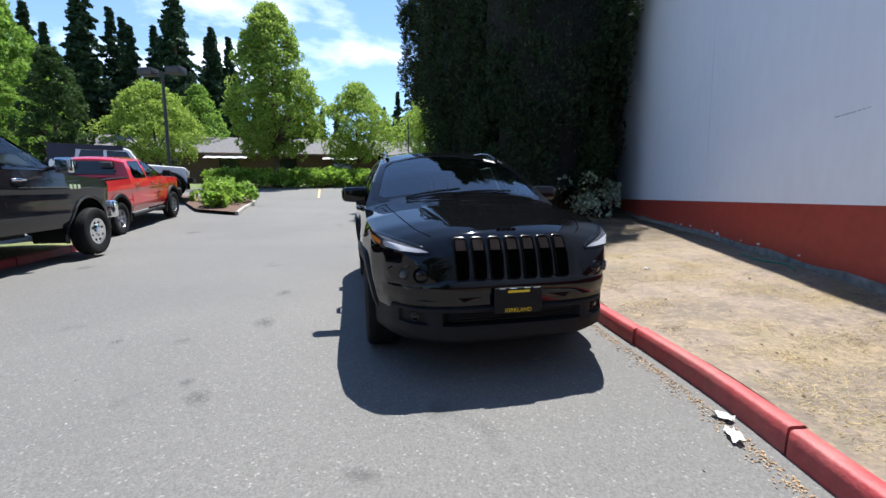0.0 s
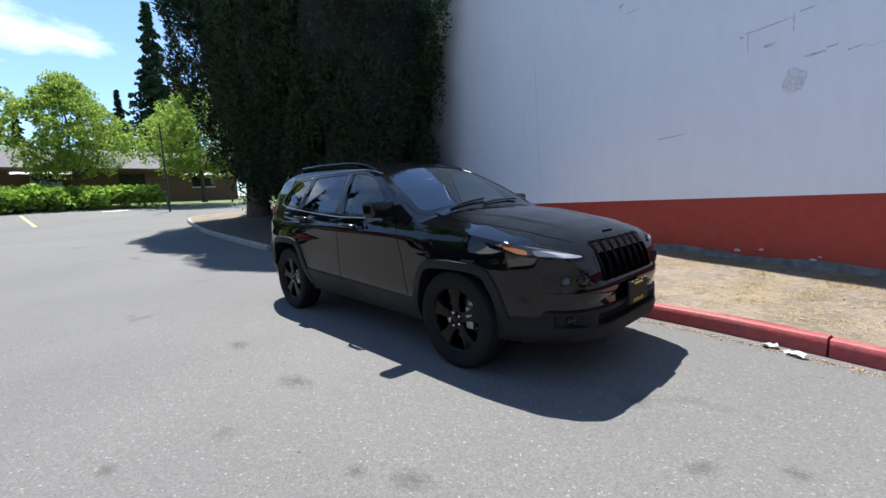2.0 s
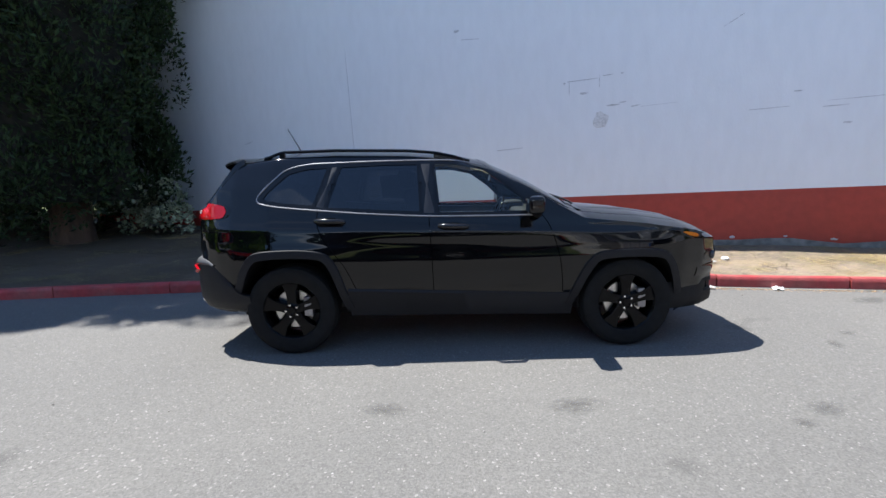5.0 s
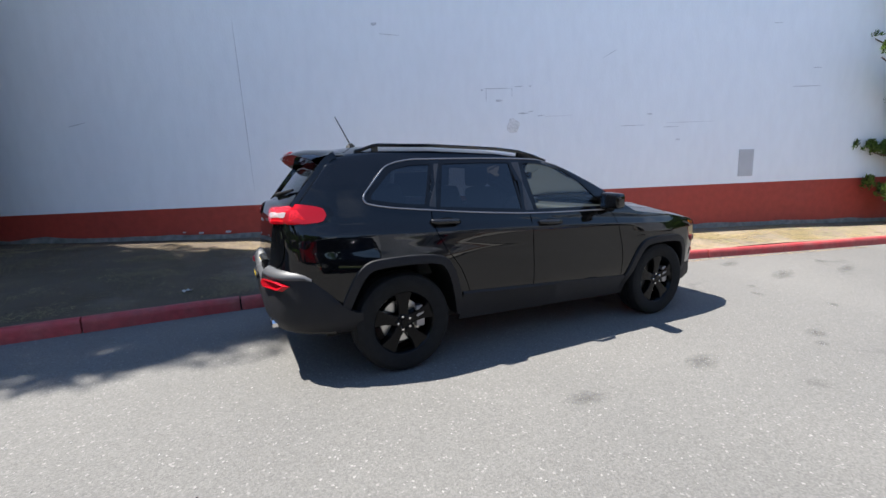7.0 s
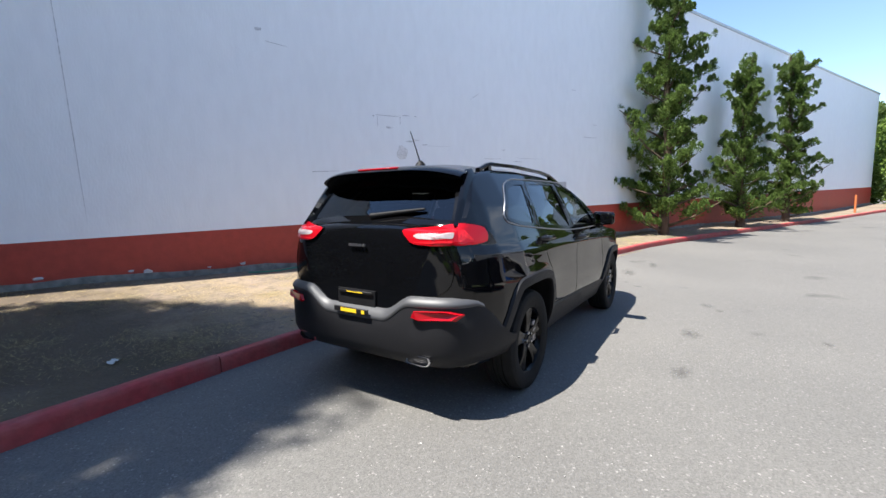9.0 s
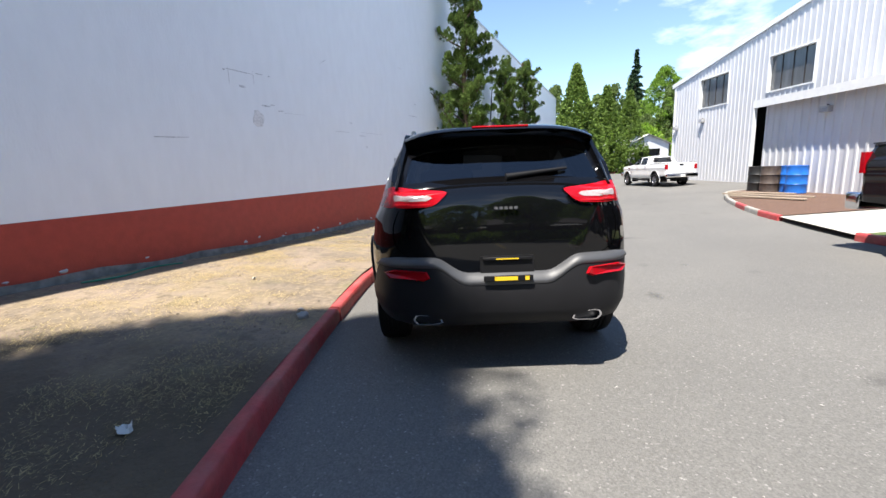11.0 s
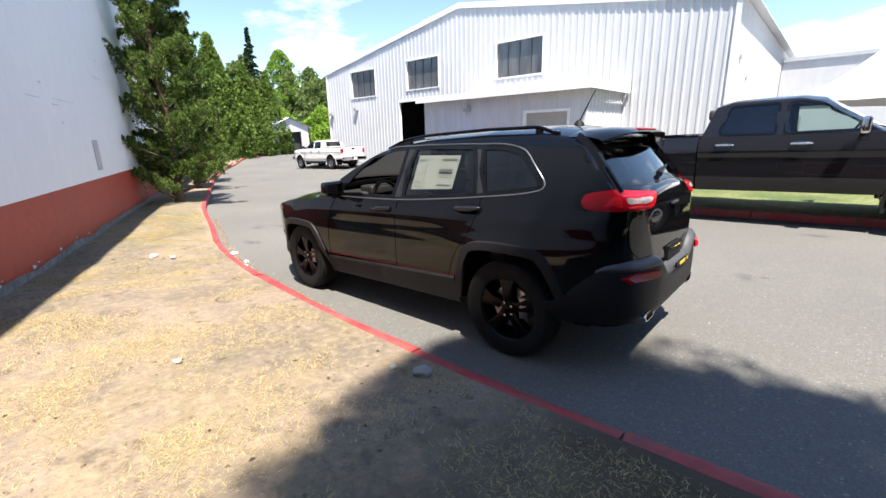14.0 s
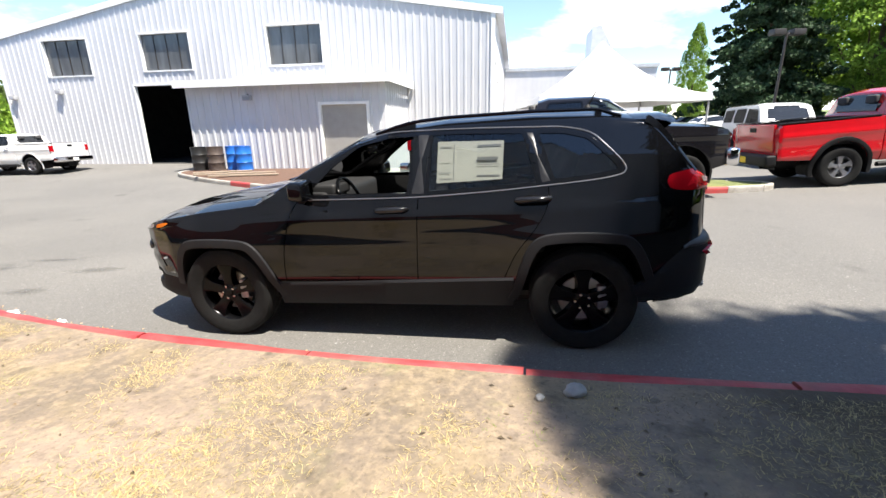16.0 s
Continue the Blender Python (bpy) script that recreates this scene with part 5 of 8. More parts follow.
        part("indicator", skin_patch(sh, soften([(0.857, 0.925), (0.855, 0.905), (0.832, 0.880), (0.806, 0.872), (0.808, 0.900), (0.838, 0.918)], 0.008), 0.010, M_amber_lens, "indicator", (s,), "end")[0], one, "amber indicator lens")
        part("lamp_frame", skin_ring(sh, hl, 0.004, 0.008, 0.010, M_gloss_black, "lamp_frame", (s,), "end")[0], one)
        # main lamp in a bumper pocket, low fog lamp
        ml = soften([(0.46, 0.752), (0.62, 0.772), (0.735, 0.752), (0.775, 0.71), (0.755, 0.672), (0.62, 0.642), (0.50, 0.652)], 0.03)
        one = part("main_lamp", skin_patch(sh, ml, 0.004, M_gloss_black, "main_lamp", (s,), "end", 5)[0], car, "smoked main lamp in a bumper pocket")
        for cy, rad in ((0.585, 0.046), (0.685, 0.034)):
            cx = sh.end(cy, 0.705) + 0.004
            part("projector", Build().lathe([(0, 0.016), (rad * 0.6, 0.012), (rad * 0.85, 0.0), (rad, 0.008), (rad * 1.15, -0.012)], 20, "x", Matrix.Translation((cx, s * cy, 0.705)) @ Matrix.Rotation(s * (0.35 if cy < 0.6 else 0.75), 4, "Z")).mesh("projector", M_lamp_bowl if cy > 0.6 else M_gloss_black, 50), one)
        part("lamp_frame", skin_ring(sh, ml, 0.002, 0.008, 0.003, M_black_paint, "lamp_frame", (s,), "end")[0], one, "raised rim of the lamp pocket")
        # tail lamp wrapping the corner
        tl = round_poly([(0.715, 1.238), (0.768, 1.215), (0.792, 1.165), (0.802, 1.118), (0.765, 1.106), (0.60, 1.107), (0.46, 1.113), (0.42, 1.130), (0.382, 1.165), (0.355, 1.192), (0.37, 1.204), (0.47, 1.212), (0.58, 1.221), (0.64, 1.233)], 1)
        lamp = part("tail_lamp", skin_patch(sh, tl, 0.014, M_red_lens, "tail_lamp", (s,), "end", 8, False)[0], car, "slim red tail lamp with a clear middle band")
        part("lamp_frame", skin_ring(sh, tl, -0.002, 0.006, 0.006, M_gloss_black, "lamp_frame", (s,), "end", False)[0], lamp, "thin black surround")
        for lo, hi, mat, nm, lab in ((1.146, 1.186, M_reverse, "reversing_lens", "clear reversing lens"), (1.190, 1.205, M_lens_bright, "upper_lens", "bright red upper light bar"), (1.120, 1.137, M_lens_bright, "lower_lens", "bright red lower light bar")):
            cl = soften([(0.69, lo + 0.004), (0.69, hi), (0.58, hi - 0.004), (0.47, hi - 0.008), (0.445, (lo + hi) / 2), (0.48, lo + 0.002), (0.58, lo)], 0.008)
            part(nm, skin_patch(sh, cl, 0.0165, mat, nm, (s,), "end", 4, False)[0], lamp, lab)
        part("inner_lens", skin_patch(sh, [(0.725, 1.20), (0.765, 1.135), (0.715, 1.128), (0.70, 1.20)], 0.018, M_lens_bright, "inner_lens", (s,), "end", 4, False)[0], lamp, "brighter red inner lens")
    # nose
    panel = soften([(-0.41, 0.655), (0.41, 0.655), (0.43, 0.80), (0.40, 0.925), (-0.40, 0.925), (-0.43, 0.80)], 0.03)
    grille = part("grille", skin_patch(sh, panel, 0.002, M_gloss_black, "grille", (1,), "end", 8)[0], car, "gloss black seven-slot grille")
    for k in range(7):
        y = (k - 3) * 0.110
        slot = soften([(y - 0.036, 0.675), (y + 0.036, 0.675), (y + 0.041, 0.80), (y + 0.038, 0.922), (y - 0.038, 0.922), (y - 0.041, 0.80)], 0.018)
        sl = part("grille_slot", skin_ring(sh, slot, 0.0, 0.005, 0.014, M_wheel_black, "grille_slot", (1,), "end")[0], grille)
        # Flat near-black patch stands in for the shade inside the slot.
        part("slot_back", skin_patch(sh, offset_poly(slot, 0.002), 0.010, M_gap, "slot_back", (1,), "end", 4)[0], sl, "dark patch painted as the slot's shaded recess")
        b = Build()
        for i in range(7):
            for j in range(4):
                u, z = y - 0.027 + 0.009 * i, 0.852 + 0.016 * j + (0.008 if i % 2 else 0.0)
                x = sh.end(abs(u), z) + 0.012
                b.box(x - 0.002, u - 0.0026, z - 0.0035, x + 0.002, u + 0.0026, z + 0.0035)
        part("slot_mesh", b.mesh("slot_mesh", M_satin), sl, "fine metal mesh behind the slot")
    # painted bumper with a shelf under the grille
    rows = ((0.675, -0.010), (0.660, 0.004), (0.64, 0.011), (0.61, 0.015), (0.575, 0.010), (0.54, -0.003), (0.505, -0.022))
    b, n = Build(), 48
    for k in range(n + 1):
        y = -0.80 + 1.60 * k / n
        for z, o in rows:
            x = sh.end(abs(y), 0.62)
            b.v.append((x + o * (1 - 0.6 * step(0.55, 0.8, abs(y))), y, z - 0.03 * step(0.5, 0.8, abs(y)) * (z - 0.6) / 0.07))
    m = len(rows)
    b.f = [(i * m + j, i * m + j + 1, (i + 1) * m + j + 1, (i + 1) * m + j) for i in range(n) for j in range(m - 1)]
    part("front_bumper", b.mesh("front_bumper", M_black_paint, 60), car, "gloss black front bumper")
    # lower fascia with a wide intake, corner fog pockets and a chin
    b, n = Build(), 60
    for k in range(n + 1):
        y = -1 + 2 * k / n
        y = 0.85 * math.copysign(abs(y) ** 0.8, y)
        x, a = sh.end(abs(y), 0.45), abs(y)
        lift = 0.07 * max(0, a - 0.4)
        deep = 0.075 * (1 - step(0.42, 0.47, a)) + 0.045 * step(0.53, 0.57, a) * (1 - step(0.68, 0.72, a))
        for z, o in ((0.51, -0.012), (0.495, 0.012), (0.475, 0.014), (0.468, 0.014 - deep), (0.395, 0.014 - deep), (0.388, 0.016), (0.35, 0.022), (0.30, 0.012), (0.255, -0.06)):
            b.v.append((x + o, y, z + lift * (0.51 - z) / 0.25))
    b.f = [(i * 9 + j, i * 9 + j + 1, (i + 1) * 9 + j + 1, (i + 1) * 9 + j) for i in range(n) for j in range(8)]
    low = part("lower_bumper", b.mesh("lower_bumper", M_black_plastic, 40), car, "matt black lower bumper with a wide intake")
    for z in (0.412, 0.432, 0.452):
        part("intake_bar", Build().tube([(sh.end(abs(y), 0.45) - 0.025, y, z) for y in [-0.42 + 0.84 * i / 12 for i in range(13)]], 0.005, 6).mesh("intake_bar", M_black_plastic, 50), low)
    for s in (1, -1):
        cx = sh.end(0.62, 0.45) - 0.012
        part("fog_lamp", Build().lathe([(0, 0.006), (0.022, 0.004), (0.028, 0.0), (0.033, 0.002), (0.036, -0.02)], 18, "x", Matrix.Translation((cx - 0.014, s * 0.62, 0.438)) @ Matrix.Rotation(s * 0.5, 4, "Z")).mesh("fog_lamp", M_gloss_black, 50), low, "small round fog lamp")
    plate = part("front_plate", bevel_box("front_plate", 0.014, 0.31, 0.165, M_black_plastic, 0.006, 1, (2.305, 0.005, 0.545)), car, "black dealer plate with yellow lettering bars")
    part("plate_text", text_mesh("KIRKLAND", 0.036, M_yellow, "plate_text"), plate, m=pose(2.3132, 0.005, 0.484, 90, 0, 90))
    b = Build().box(2.3125, -0.065, 0.595, 2.3135, 0.075, 0.61)
    part("yellow_bar", b.mesh("yellow_bar", M_yellow), plate)
    for y in (-0.1, -0.03, 0.06, 0.12):
        part("white_bar", Build().box(2.3125, y - 0.02, 0.62, 2.3135, y + 0.02, 0.624).mesh("white_bar", M_white_print), plate)
    emb = Build()
    for k in range(4):
        emb.box(2.075, -0.065 + k * 0.034, sh.roof(2.08, 0) - 0.008, 2.092, -0.040 + k * 0.034, sh.roof(2.08, 0) + 0.008)
    part("emblem", emb.mesh("emblem", M_gloss_black), car, "small black nose emblem")
    # bonnet creases and shut line
    for s in (1, -1):
        b = Build()
        pts = smooth_line([(2.08, s * 0.50, 0), (1.9, s * 0.60, 0), (1.4, s * 0.68, 0), (1.02, s * 0.70, 0)], 8)
        for p in pts:
            b.v += [(p.x, p.y - 0.003, sh.roof(p.x, p.y) + 0.0015), (p.x, p.y + 0.003, sh.roof(p.x, p.y) + 0.0015)]
        b.f = [(2 * i, 2 * i + 1, 2 * i + 3, 2 * i + 2) for i in range(len(pts) - 1)]
        part("bonnet_line", b.mesh("bonnet_line", M_gap), car)
        b = Build()
        for i in range(15):
            x = 2.0 - 0.95 * i / 14
            y, wd = s * (0.30 + 0.16 * i / 14), 0.06
            b.v += [(x, y - s * wd, sh.roof(x, y - s * wd) + 0.001), (x, y, sh.roof(x, y) + 0.010 * math.sin(math.pi * i / 14)), (x, y + s * wd, sh.roof(x, y + s * wd) + 0.001)]
        b.f = [(i * 3 + j, (i + 1) * 3 + j, (i + 1) * 3 + j + 1, i * 3 + j + 1) for i in range(14) for j in range(2)]
        part("bonnet_crease", b.mesh("bonnet_crease", M_black_paint, 60), car)
    for y0, y1 in ((-0.10, 0.46), (-0.52, -0.02)):
        pts = [(x, y, sh.roof(x, y) + 0.022) for x, y in ((1.0, y0), (0.965, y0 * 0.6 + y1 * 0.4), (0.93, y1))]
        part("wiper", Build().tube(smooth_line(pts, 5), 0.009, 6).mesh("wiper", M_gloss_black, 50), car)
    b = Build()
    for k in range(21):
        y = -0.66 + 1.32 * k / 20
        b.v += [(1.04, y, sh.roof(1.04, y) + 0.004), (0.965, y, sh.roof(0.965, y) + 0.006)]
    b.f = [(2 * i, 2 * i + 2, 2 * i + 3, 2 * i + 1) for i in range(20)]
    part("cowl", b.mesh("cowl", M_gloss_black, 50), car)
    part("windshield_sticker", mesh_of("windshield_sticker", [(x, y, sh.roof(x, y) + 0.003) for x, y in ((0.32, 0.40), (0.32, 0.52), (0.27, 0.52), (0.27, 0.40))], [(0, 1, 2, 3)], M_paper), car, "white paper sticker inside the glass")
    # tail
    plan = [(-1.66 - 0.03 * i, sh.half(-1.66 - 0.03 * i, 0.6) + 0.014) for i in range(12)]
    plan += [(max(-2.238, sh.end(y, 0.7, False) - 0.045), y) for y in [0.78 - 0.03 * i for i in range(27)]]
    for _ in range(4):
        plan = [plan[0]] + [tuple(0.25 * p + 0.5 * q + 0.25 * r for p, q, r in zip(plan[i - 1], plan[i], plan[i + 1])) for i in range(1, len(plan) - 1)] + [(plan[-1][0], 0.0)]
    plan = plan + [(x, -y) for x, y in plan[-2::-1]]
    n, b, lip = len(plan), Build(), Build()
    for i, (x, y) in enumerate(plan):
        e = (Vector(plan[min(i + 1, n - 1)]) - Vector(plan[max(i - 1, 0)])).normalized()
        inw, a = Vector((e.y, -e.x)), abs(y)
        inw = inw if inw.x > 0 or inw.y * y < 0 else -inw
        rear = step(-1.93, -2.06, x)
        hi = 0.50 + 0.272 * step(-1.68, -2.04, x) - 0.115 * rear * (1 - step(0.24, 0.46, a))
        for z, o in ((hi, 0.05), (hi, 0.006), (hi - 0.03, -0.002), (0.58, -0.006), (0.46, 0.0), (0.38, 0.035), (0.33, 0.13)):
            b.v.append((x + inw.x * o, y + inw.y * o, min(z, hi)))
        slope = 1 + 0.5 * (1 - step(0.24, 0.46, a))
        if x > -1.95:
            continue
        for o, u in ((0.062, 0.030 * slope), (0.030, 0.028 * slope), (0.006, 0.012), (-0.006, -0.004), (-0.010, -0.016), (-0.004, -0.030)):
            lip.v.append((x + inw.x * o, y + inw.y * o, hi + u * (0.35 + 0.65 * rear)))
    b.f = [(i * 7 + j, i * 7 + j + 1, (i + 1) * 7 + j + 1, (i + 1) * 7 + j) for i in range(n - 1) for j in range(6)]
    lip.f = [(i * 6 + j, i * 6 + j + 1, (i + 1) * 6 + j + 1, (i + 1) * 6 + j) for i in range(len(lip.v) // 6 - 1) for j in range(5)]
    bump = part("rear_bumper", b.mesh("rear_bumper", M_grey_clad, 45), car, "dark grey plastic rear bumper")
    part("bumper_lip", lip.mesh("bumper_lip", M_lip, 60), bump, "sloping grey ledge along the bumper's upper edge")
    for s in (1, -1):
        rf = [(0.475, 0.680), (0.495, 0.722), (0.70, 0.730), (0.775, 0.705), (0.735, 0.668), (0.52, 0.662)]
        bx = lambda y: max(-2.235, sh.end(y, 0.7, False) - 0.045)
        v = [(bx(y) - 0.012, s * y, z) for y, z in rf]
        v += [(bx(0.6 + (y - 0.6) * 0.9) - 0.032, s * (0.6 + (y - 0.6) * 0.9), 0.72 + (z - 0.72) * 0.8) for y, z in rf]
        part("reflector", mesh_of("reflector", v, [(i, (i + 1) % 6, 6 + (i + 1) % 6, 6 + i) for i in range(6)] + [tuple(range(6, 12))], M_red_lens), bump, "red reflector lens")
        ex = round_poly([(0.40, 0.39), (0.42, 0.44), (0.575, 0.455), (0.595, 0.42), (0.56, 0.385)], 1)
        n = len(ex)
        v = [(-2.185 - o, s * (0.5 + (y - 0.5) * k), 0.41 + (z - 0.42) * k) for k, o in ((1.0, -0.12), (1.0, 0.03), (0.86, 0.03), (0.82, -0.06)) for y, z in ex]
        e = part("exhaust_tip", mesh_of("exhaust_tip", v, [(r * n + i, r * n + (i + 1) % n, (r + 1) * n + (i + 1) % n, (r + 1) * n + i) for r in range(3) for i in range(n)], M_chrome, 40), car, "chrome trapezoid exhaust tip")
        part("exhaust_dark", mesh_of("exhaust_dark", [(-2.16, s * (0.5 + (y - 0.5) * 0.86), 0.41 + (z - 0.42) * 0.86) for y, z in ex], [tuple(range(n))], M_black_plastic), e)
    b = Build()
    for k in range(25):
        y = -0.62 + 1.24 * k / 24
        a = abs(y)
        x1, fall = -1.99 + 0.10 * (a / 0.62) ** 4, 0.055 * (a / 0.62) ** 4
        b.v += [(-1.66, y, sh.roof(-1.66, y) + 0.002), (x1 + 0.10, y, 1.612 - fall), (x1 + 0.02, y, 1.592 - fall), (x1, y, 1.578 - fall), (x1 + 0.02, y, 1.562 - fall), (-1.80, y, 1.520 - fall)]
    b.f = [(i * 6 + j, i * 6 + j + 1, (i + 1) * 6 + j + 1, (i + 1) * 6 + j) for i in range(24) for j in range(5)]
    sp = part("roof_spoiler", b.mesh("roof_spoiler", M_black_paint, 45), car, "gloss black roof spoiler")
    part("brake_light", bevel_box("brake_light", 0.03, 0.36, 0.014, M_red_lens, 0.005, 1, (-1.955, 0, 1.597)), sp, "slim red high brake light")
    for s in (1, -1):
        b = Build()
        for i in range(13):
            t = i / 12
            x, y = -1.72 - 0.31 * t, 0.615 + 0.06 * t
            z, wide = sh.roof(x, y), 0.055 * (1 - t) + 0.012
            b.v += [(x, s * (y + 0.02), z - 0.01), (x - 0.02, s * (y + 0.005), z + 0.012 + 0.022 * (1 - t)), (x - 0.03, s * (y - wide * 0.5), z + 0.012 + 0.018 * (1 - t)), (x, s * (y - wide), z - 0.004)]
        b.f = [(i * 4 + j, i * 4 + j + 1, (i + 1) * 4 + j + 1, (i + 1) * 4 + j) for i in range(12) for j in range(3)]
        part("spoiler_fin", b.mesh("spoiler_fin", M_black_paint, 50), sp)
    wz = [(x, y, sh.roof(x, y) + 0.028) for x, y in ((-2.06, -0.02), (-2.025, -0.22), (-1.995, -0.42))]
    wp = part("rear_wiper", Build().tube(smooth_line(wz, 5), [0.021 - 0.0012 * i for i in range(11)], 8).mesh("rear_wiper", M_black_plastic, 50), car)
    b = Build()
    for k in range(5):
        b.box(-2.190, -0.07 + k * 0.030, 1.085, -2.178, -0.050 + k * 0.030, 1.10)
    part("tail_emblem", b.mesh("tail_emblem", M_satin), car, "small grey tailgate emblem")
    b = Build().box(-2.21, -0.165, 0.69, -2.185, 0.165, 0.80)
    part("plate_recess", b.mesh("plate_recess", M_black_plastic), car, "empty black plate recess")
    pl = part("rear_plate_frame", bevel_box("rear_plate_frame", 0.015, 0.30, 0.035, M_black_plastic, 0.004, 1, (-2.262, 0.0, 0.672)), car, "black plate frame with yellow bars")
    part("yellow_bar", Build().box(-2.2715, -0.055, 0.660, -2.2705, 0.085, 0.684).mesh("yellow_bar", M_yellow), pl)
    part("yellow_badge", Build().box(-2.2715, -0.125, 0.660, -2.2705, -0.10, 0.684).mesh("yellow_badge", M_yellow), pl)
    part("upper_frame", bevel_box("upper_frame", 0.012, 0.30, 0.02, M_black_plastic, 0.004, 1, (-2.218, 0.0, 0.785)), pl)
    part("yellow_bar", Build().box(-2.2255, -0.07, 0.781, -2.2245, 0.07, 0.788).mesh("yellow_bar", M_yellow), pl)
    # tailgate outline
    for s in (1, -1):
        b = Build()
        pts = smooth_line([(s * 0.66, 1.09, 0), (s * 0.70, 0.98, 0), (s * 0.68, 0.86, 0), (s * 0.58, 0.79, 0)], 6)
        for p in pts:
            x = sh.end(min(abs(p.x), 0.72), p.y, False) - 0.002
            b.v += [(x, p.x - 0.003, p.y), (x, p.x + 0.003, p.y)]
        b.f = [(2 * i, 2 * i + 1, 2 * i + 3, 2 * i + 2) for i in range(len(pts) - 1)]
        part("tailgate_line", b.mesh("tailgate_line", M_gap), car)
    ant = part("antenna", Build().lathe([(0.045, -0.015), (0.035, 0.008), (0.012, 0.03)], 12, "z", Matrix.Translation((-1.45, 0, 1.662))).mesh("antenna", M_black_plastic, 50), car, "short black whip antenna")
    part("whip", Build().tube([(-1.45, 0, 1.675), (-1.57, 0, 1.90)], [0.006, 0.0035], 6).mesh("whip", M_black_plastic), ant)
    # cabin
    part("cabin_floor", Build().box(-2.0, -0.72, 0.34, 1.35, 0.72, 0.38).box(0.98, -0.78, 0.3, 1.02, 0.78, 1.05).box(-1.98, -0.66, 0.38, -1.94, 0.66, 1.0).mesh("cabin_floor", M_dash), car)
    dash = part("dashboard", bevel_box("dashboard", 0.42, 1.42, 0.24, M_dash, 0.06, 3, (0.78, 0, 0.98)), car)
    part("instrument_hood", bevel_box("instrument_hood", 0.2, 0.34, 0.10, M_dash, 0.03, 3, (0.62, 0.36, 1.11)), dash)
    ring = Build()
    turn = Matrix.Translation((0.46, 0.36, 1.02)) @ Matrix.Rotation(radians(-66), 4, "Y")
    ring.lathe([(0.185 + 0.015 * math.cos(i * math.pi / 4), 0.015 * math.sin(i * math.pi / 4)) for i in range(9)], 32, "z", turn)
    for a in (0, math.pi, -math.pi / 2):
        ring.tube([turn @ Vector((0, 0, -0.02)), turn @ Vector((0.18 * math.sin(a), 0.18 * math.cos(a), 0))], 0.018, 6)
    part("steering_wheel", ring.mesh("steering_wheel", M_gloss_black, 50), dash, "black steering wheel")
    part("centre_console", bevel_box("centre_console", 0.9, 0.2, 0.25, M_dash, 0.04, 2, (0.25, 0, 0.62)), car)
    for s in (1, -1):
        seat(car, 0.02, s * 0.36, 0.66)
        seat(car, -0.86, s * 0.34, 0.70)
        b = Build()
        for i in range(12):
            x = 0.66 - 0.80 * i / 11
            b.v += [(x, s * (sh.half(x, 1.08) - 0.06), 1.09), (x, s * (sh.half(x, 0.7) - 0.06), 0.5)]
        b.f = [(2 * i, 2 * i + 1, 2 * i + 3, 2 * i + 2) for i in range(11)]
        part("door_lining", b.mesh("door_lining", M_dash), car)
    xs = [0.20 - 1.9 * i / 16 for i in range(17)]
    ys = [-0.54 + 1.08 * j / 8 for j in range(9)]
    v = [(x, y, sh.roof(x, y) - 0.035) for x in xs for y in ys]
    part("headliner", mesh_of("headliner", v, [(i * 9 + j, i * 9 + j + 1, (i + 1) * 9 + j + 1, (i + 1) * 9 + j) for i in range(16) for j in range(8)], M_cabin, 60), car, "pale cloth headliner")
    part("inner_mirror", bevel_box("inner_mirror", 0.03, 0.22, 0.07, M_gloss_black, 0.012, 2, (0.36, 0, 1.40)), car)
    # price sheet in the rear door window
    sheet = part("price_sheet", mesh_of("price_sheet", [(x, sh.half(x, z) - 0.012, z) for x, z in ((-0.35, 1.185), (-0.80, 1.205), (-0.81, 1.455), (-0.35, 1.46))], [(0, 1, 2, 3)], M_paper), car, "pale price sheet with grey bars taped inside the window")
    for x0, x1, z0, z1 in ((-0.37, -0.45, 1.42, 1.426), (-0.37, -0.45, 1.33, 1.335), (-0.37, -0.44, 1.25, 1.255), (-0.63, -0.79, 1.42, 1.432), (-0.63, -0.77, 1.33, 1.352), (-0.63, -0.78, 1.30, 1.305), (-0.63, -0.78, 1.225, 1.235),
                           (-0.465, -0.469, 1.20, 1.44), (-0.37, -0.45, 1.21, 1.214)):
        part("printed_bar", mesh_of("printed_bar", [(x, sh.half(x, z) - 0.0105, z) for x, z in ((x0, z0), (x1, z0), (x1, z1), (x0, z1))], [(0, 1, 2, 3)], M_grey_print), sheet)
    got = wheel_meshes(0.363, 0.238, 0.225, 5, M_wheel_black)
    for x in (1.35, -1.35):
        for y in (0.785, -0.785):
            w = put_wheel(got, car, x, y, 0.363, "gloss black five-spoke alloy wheel")
            part("caliper", bevel_box("caliper", 0.07, 0.07, 0.16, M_satin, 0.015, 2, (-0.13, 0.045, 0.03)), w)
    part("underbody", Build().box(-1.85, -0.6, 0.26, 2.0, 0.6, 0.36).mesh("underbody", M_black_plastic), car)
    return car


black_suv()


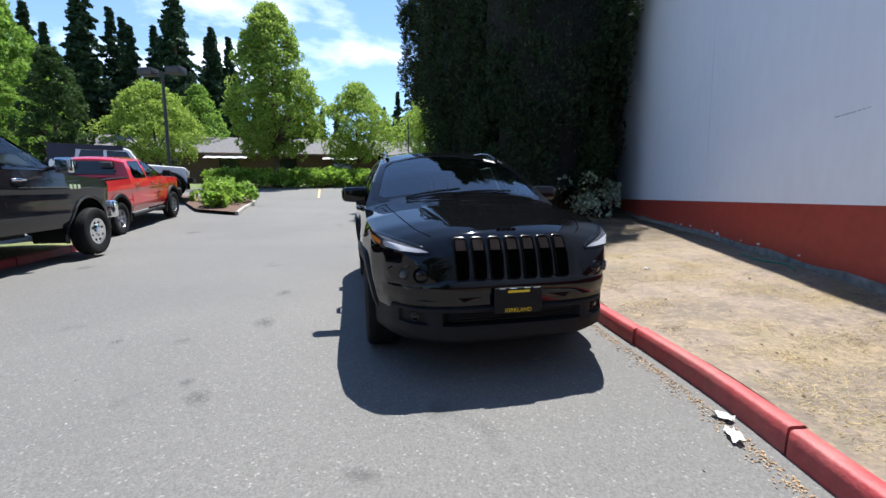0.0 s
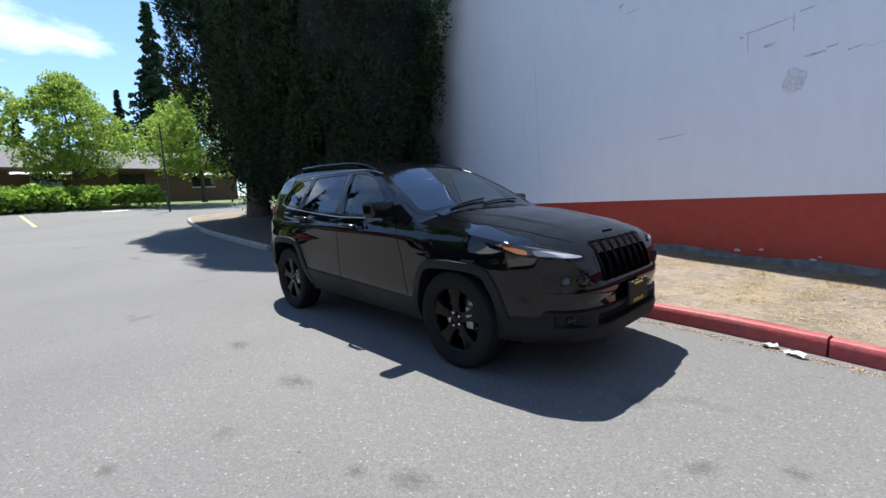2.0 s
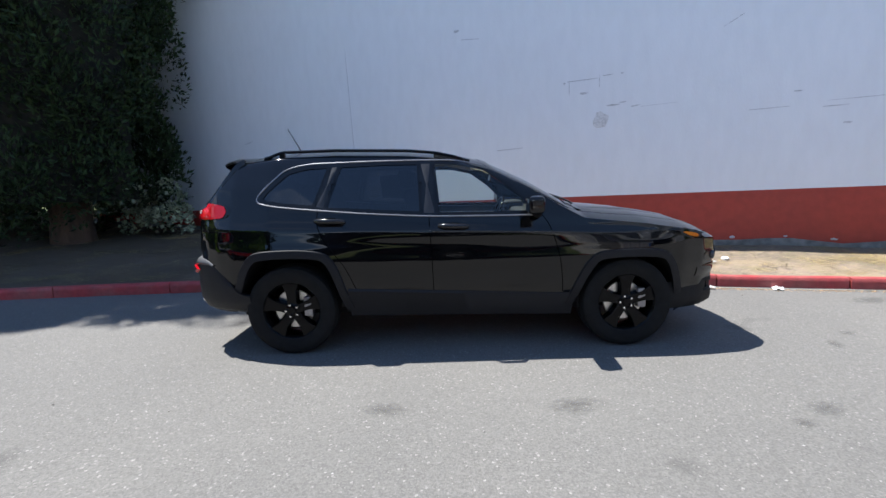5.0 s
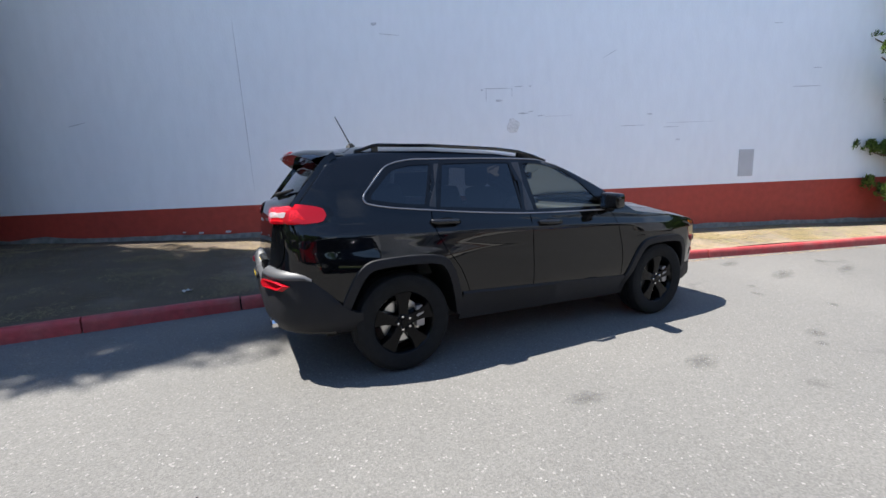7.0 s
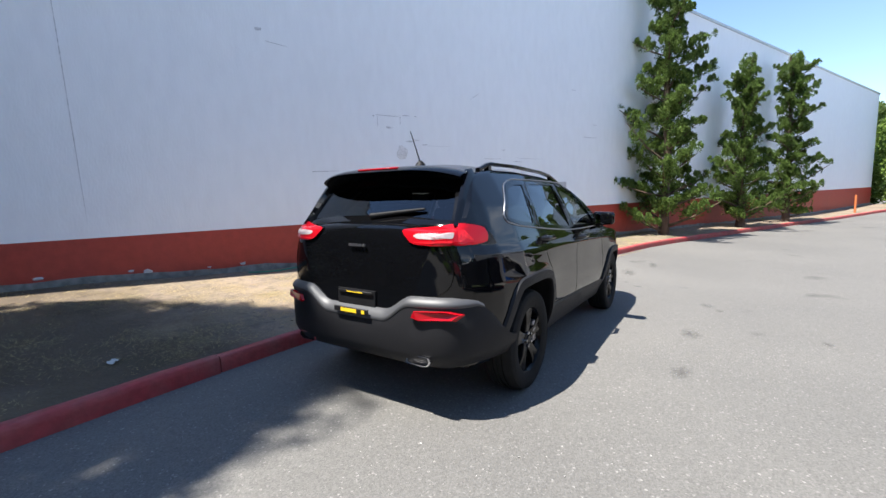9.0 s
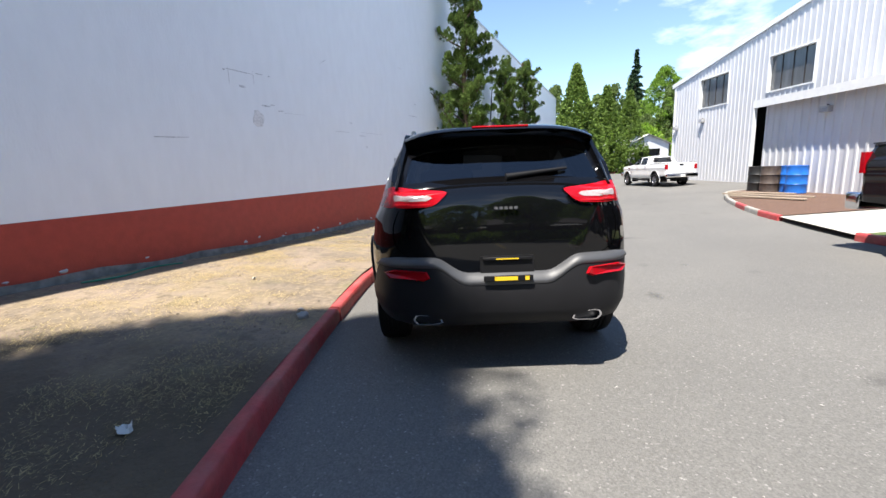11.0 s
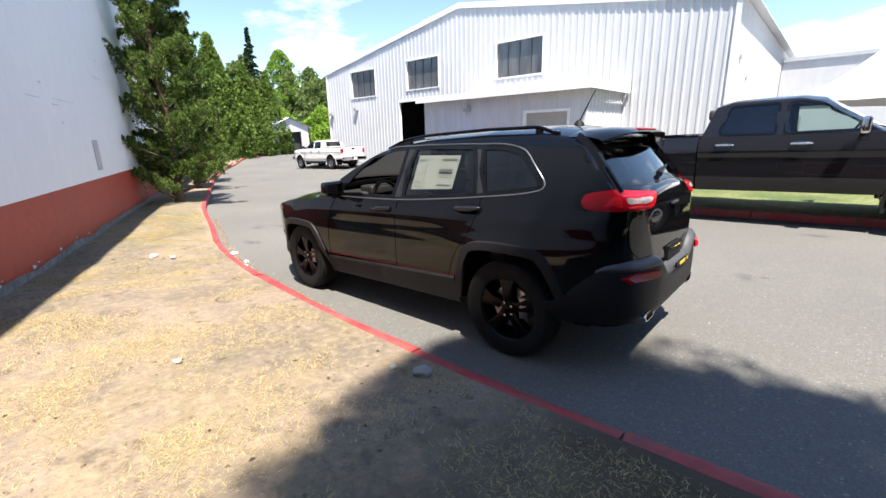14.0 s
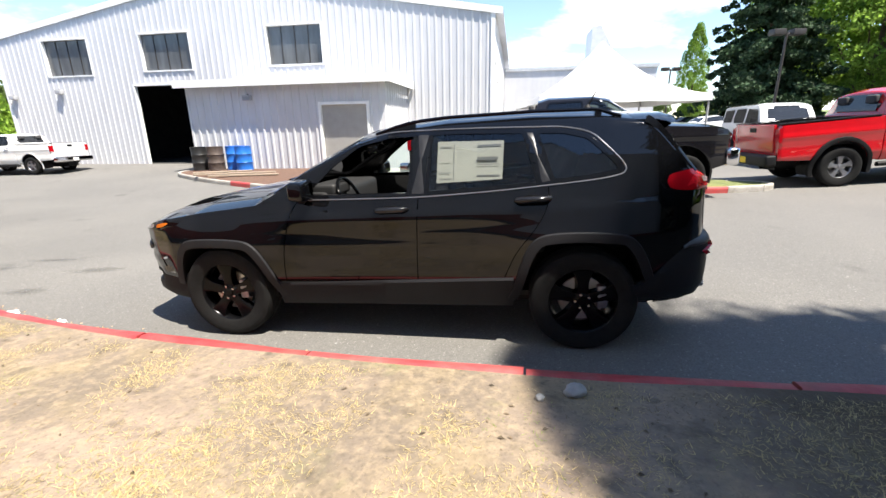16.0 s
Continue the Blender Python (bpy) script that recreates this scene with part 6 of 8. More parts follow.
def pickup(label, paint, wb, bed, roof, m, wheels, dual=False, chrome=True, flares=False, rear_text=False):
    """A crew-cab pickup facing +x with its rear axle at x = 0 and its wheels on z = 0."""
    car = thing("pickup_truck", label, "truck", matrix=m)
    bx0, bx1 = bed
    nose, cw = wb + 0.86, wb - 0.55
    half_w = 0.99

    def relief(x, z):
        """A soft shoulder, a scooped flank and a tucked-in foot."""
        return 0.016 * max(0.0, 1 - abs(z - 1.14) / 0.09) - 0.012 * math.exp(-((z - 0.92) / 0.12) ** 2) - 0.03 * step(0.72, 0.5, z)

    cab = Shell(
        top=[(nose, 0.9), (nose - 0.02, 1.18), (nose - 0.12, 1.30), (nose - 0.4, 1.36), (cw, 1.44), (cw - 0.10, 1.47), (cw - 0.78, roof - 0.05), (cw - 1.05, roof), (bx1 + 0.42, roof), (bx1 + 0.20, roof - 0.06), (bx1 + 0.06, 1.48), (bx1 + 0.02, 1.42)],
        bottom=[(nose, 0.62), (nose - 0.3, 0.52), (bx1, 0.50)],
        width=[(nose, 0.78), (nose - 0.08, 0.88), (nose - 0.35, 0.965), (cw, half_w), (bx1 + 0.02, half_w)],
        profile=[(0.4, 0.94), (0.6, 0.985), (0.9, 1.0), (1.25, 0.985), (1.40, 0.95), (1.65, 0.86), (1.9, 0.74), (2.0, 0.70)],
        drop=[(nose, 0.06), (cw, 0.09), (cw - 0.6, 0.12), (cw - 1.1, 0.08), (bx1 + 0.02, 0.08)], cell=0.028, rows=38, cols=10, relief=relief)
    bedsh = Shell(
        top=[(bx0, 1.36), (bx0 + 0.05, 1.42), (bx1, 1.42)], bottom=[(bx0, 0.66), (bx1, 0.52)],
        width=[(bx0, half_w - 0.03), (bx0 + 0.06, half_w), (0 - 0.62, half_w), (0 - 0.40, half_w + (0.2 if dual else 0.0)), (0.40, half_w + (0.2 if dual else 0.0)), (0.62, half_w), (bx1, half_w)] if dual else [(bx0, half_w - 0.02), (bx0 + 0.06, half_w), (bx1, half_w)],
        profile=[(0.4, 0.95), (0.7, 0.99), (1.0, 1.0), (1.2, 0.995 if not dual else 0.97), (1.42, 0.98 if not dual else 0.87)],
        drop=[(bx0, 0.03), (bx1, 0.03)], crown=10, cell=0.04, rows=30, cols=10, relief=relief)
    mid = bx1 + (cw - bx1) * 0.47
    wf = soften([(cw - 0.12, 1.42), (cw - 0.40, 1.62), (cw - 0.75, roof - 0.16), (mid + 0.30, roof - 0.13), (mid + 0.06, roof - 0.13), (mid + 0.06, 1.40)], 0.05)
    wr = soften([(mid - 0.06, 1.40), (mid - 0.06, roof - 0.13), (bx1 + 0.42, roof - 0.14), (bx1 + 0.30, 1.46), (bx1 + 0.34, 1.41)], 0.05)
    shield = round_poly([(cw - 0.06, -0.70), (cw - 0.04, 0.0), (cw - 0.06, 0.70), (cw - 0.72, 0.66), (cw - 0.76, 0.0), (cw - 0.72, -0.66)], 1)
    arch = lambda c: [(c + 0.52 * math.cos(a), 0.40 + 0.57 * math.sin(a)) for a in [(-0.25 + (math.pi + 0.5) * i / 16) for i in range(17)]]
    fa, ra = arch(wb), arch(0.0)
    part("cab", cab.mesh("cab", paint, lambda x, y, z, top: inside(shield, x, y) if top else (inside(wf, x, z) or inside(wr, x, z) or inside(fa + [(wb - 0.5, 0), (wb + 0.5, 0)], x, z))), car, "cab and bonnet")
    part("bed", bedsh.mesh("bed", paint, lambda x, y, z, top: (top and abs(y) < half_w * 0.85) or (not top and inside(ra + [(-0.5, 0), (0.5, 0)], x, z))), car, "open load bed")
    b = Build()
    iw = half_w * 0.85
    b.box(bx0 + 0.06, -iw, 0.88, bx1 - 0.03, iw, 0.92).box(bx0 + 0.05, -iw, 0.9, bx0 + 0.08, iw, 1.40).box(bx1 - 0.05, -iw, 0.9, bx1 - 0.02, iw, 1.41)
    b.box(bx0 + 0.06, -iw - 0.01, 0.9, bx1 - 0.03, -iw, 1.41).box(bx0 + 0.06, iw, 0.9, bx1 - 0.03, iw + 0.01, 1.41)
    part("bed_liner", b.mesh("bed_liner", M_black_plastic), car, "black bed liner")
    for s in (1, -1):
        part("bed_rail_cap", Build().box(bx0 + 0.03, min(s * (iw - 0.01), s * (half_w * (0.98 if not dual else 0.9))), 1.418, bx1 - 0.02, max(s * (iw - 0.01), s * (half_w * (0.98 if not dual else 0.9))), 1.436).mesh("bed_rail_cap", M_black_plastic), car)
        for nm, poly, mat in (("front_window", wf, M_glass_clear), ("rear_window", wr, M_glass_tint)):
            w = part(nm, skin_patch(cab, poly, -0.003, mat, nm, (s,))[0], car)
            part("window_frame", skin_ring(cab, poly, 0.012, 0.022, 0.005, M_gloss_black, "window_frame", (s,))[0], w)
        for path, sh in ((fa, cab), (ra, bedsh)):
            part("arch_flare", skin_strip(sh, path, -0.09 if flares else -0.05, 0.05 if flares else 0.02, M_black_plastic if flares else paint, "arch_flare", s, 0.05), car)
            part("wheel_well", well(sh, path, s, 0.5), car)
        for x in (mid + 0.02, mid - (mid - bx1) * 0.97):
            b = Build()
            pts = [(x, 0.56), (x, 0.9), (x, 1.36)]
            for px, pz in pts:
                y = cab.half(px, pz) + 0.0015
                b.v += [(px - 0.005, s * y, pz), (px + 0.005, s * y, pz)]
            b.f = [(0, 1, 3, 2), (2, 3, 5, 4)]
            part("shut_line", b.mesh("shut_line", M_black_plastic), car)
        for x in (mid + 0.18, bx1 + 0.30):
            y = cab.half(x, 1.24)
            part("door_handle", Build().tube([(x - 0.02, s * (y + 0.01), 1.24), (x + 0.02, s * (y + 0.04), 1.245), (x + 0.19, s * (y + 0.04), 1.245), (x + 0.22, s * (y + 0.005), 1.24)], 0.02, 8).mesh("door_handle", M_chrome if chrome else paint, 50), car)
        mir = part("door_mirror", bevel_box("door_mirror", 0.11, 0.22, 0.19 if not dual else 0.23, M_chrome if dual else M_black_plastic, 0.04, 3, (cw - 0.30, s * 1.16, 1.47)), car)
        part("mirror_arm", Build().tube([(cw - 0.28, s * 0.93, 1.42), (cw - 0.28, s * 1.1, 1.44)], 0.03, 8).mesh("mirror_arm", M_black_plastic), mir)
        hl = [(0.55, 1.00), (0.56, 1.20), (0.80, 1.20), (0.86, 1.10), (0.80, 1.0)]
        part("headlamp", skin_patch(cab, hl, 0.012, M_clear_lens, "headlamp", (s,), "end")[0], car, "clear headlamp")
        tl = Build()
        y0, y1 = s * (half_w - 0.17), s * (half_w + 0.005)
        tl.box(bx0 - 0.02, min(y0, y1), 1.04, bx0 + 0.045, max(y0, y1), 1.32)
        part("tail_lamp", tl.mesh("tail_lamp", M_red_lens), car, "red tail lamp")
        if not dual:
            part("step_bar", Build().tube([(0.7 if not dual else 0.8, s * 0.93, 0.42), (wb - 0.75, s * 0.93, 0.42)], 0.05, 8).mesh("step_bar", M_black_plastic, 50), car)
        if not dual or True:
            bars = Build()
            for k in range(3):
                bars.box(cw + 0.05 + 0.10 * k, s * (cab.half(cw + 0.1, 1.15) + 0.0) - 0.004, 1.12, cw + 0.12 + 0.10 * k, s * (cab.half(cw + 0.1, 1.15)) + 0.010, 1.19)
            if chrome:
                part("fender_badge", bars.mesh("fender_badge", M_chrome), car, "bright bar badge")
    w = part("windshield", skin_patch(cab, shield, -0.002, M_glass_clear, "windshield", (1,), "top", 4)[0], car)
    part("windshield_frit", skin_ring(cab, shield, 0.04, 0.04, 0.005, M_gloss_black, "windshield_frit", (1,), "top")[0], w)
    part("back_window", mesh_of("back_window", [(bx1 + 0.045, -0.6, 1.50), (bx1 + 0.045, 0.6, 1.50), (bx1 + 0.16, 0.55, roof - 0.12), (bx1 + 0.16, -0.55, roof - 0.12)], [(0, 1, 2, 3)], M_window_dark), car, "dark back window")
    tg = part("tailgate", bevel_box("tailgate", 0.06, 1.62, 0.60, paint, 0.015, 2, (bx0 - 0.01, 0, 1.12)), car, "tailgate")
    part("gate_handle", bevel_box("gate_handle", 0.02, 0.26, 0.10, M_black_plastic, 0.01, 1, (bx0 - 0.045, 0, 1.30)), tg)
    rb = part("rear_bumper", bevel_box("rear_bumper", 0.22, 1.94, 0.24, M_chrome if chrome else M_black_plastic, 0.05, 3, (bx0 - 0.12, 0, 0.66)), car, "chrome rear bumper" if chrome else "black rear bumper")
    part("plate_bar", Build().box(bx0 - 0.236, -0.15, 0.58, bx0 - 0.231, 0.15, 0.72).mesh("plate_bar", M_yellow if rear_text else M_white_print), rb, "plate drawn as a plain bar")
    part("front_bumper", bevel_box("front_bumper", 0.24, 1.86, 0.32, M_chrome if chrome else M_black_plastic, 0.07, 3, (nose + 0.02, 0, 0.74)), car, "chrome front bumper" if chrome else "black front bumper")
    g = part("grille", bevel_box("grille", 0.06, 1.05, 0.36, M_chrome if chrome else M_gloss_black, 0.03, 2, (nose + 0.0, 0, 1.06)), car)
    for y in (-0.27, 0.27):
        for z in (0.98, 1.14):
            part("grille_opening", bevel_box("grille_opening", 0.03, 0.44, 0.12, M_black_plastic, 0.01, 1, (nose + 0.022, y, z)), g)
    part("frame", Build().box(bx0 + 0.1, -0.5, 0.46, nose - 0.3, 0.5, 0.72).mesh("frame", M_black_plastic), car)
    part("cabin_floor", Build().box(bx1 + 0.1, -0.85, 0.6, cw, 0.85, 0.66).mesh("cabin_floor", M_dash), car)
    part("dashboard", bevel_box("dashboard", 0.4, 1.7, 0.3, M_dash, 0.06, 2, (cw - 0.05, 0, 1.26)), car)
    part("steering_wheel", Build().lathe([(0.19 + 0.016 * math.cos(i * math.pi / 4), 0.016 * math.sin(i * math.pi / 4)) for i in range(9)], 24, "z", Matrix.Translation((cw - 0.42, 0.42, 1.38)) @ Matrix.Rotation(radians(-62), 4, "Y")).mesh("steering_wheel", M_gloss_black, 50), car)
    for y in (0.42, -0.42):
        seat(car, mid + 0.30, y, 0.98, 0.66)
        seat(car, bx1 + 0.55, y, 1.0, 0.62)
    rr, meshes_f, meshes_r = wheels
    for y in (1, -1):
        put_wheel(meshes_f, car, wb, y * (0.86 if not dual else 0.95), rr)
        put_wheel(meshes_r, car, 0.0, y * (0.86 if not dual else 1.0), rr)
        if dual:
            put_wheel(meshes_f, car, 0.0, y * 0.72, rr)
    return car


def ground_pose(x, y, heading, lift=0.0, length=3.6):
    """A pose on the land, tilted with it: heading in degrees from +x, origin at the rear axle."""
    a = radians(heading)
    d = Vector((math.cos(a), math.sin(a), 0))
    z0, z1 = land(x, y), land(x + d.x * length, y + d.y * length)
    return pose(x, y, z0 + lift, 0, math.degrees(-math.atan2(z1 - z0, length)), heading)


W_CAP = steel_cap_meshes(0.40, 0.225, 0.24)
W_CAP_R = steel_cap_meshes(0.40, 0.225, 0.24)
W_DARK = wheel_meshes(0.42, 0.235, 0.27, 5, M_satin, "broad")
W_SILVER = wheel_meshes(0.40, 0.245, 0.26, 5, M_satin, "broad")
pickup("dark grey dual-axle crew-cab pickup truck parked half on the grass", M_grey_paint, 4.04, (-1.26, 1.15), 1.98, ground_pose(0.09, -6.72, 179, 0.05, 4.28) @ Matrix.Scale(1.06, 4), (0.40, W_CAP, W_CAP_R), dual=True)
pickup("bright red pickup truck with black flares and black bumpers", M_red_paint, 3.57, (-1.22, 0.72), 1.96, ground_pose(-7.72, -7.75, 181, 0.0, 3.57), (0.42, W_DARK, W_DARK), chrome=False, flares=True, rear_text=True)
pickup("white pickup truck parked in front of the workshop", M_white_paint, 3.57, (-1.22, 0.72), 1.93, ground_pose(19.4, -12.45, 3, 0.0, 3.57) @ Matrix.Scale(0.88, 4), (0.40, W_SILVER, W_SILVER))


def offroader(label, m, top_mat):
    """A boxy four-door off-road car facing +x, rear axle at x = 0."""
    car = thing("off_road_car", label, "car", matrix=m)
    wb, nose, tail = 2.95, 3.55, -0.62
    sh = Shell(top=[(nose, 0.75), (nose - 0.02, 1.12), (nose - 0.1, 1.18), (2.1, 1.26), (2.05, 1.27), (1.72, 1.78), (1.55, 1.84), (tail + 0.1, 1.82), (tail + 0.02, 1.74), (tail, 1.2)],
               bottom=[(nose, 0.55), (tail, 0.55)], width=[(nose, 0.62), (2.2, 0.74), (2.05, 0.80), (tail + 0.05, 0.80), (tail, 0.78)],
               profile=[(0.4, 0.98), (0.6, 1.0), (1.2, 0.99), (1.84, 0.88)], drop=[(nose, 0.05), (2.0, 0.06), (tail, 0.06)], crown=5, cell=0.05, rows=26, cols=8, ease=0.02)
    wins = [soften(p, 0.04) for p in ([(1.88, 1.24), (1.66, 1.66), (1.06, 1.69), (1.06, 1.24)], [(0.96, 1.24), (0.96, 1.69), (0.30, 1.69), (0.22, 1.40), (0.30, 1.24)], [(0.10, 1.26), (0.16, 1.69), (-0.50, 1.67), (-0.50, 1.26)])]
    shield = round_poly([(2.02, -0.62), (2.02, 0.62), (1.76, 0.58), (1.76, -0.58)], 1)
    archs = [[(c + 0.50 * math.cos(a), 0.42 + 0.46 * math.sin(a)) for a in [(-0.2 + (math.pi + 0.4) * i / 14) for i in range(15)]] for c in (0, wb)]
    part("body", sh.mesh("body", M_white_paint, lambda x, y, z, top: inside(shield, x, y) if top else any(inside(p, x, z) for p in archs)), car, "white painted body")
    for s in (1, -1):
        for p in wins:
            part("window", skin_patch(sh, p, 0.004, M_window_dark, "window", (s,))[0], car, "dark window")
        for c, p in zip((0, wb), archs):
            part("arch_flare", skin_strip(sh, p, -0.10, 0.14, M_black_plastic, "arch_flare", s, 0.05), car)
            part("wheel_well", well(sh, p, s, 0.4), car)
        part("headlamp", Build().lathe([(0, 0.03), (0.07, 0.025), (0.09, 0)], 16, "x", Matrix.Translation((nose, s * 0.48, 0.98))).mesh("headlamp", M_clear_lens, 50), car)
        part("door_mirror", bevel_box("door_mirror", 0.1, 0.18, 0.17, M_black_plastic, 0.03, 2, (1.9, s * 0.95, 1.30)), car)
    part("windshield", skin_patch(sh, shield, -0.002, M_window_dark, "windshield", (1,), "top", 3)[0], car, "dark windshield")
    if top_mat is not M_white_paint:
        part("soft_top", Build().box(tail - 0.02, -0.775, 1.22, 0.12, 0.775, 1.70).box(tail - 0.02, -0.74, 1.70, 1.55, 0.74, 1.875).mesh("soft_top", top_mat, 30), car, "navy soft top")
    part("front_bumper", bevel_box("front_bumper", 0.2, 1.5, 0.2, M_black_plastic, 0.03, 2, (nose + 0.12, 0, 0.66)), car, "black front bumper")
    part("rear_bumper", bevel_box("rear_bumper", 0.15, 1.5, 0.2, M_black_plastic, 0.03, 2, (tail - 0.05, 0, 0.66)), car, "black rear bumper")
    part("spare_wheel", Build().lathe([(0, 0.12), (0.25, 0.12), (0.38, 0.10), (0.40, 0), (0.38, -0.1), (0, -0.1)], 24, "x", Matrix.Translation((tail - 0.14, 0, 1.05))).mesh("spare_wheel", M_rubber, 40), car)
    part("underbody", Build().box(tail + 0.1, -0.55, 0.42, nose - 0.1, 0.55, 0.6).mesh("underbody", M_black_plastic), car)
    for x in (0, wb):
        for y in (0.72, -0.72):
            put_wheel(W_DARK, car, x, y, 0.42)
    return car


offroader("white off-road car with navy soft top behind the planting bed", ground_pose(-14.0, -11.0, 104, 0.15, 2.95), M_navy)
offroader("white boxy off-road car with a white hardtop in the lot", ground_pose(-9.15, -13.6, 90, 0.0, 2.95), M_white_paint)


def sedan(label, paint, x, y, heading):
    """A far parked saloon car."""
    car = thing("parked_car", label, "car", matrix=ground_pose(x, y, heading, 0.0, 2.7), group="far parked cars")
    sh = Shell(top=[(3.6, 0.6), (3.55, 0.72), (2.6, 0.92), (2.3, 0.98), (1.6, 1.40), (0.6, 1.43), (-0.3, 1.05), (-0.85, 1.0), (-0.95, 0.6)], bottom=[(3.6, 0.25), (-0.95, 0.3)],
               width=[(3.6, 0.55), (3.3, 0.8), (2.5, 0.89), (-0.4, 0.89), (-0.95, 0.7)], profile=[(0.2, 0.95), (0.6, 1.0), (0.95, 0.95), (1.4, 0.68)], drop=[(3.6, 0.06), (-0.95, 0.06)], cell=0.12, rows=12, cols=6)
    part("body", sh.mesh("body", paint, lambda x, y, z, t: False), car)
    for s in (1, -1):
        part("window", skin_patch(sh, [(2.1, 1.0), (1.5, 1.33), (0.6, 1.36), (0.0, 1.12), (0.0, 1.0)], 0.01, M_window_dark, "window", (s,))[0], car)
        for c in (0, 2.7):
            part("wheel", Build().lathe([(0, 0.1), (0.2, 0.1), (0.3, 0.1), (0.32, 0.05), (0.32, -0.1), (0, -0.1)], 20, "y", Matrix.Translation((c, s * 0.82, 0.32))).mesh("wheel", M_rubber, 40), car)
    part("windshield", skin_patch(sh, [(2.25, -0.6), (2.25, 0.6), (1.65, 0.52), (1.65, -0.52)], 0.008, M_window_dark, "windshield", (1,), "top")[0], car)
    return car


sedan("white saloon car parked beyond the hedge", M_white_paint, -38.5, -3.6, 95)
sedan("red saloon car parked across the road", M_red_paint, -16.5, -48, 20)
sedan("white saloon car parked across the road", M_white_paint, -16.2, -33, 15)
sedan("dark saloon car parked across the road", M_grey_paint, -14.5, -38, 200)
sedan("dark saloon car parked in front of the far garage", M_grey_paint, 40.5, -26, 190)


# ---- trees and plants ----
def leaf_mesh(name, points, outward, size, mat, seed, droop=0.0, narrow=0.45, spread=0.8):
    """Many small bent leaf sprays, two triangles each, roughly facing outward."""
    rng = np.random.default_rng(seed)
    n = len(points)
    d = outward + rng.normal(0, spread, (n, 3))
    d[:, 2] -= droop
    d /= np.linalg.norm(d, axis=1, keepdims=True) + 1e-9
    side = np.cross(d, rng.normal(0, 1, (n, 3)))
    side /= np.linalg.norm(side, axis=1, keepdims=True) + 1e-9
    up = np.cross(d, side)
    s = size * rng.uniform(0.6, 1.35, (n, 1))
    a, c = points - d * s * 0.35, points + d * s * 0.65
    m = points + d * s * 0.1
    b, e = m + side * s * narrow - up * s * 0.10, m - side * s * narrow - up * s * 0.10
    v = np.stack([a, b, c, e], 1).reshape(-1, 3)
    k = np.arange(n)[:, None] * 4
    f = np.concatenate([k + [0, 1, 2], k + [0, 2, 3]], 1).reshape(-1, 3)
    return mesh_of(name, v.tolist(), f.tolist(), mat)


def lobes_to_leaves(lobes, per, seed):
    """Points on the outer sides of ellipsoid lobes: rows of centre, radii, axis point (the crown's heart)."""
    rng = np.random.default_rng(seed)
    pts, out = [], []
    for c, r, heart in lobes:
        q = rng.normal(0, 1, (per, 3))
        q /= np.linalg.norm(q, axis=1, keepdims=True)
        away = np.array(c) - np.array(heart)
        away /= np.linalg.norm(away) + 1e-9
        flip = (q @ away) < -0.35
        q[flip] *= -1
        rad = rng.uniform(0.72, 1.08, (per, 1))
        pts.append(np.array(c) + q * np.array(r) * rad)
        out.append(q)
    return np.concatenate(pts), np.concatenate(out)


def trunk_mesh(name, height, r0, r1, seed, limbs=(), lean=0.15, base=-0.3):
    rng = random.Random(seed)
    b = Build()
    path = [(lean * rng.uniform(-1, 1) * (i / 6), lean * rng.uniform(-1, 1) * (i / 6), base + (height - base) * i / 6) for i in range(7)]
    b.tube(path, [r0 * 1.25] + [r0 + (r1 - r0) * i / 6 for i in range(1, 7)], 10)
    for z, ang, ln, rise, r in limbs:
        q = Vector((0, 0, z))
        d = Vector((math.cos(ang), math.sin(ang), 0))
        b.tube([q, q + d * ln * 0.5 + Vector((0, 0, rise * 0.4)), q + d * ln + Vector((0, 0, rise))], [r, r * 0.65, r * 0.25], 6)
    return b.mesh(name, M_bark, 60)


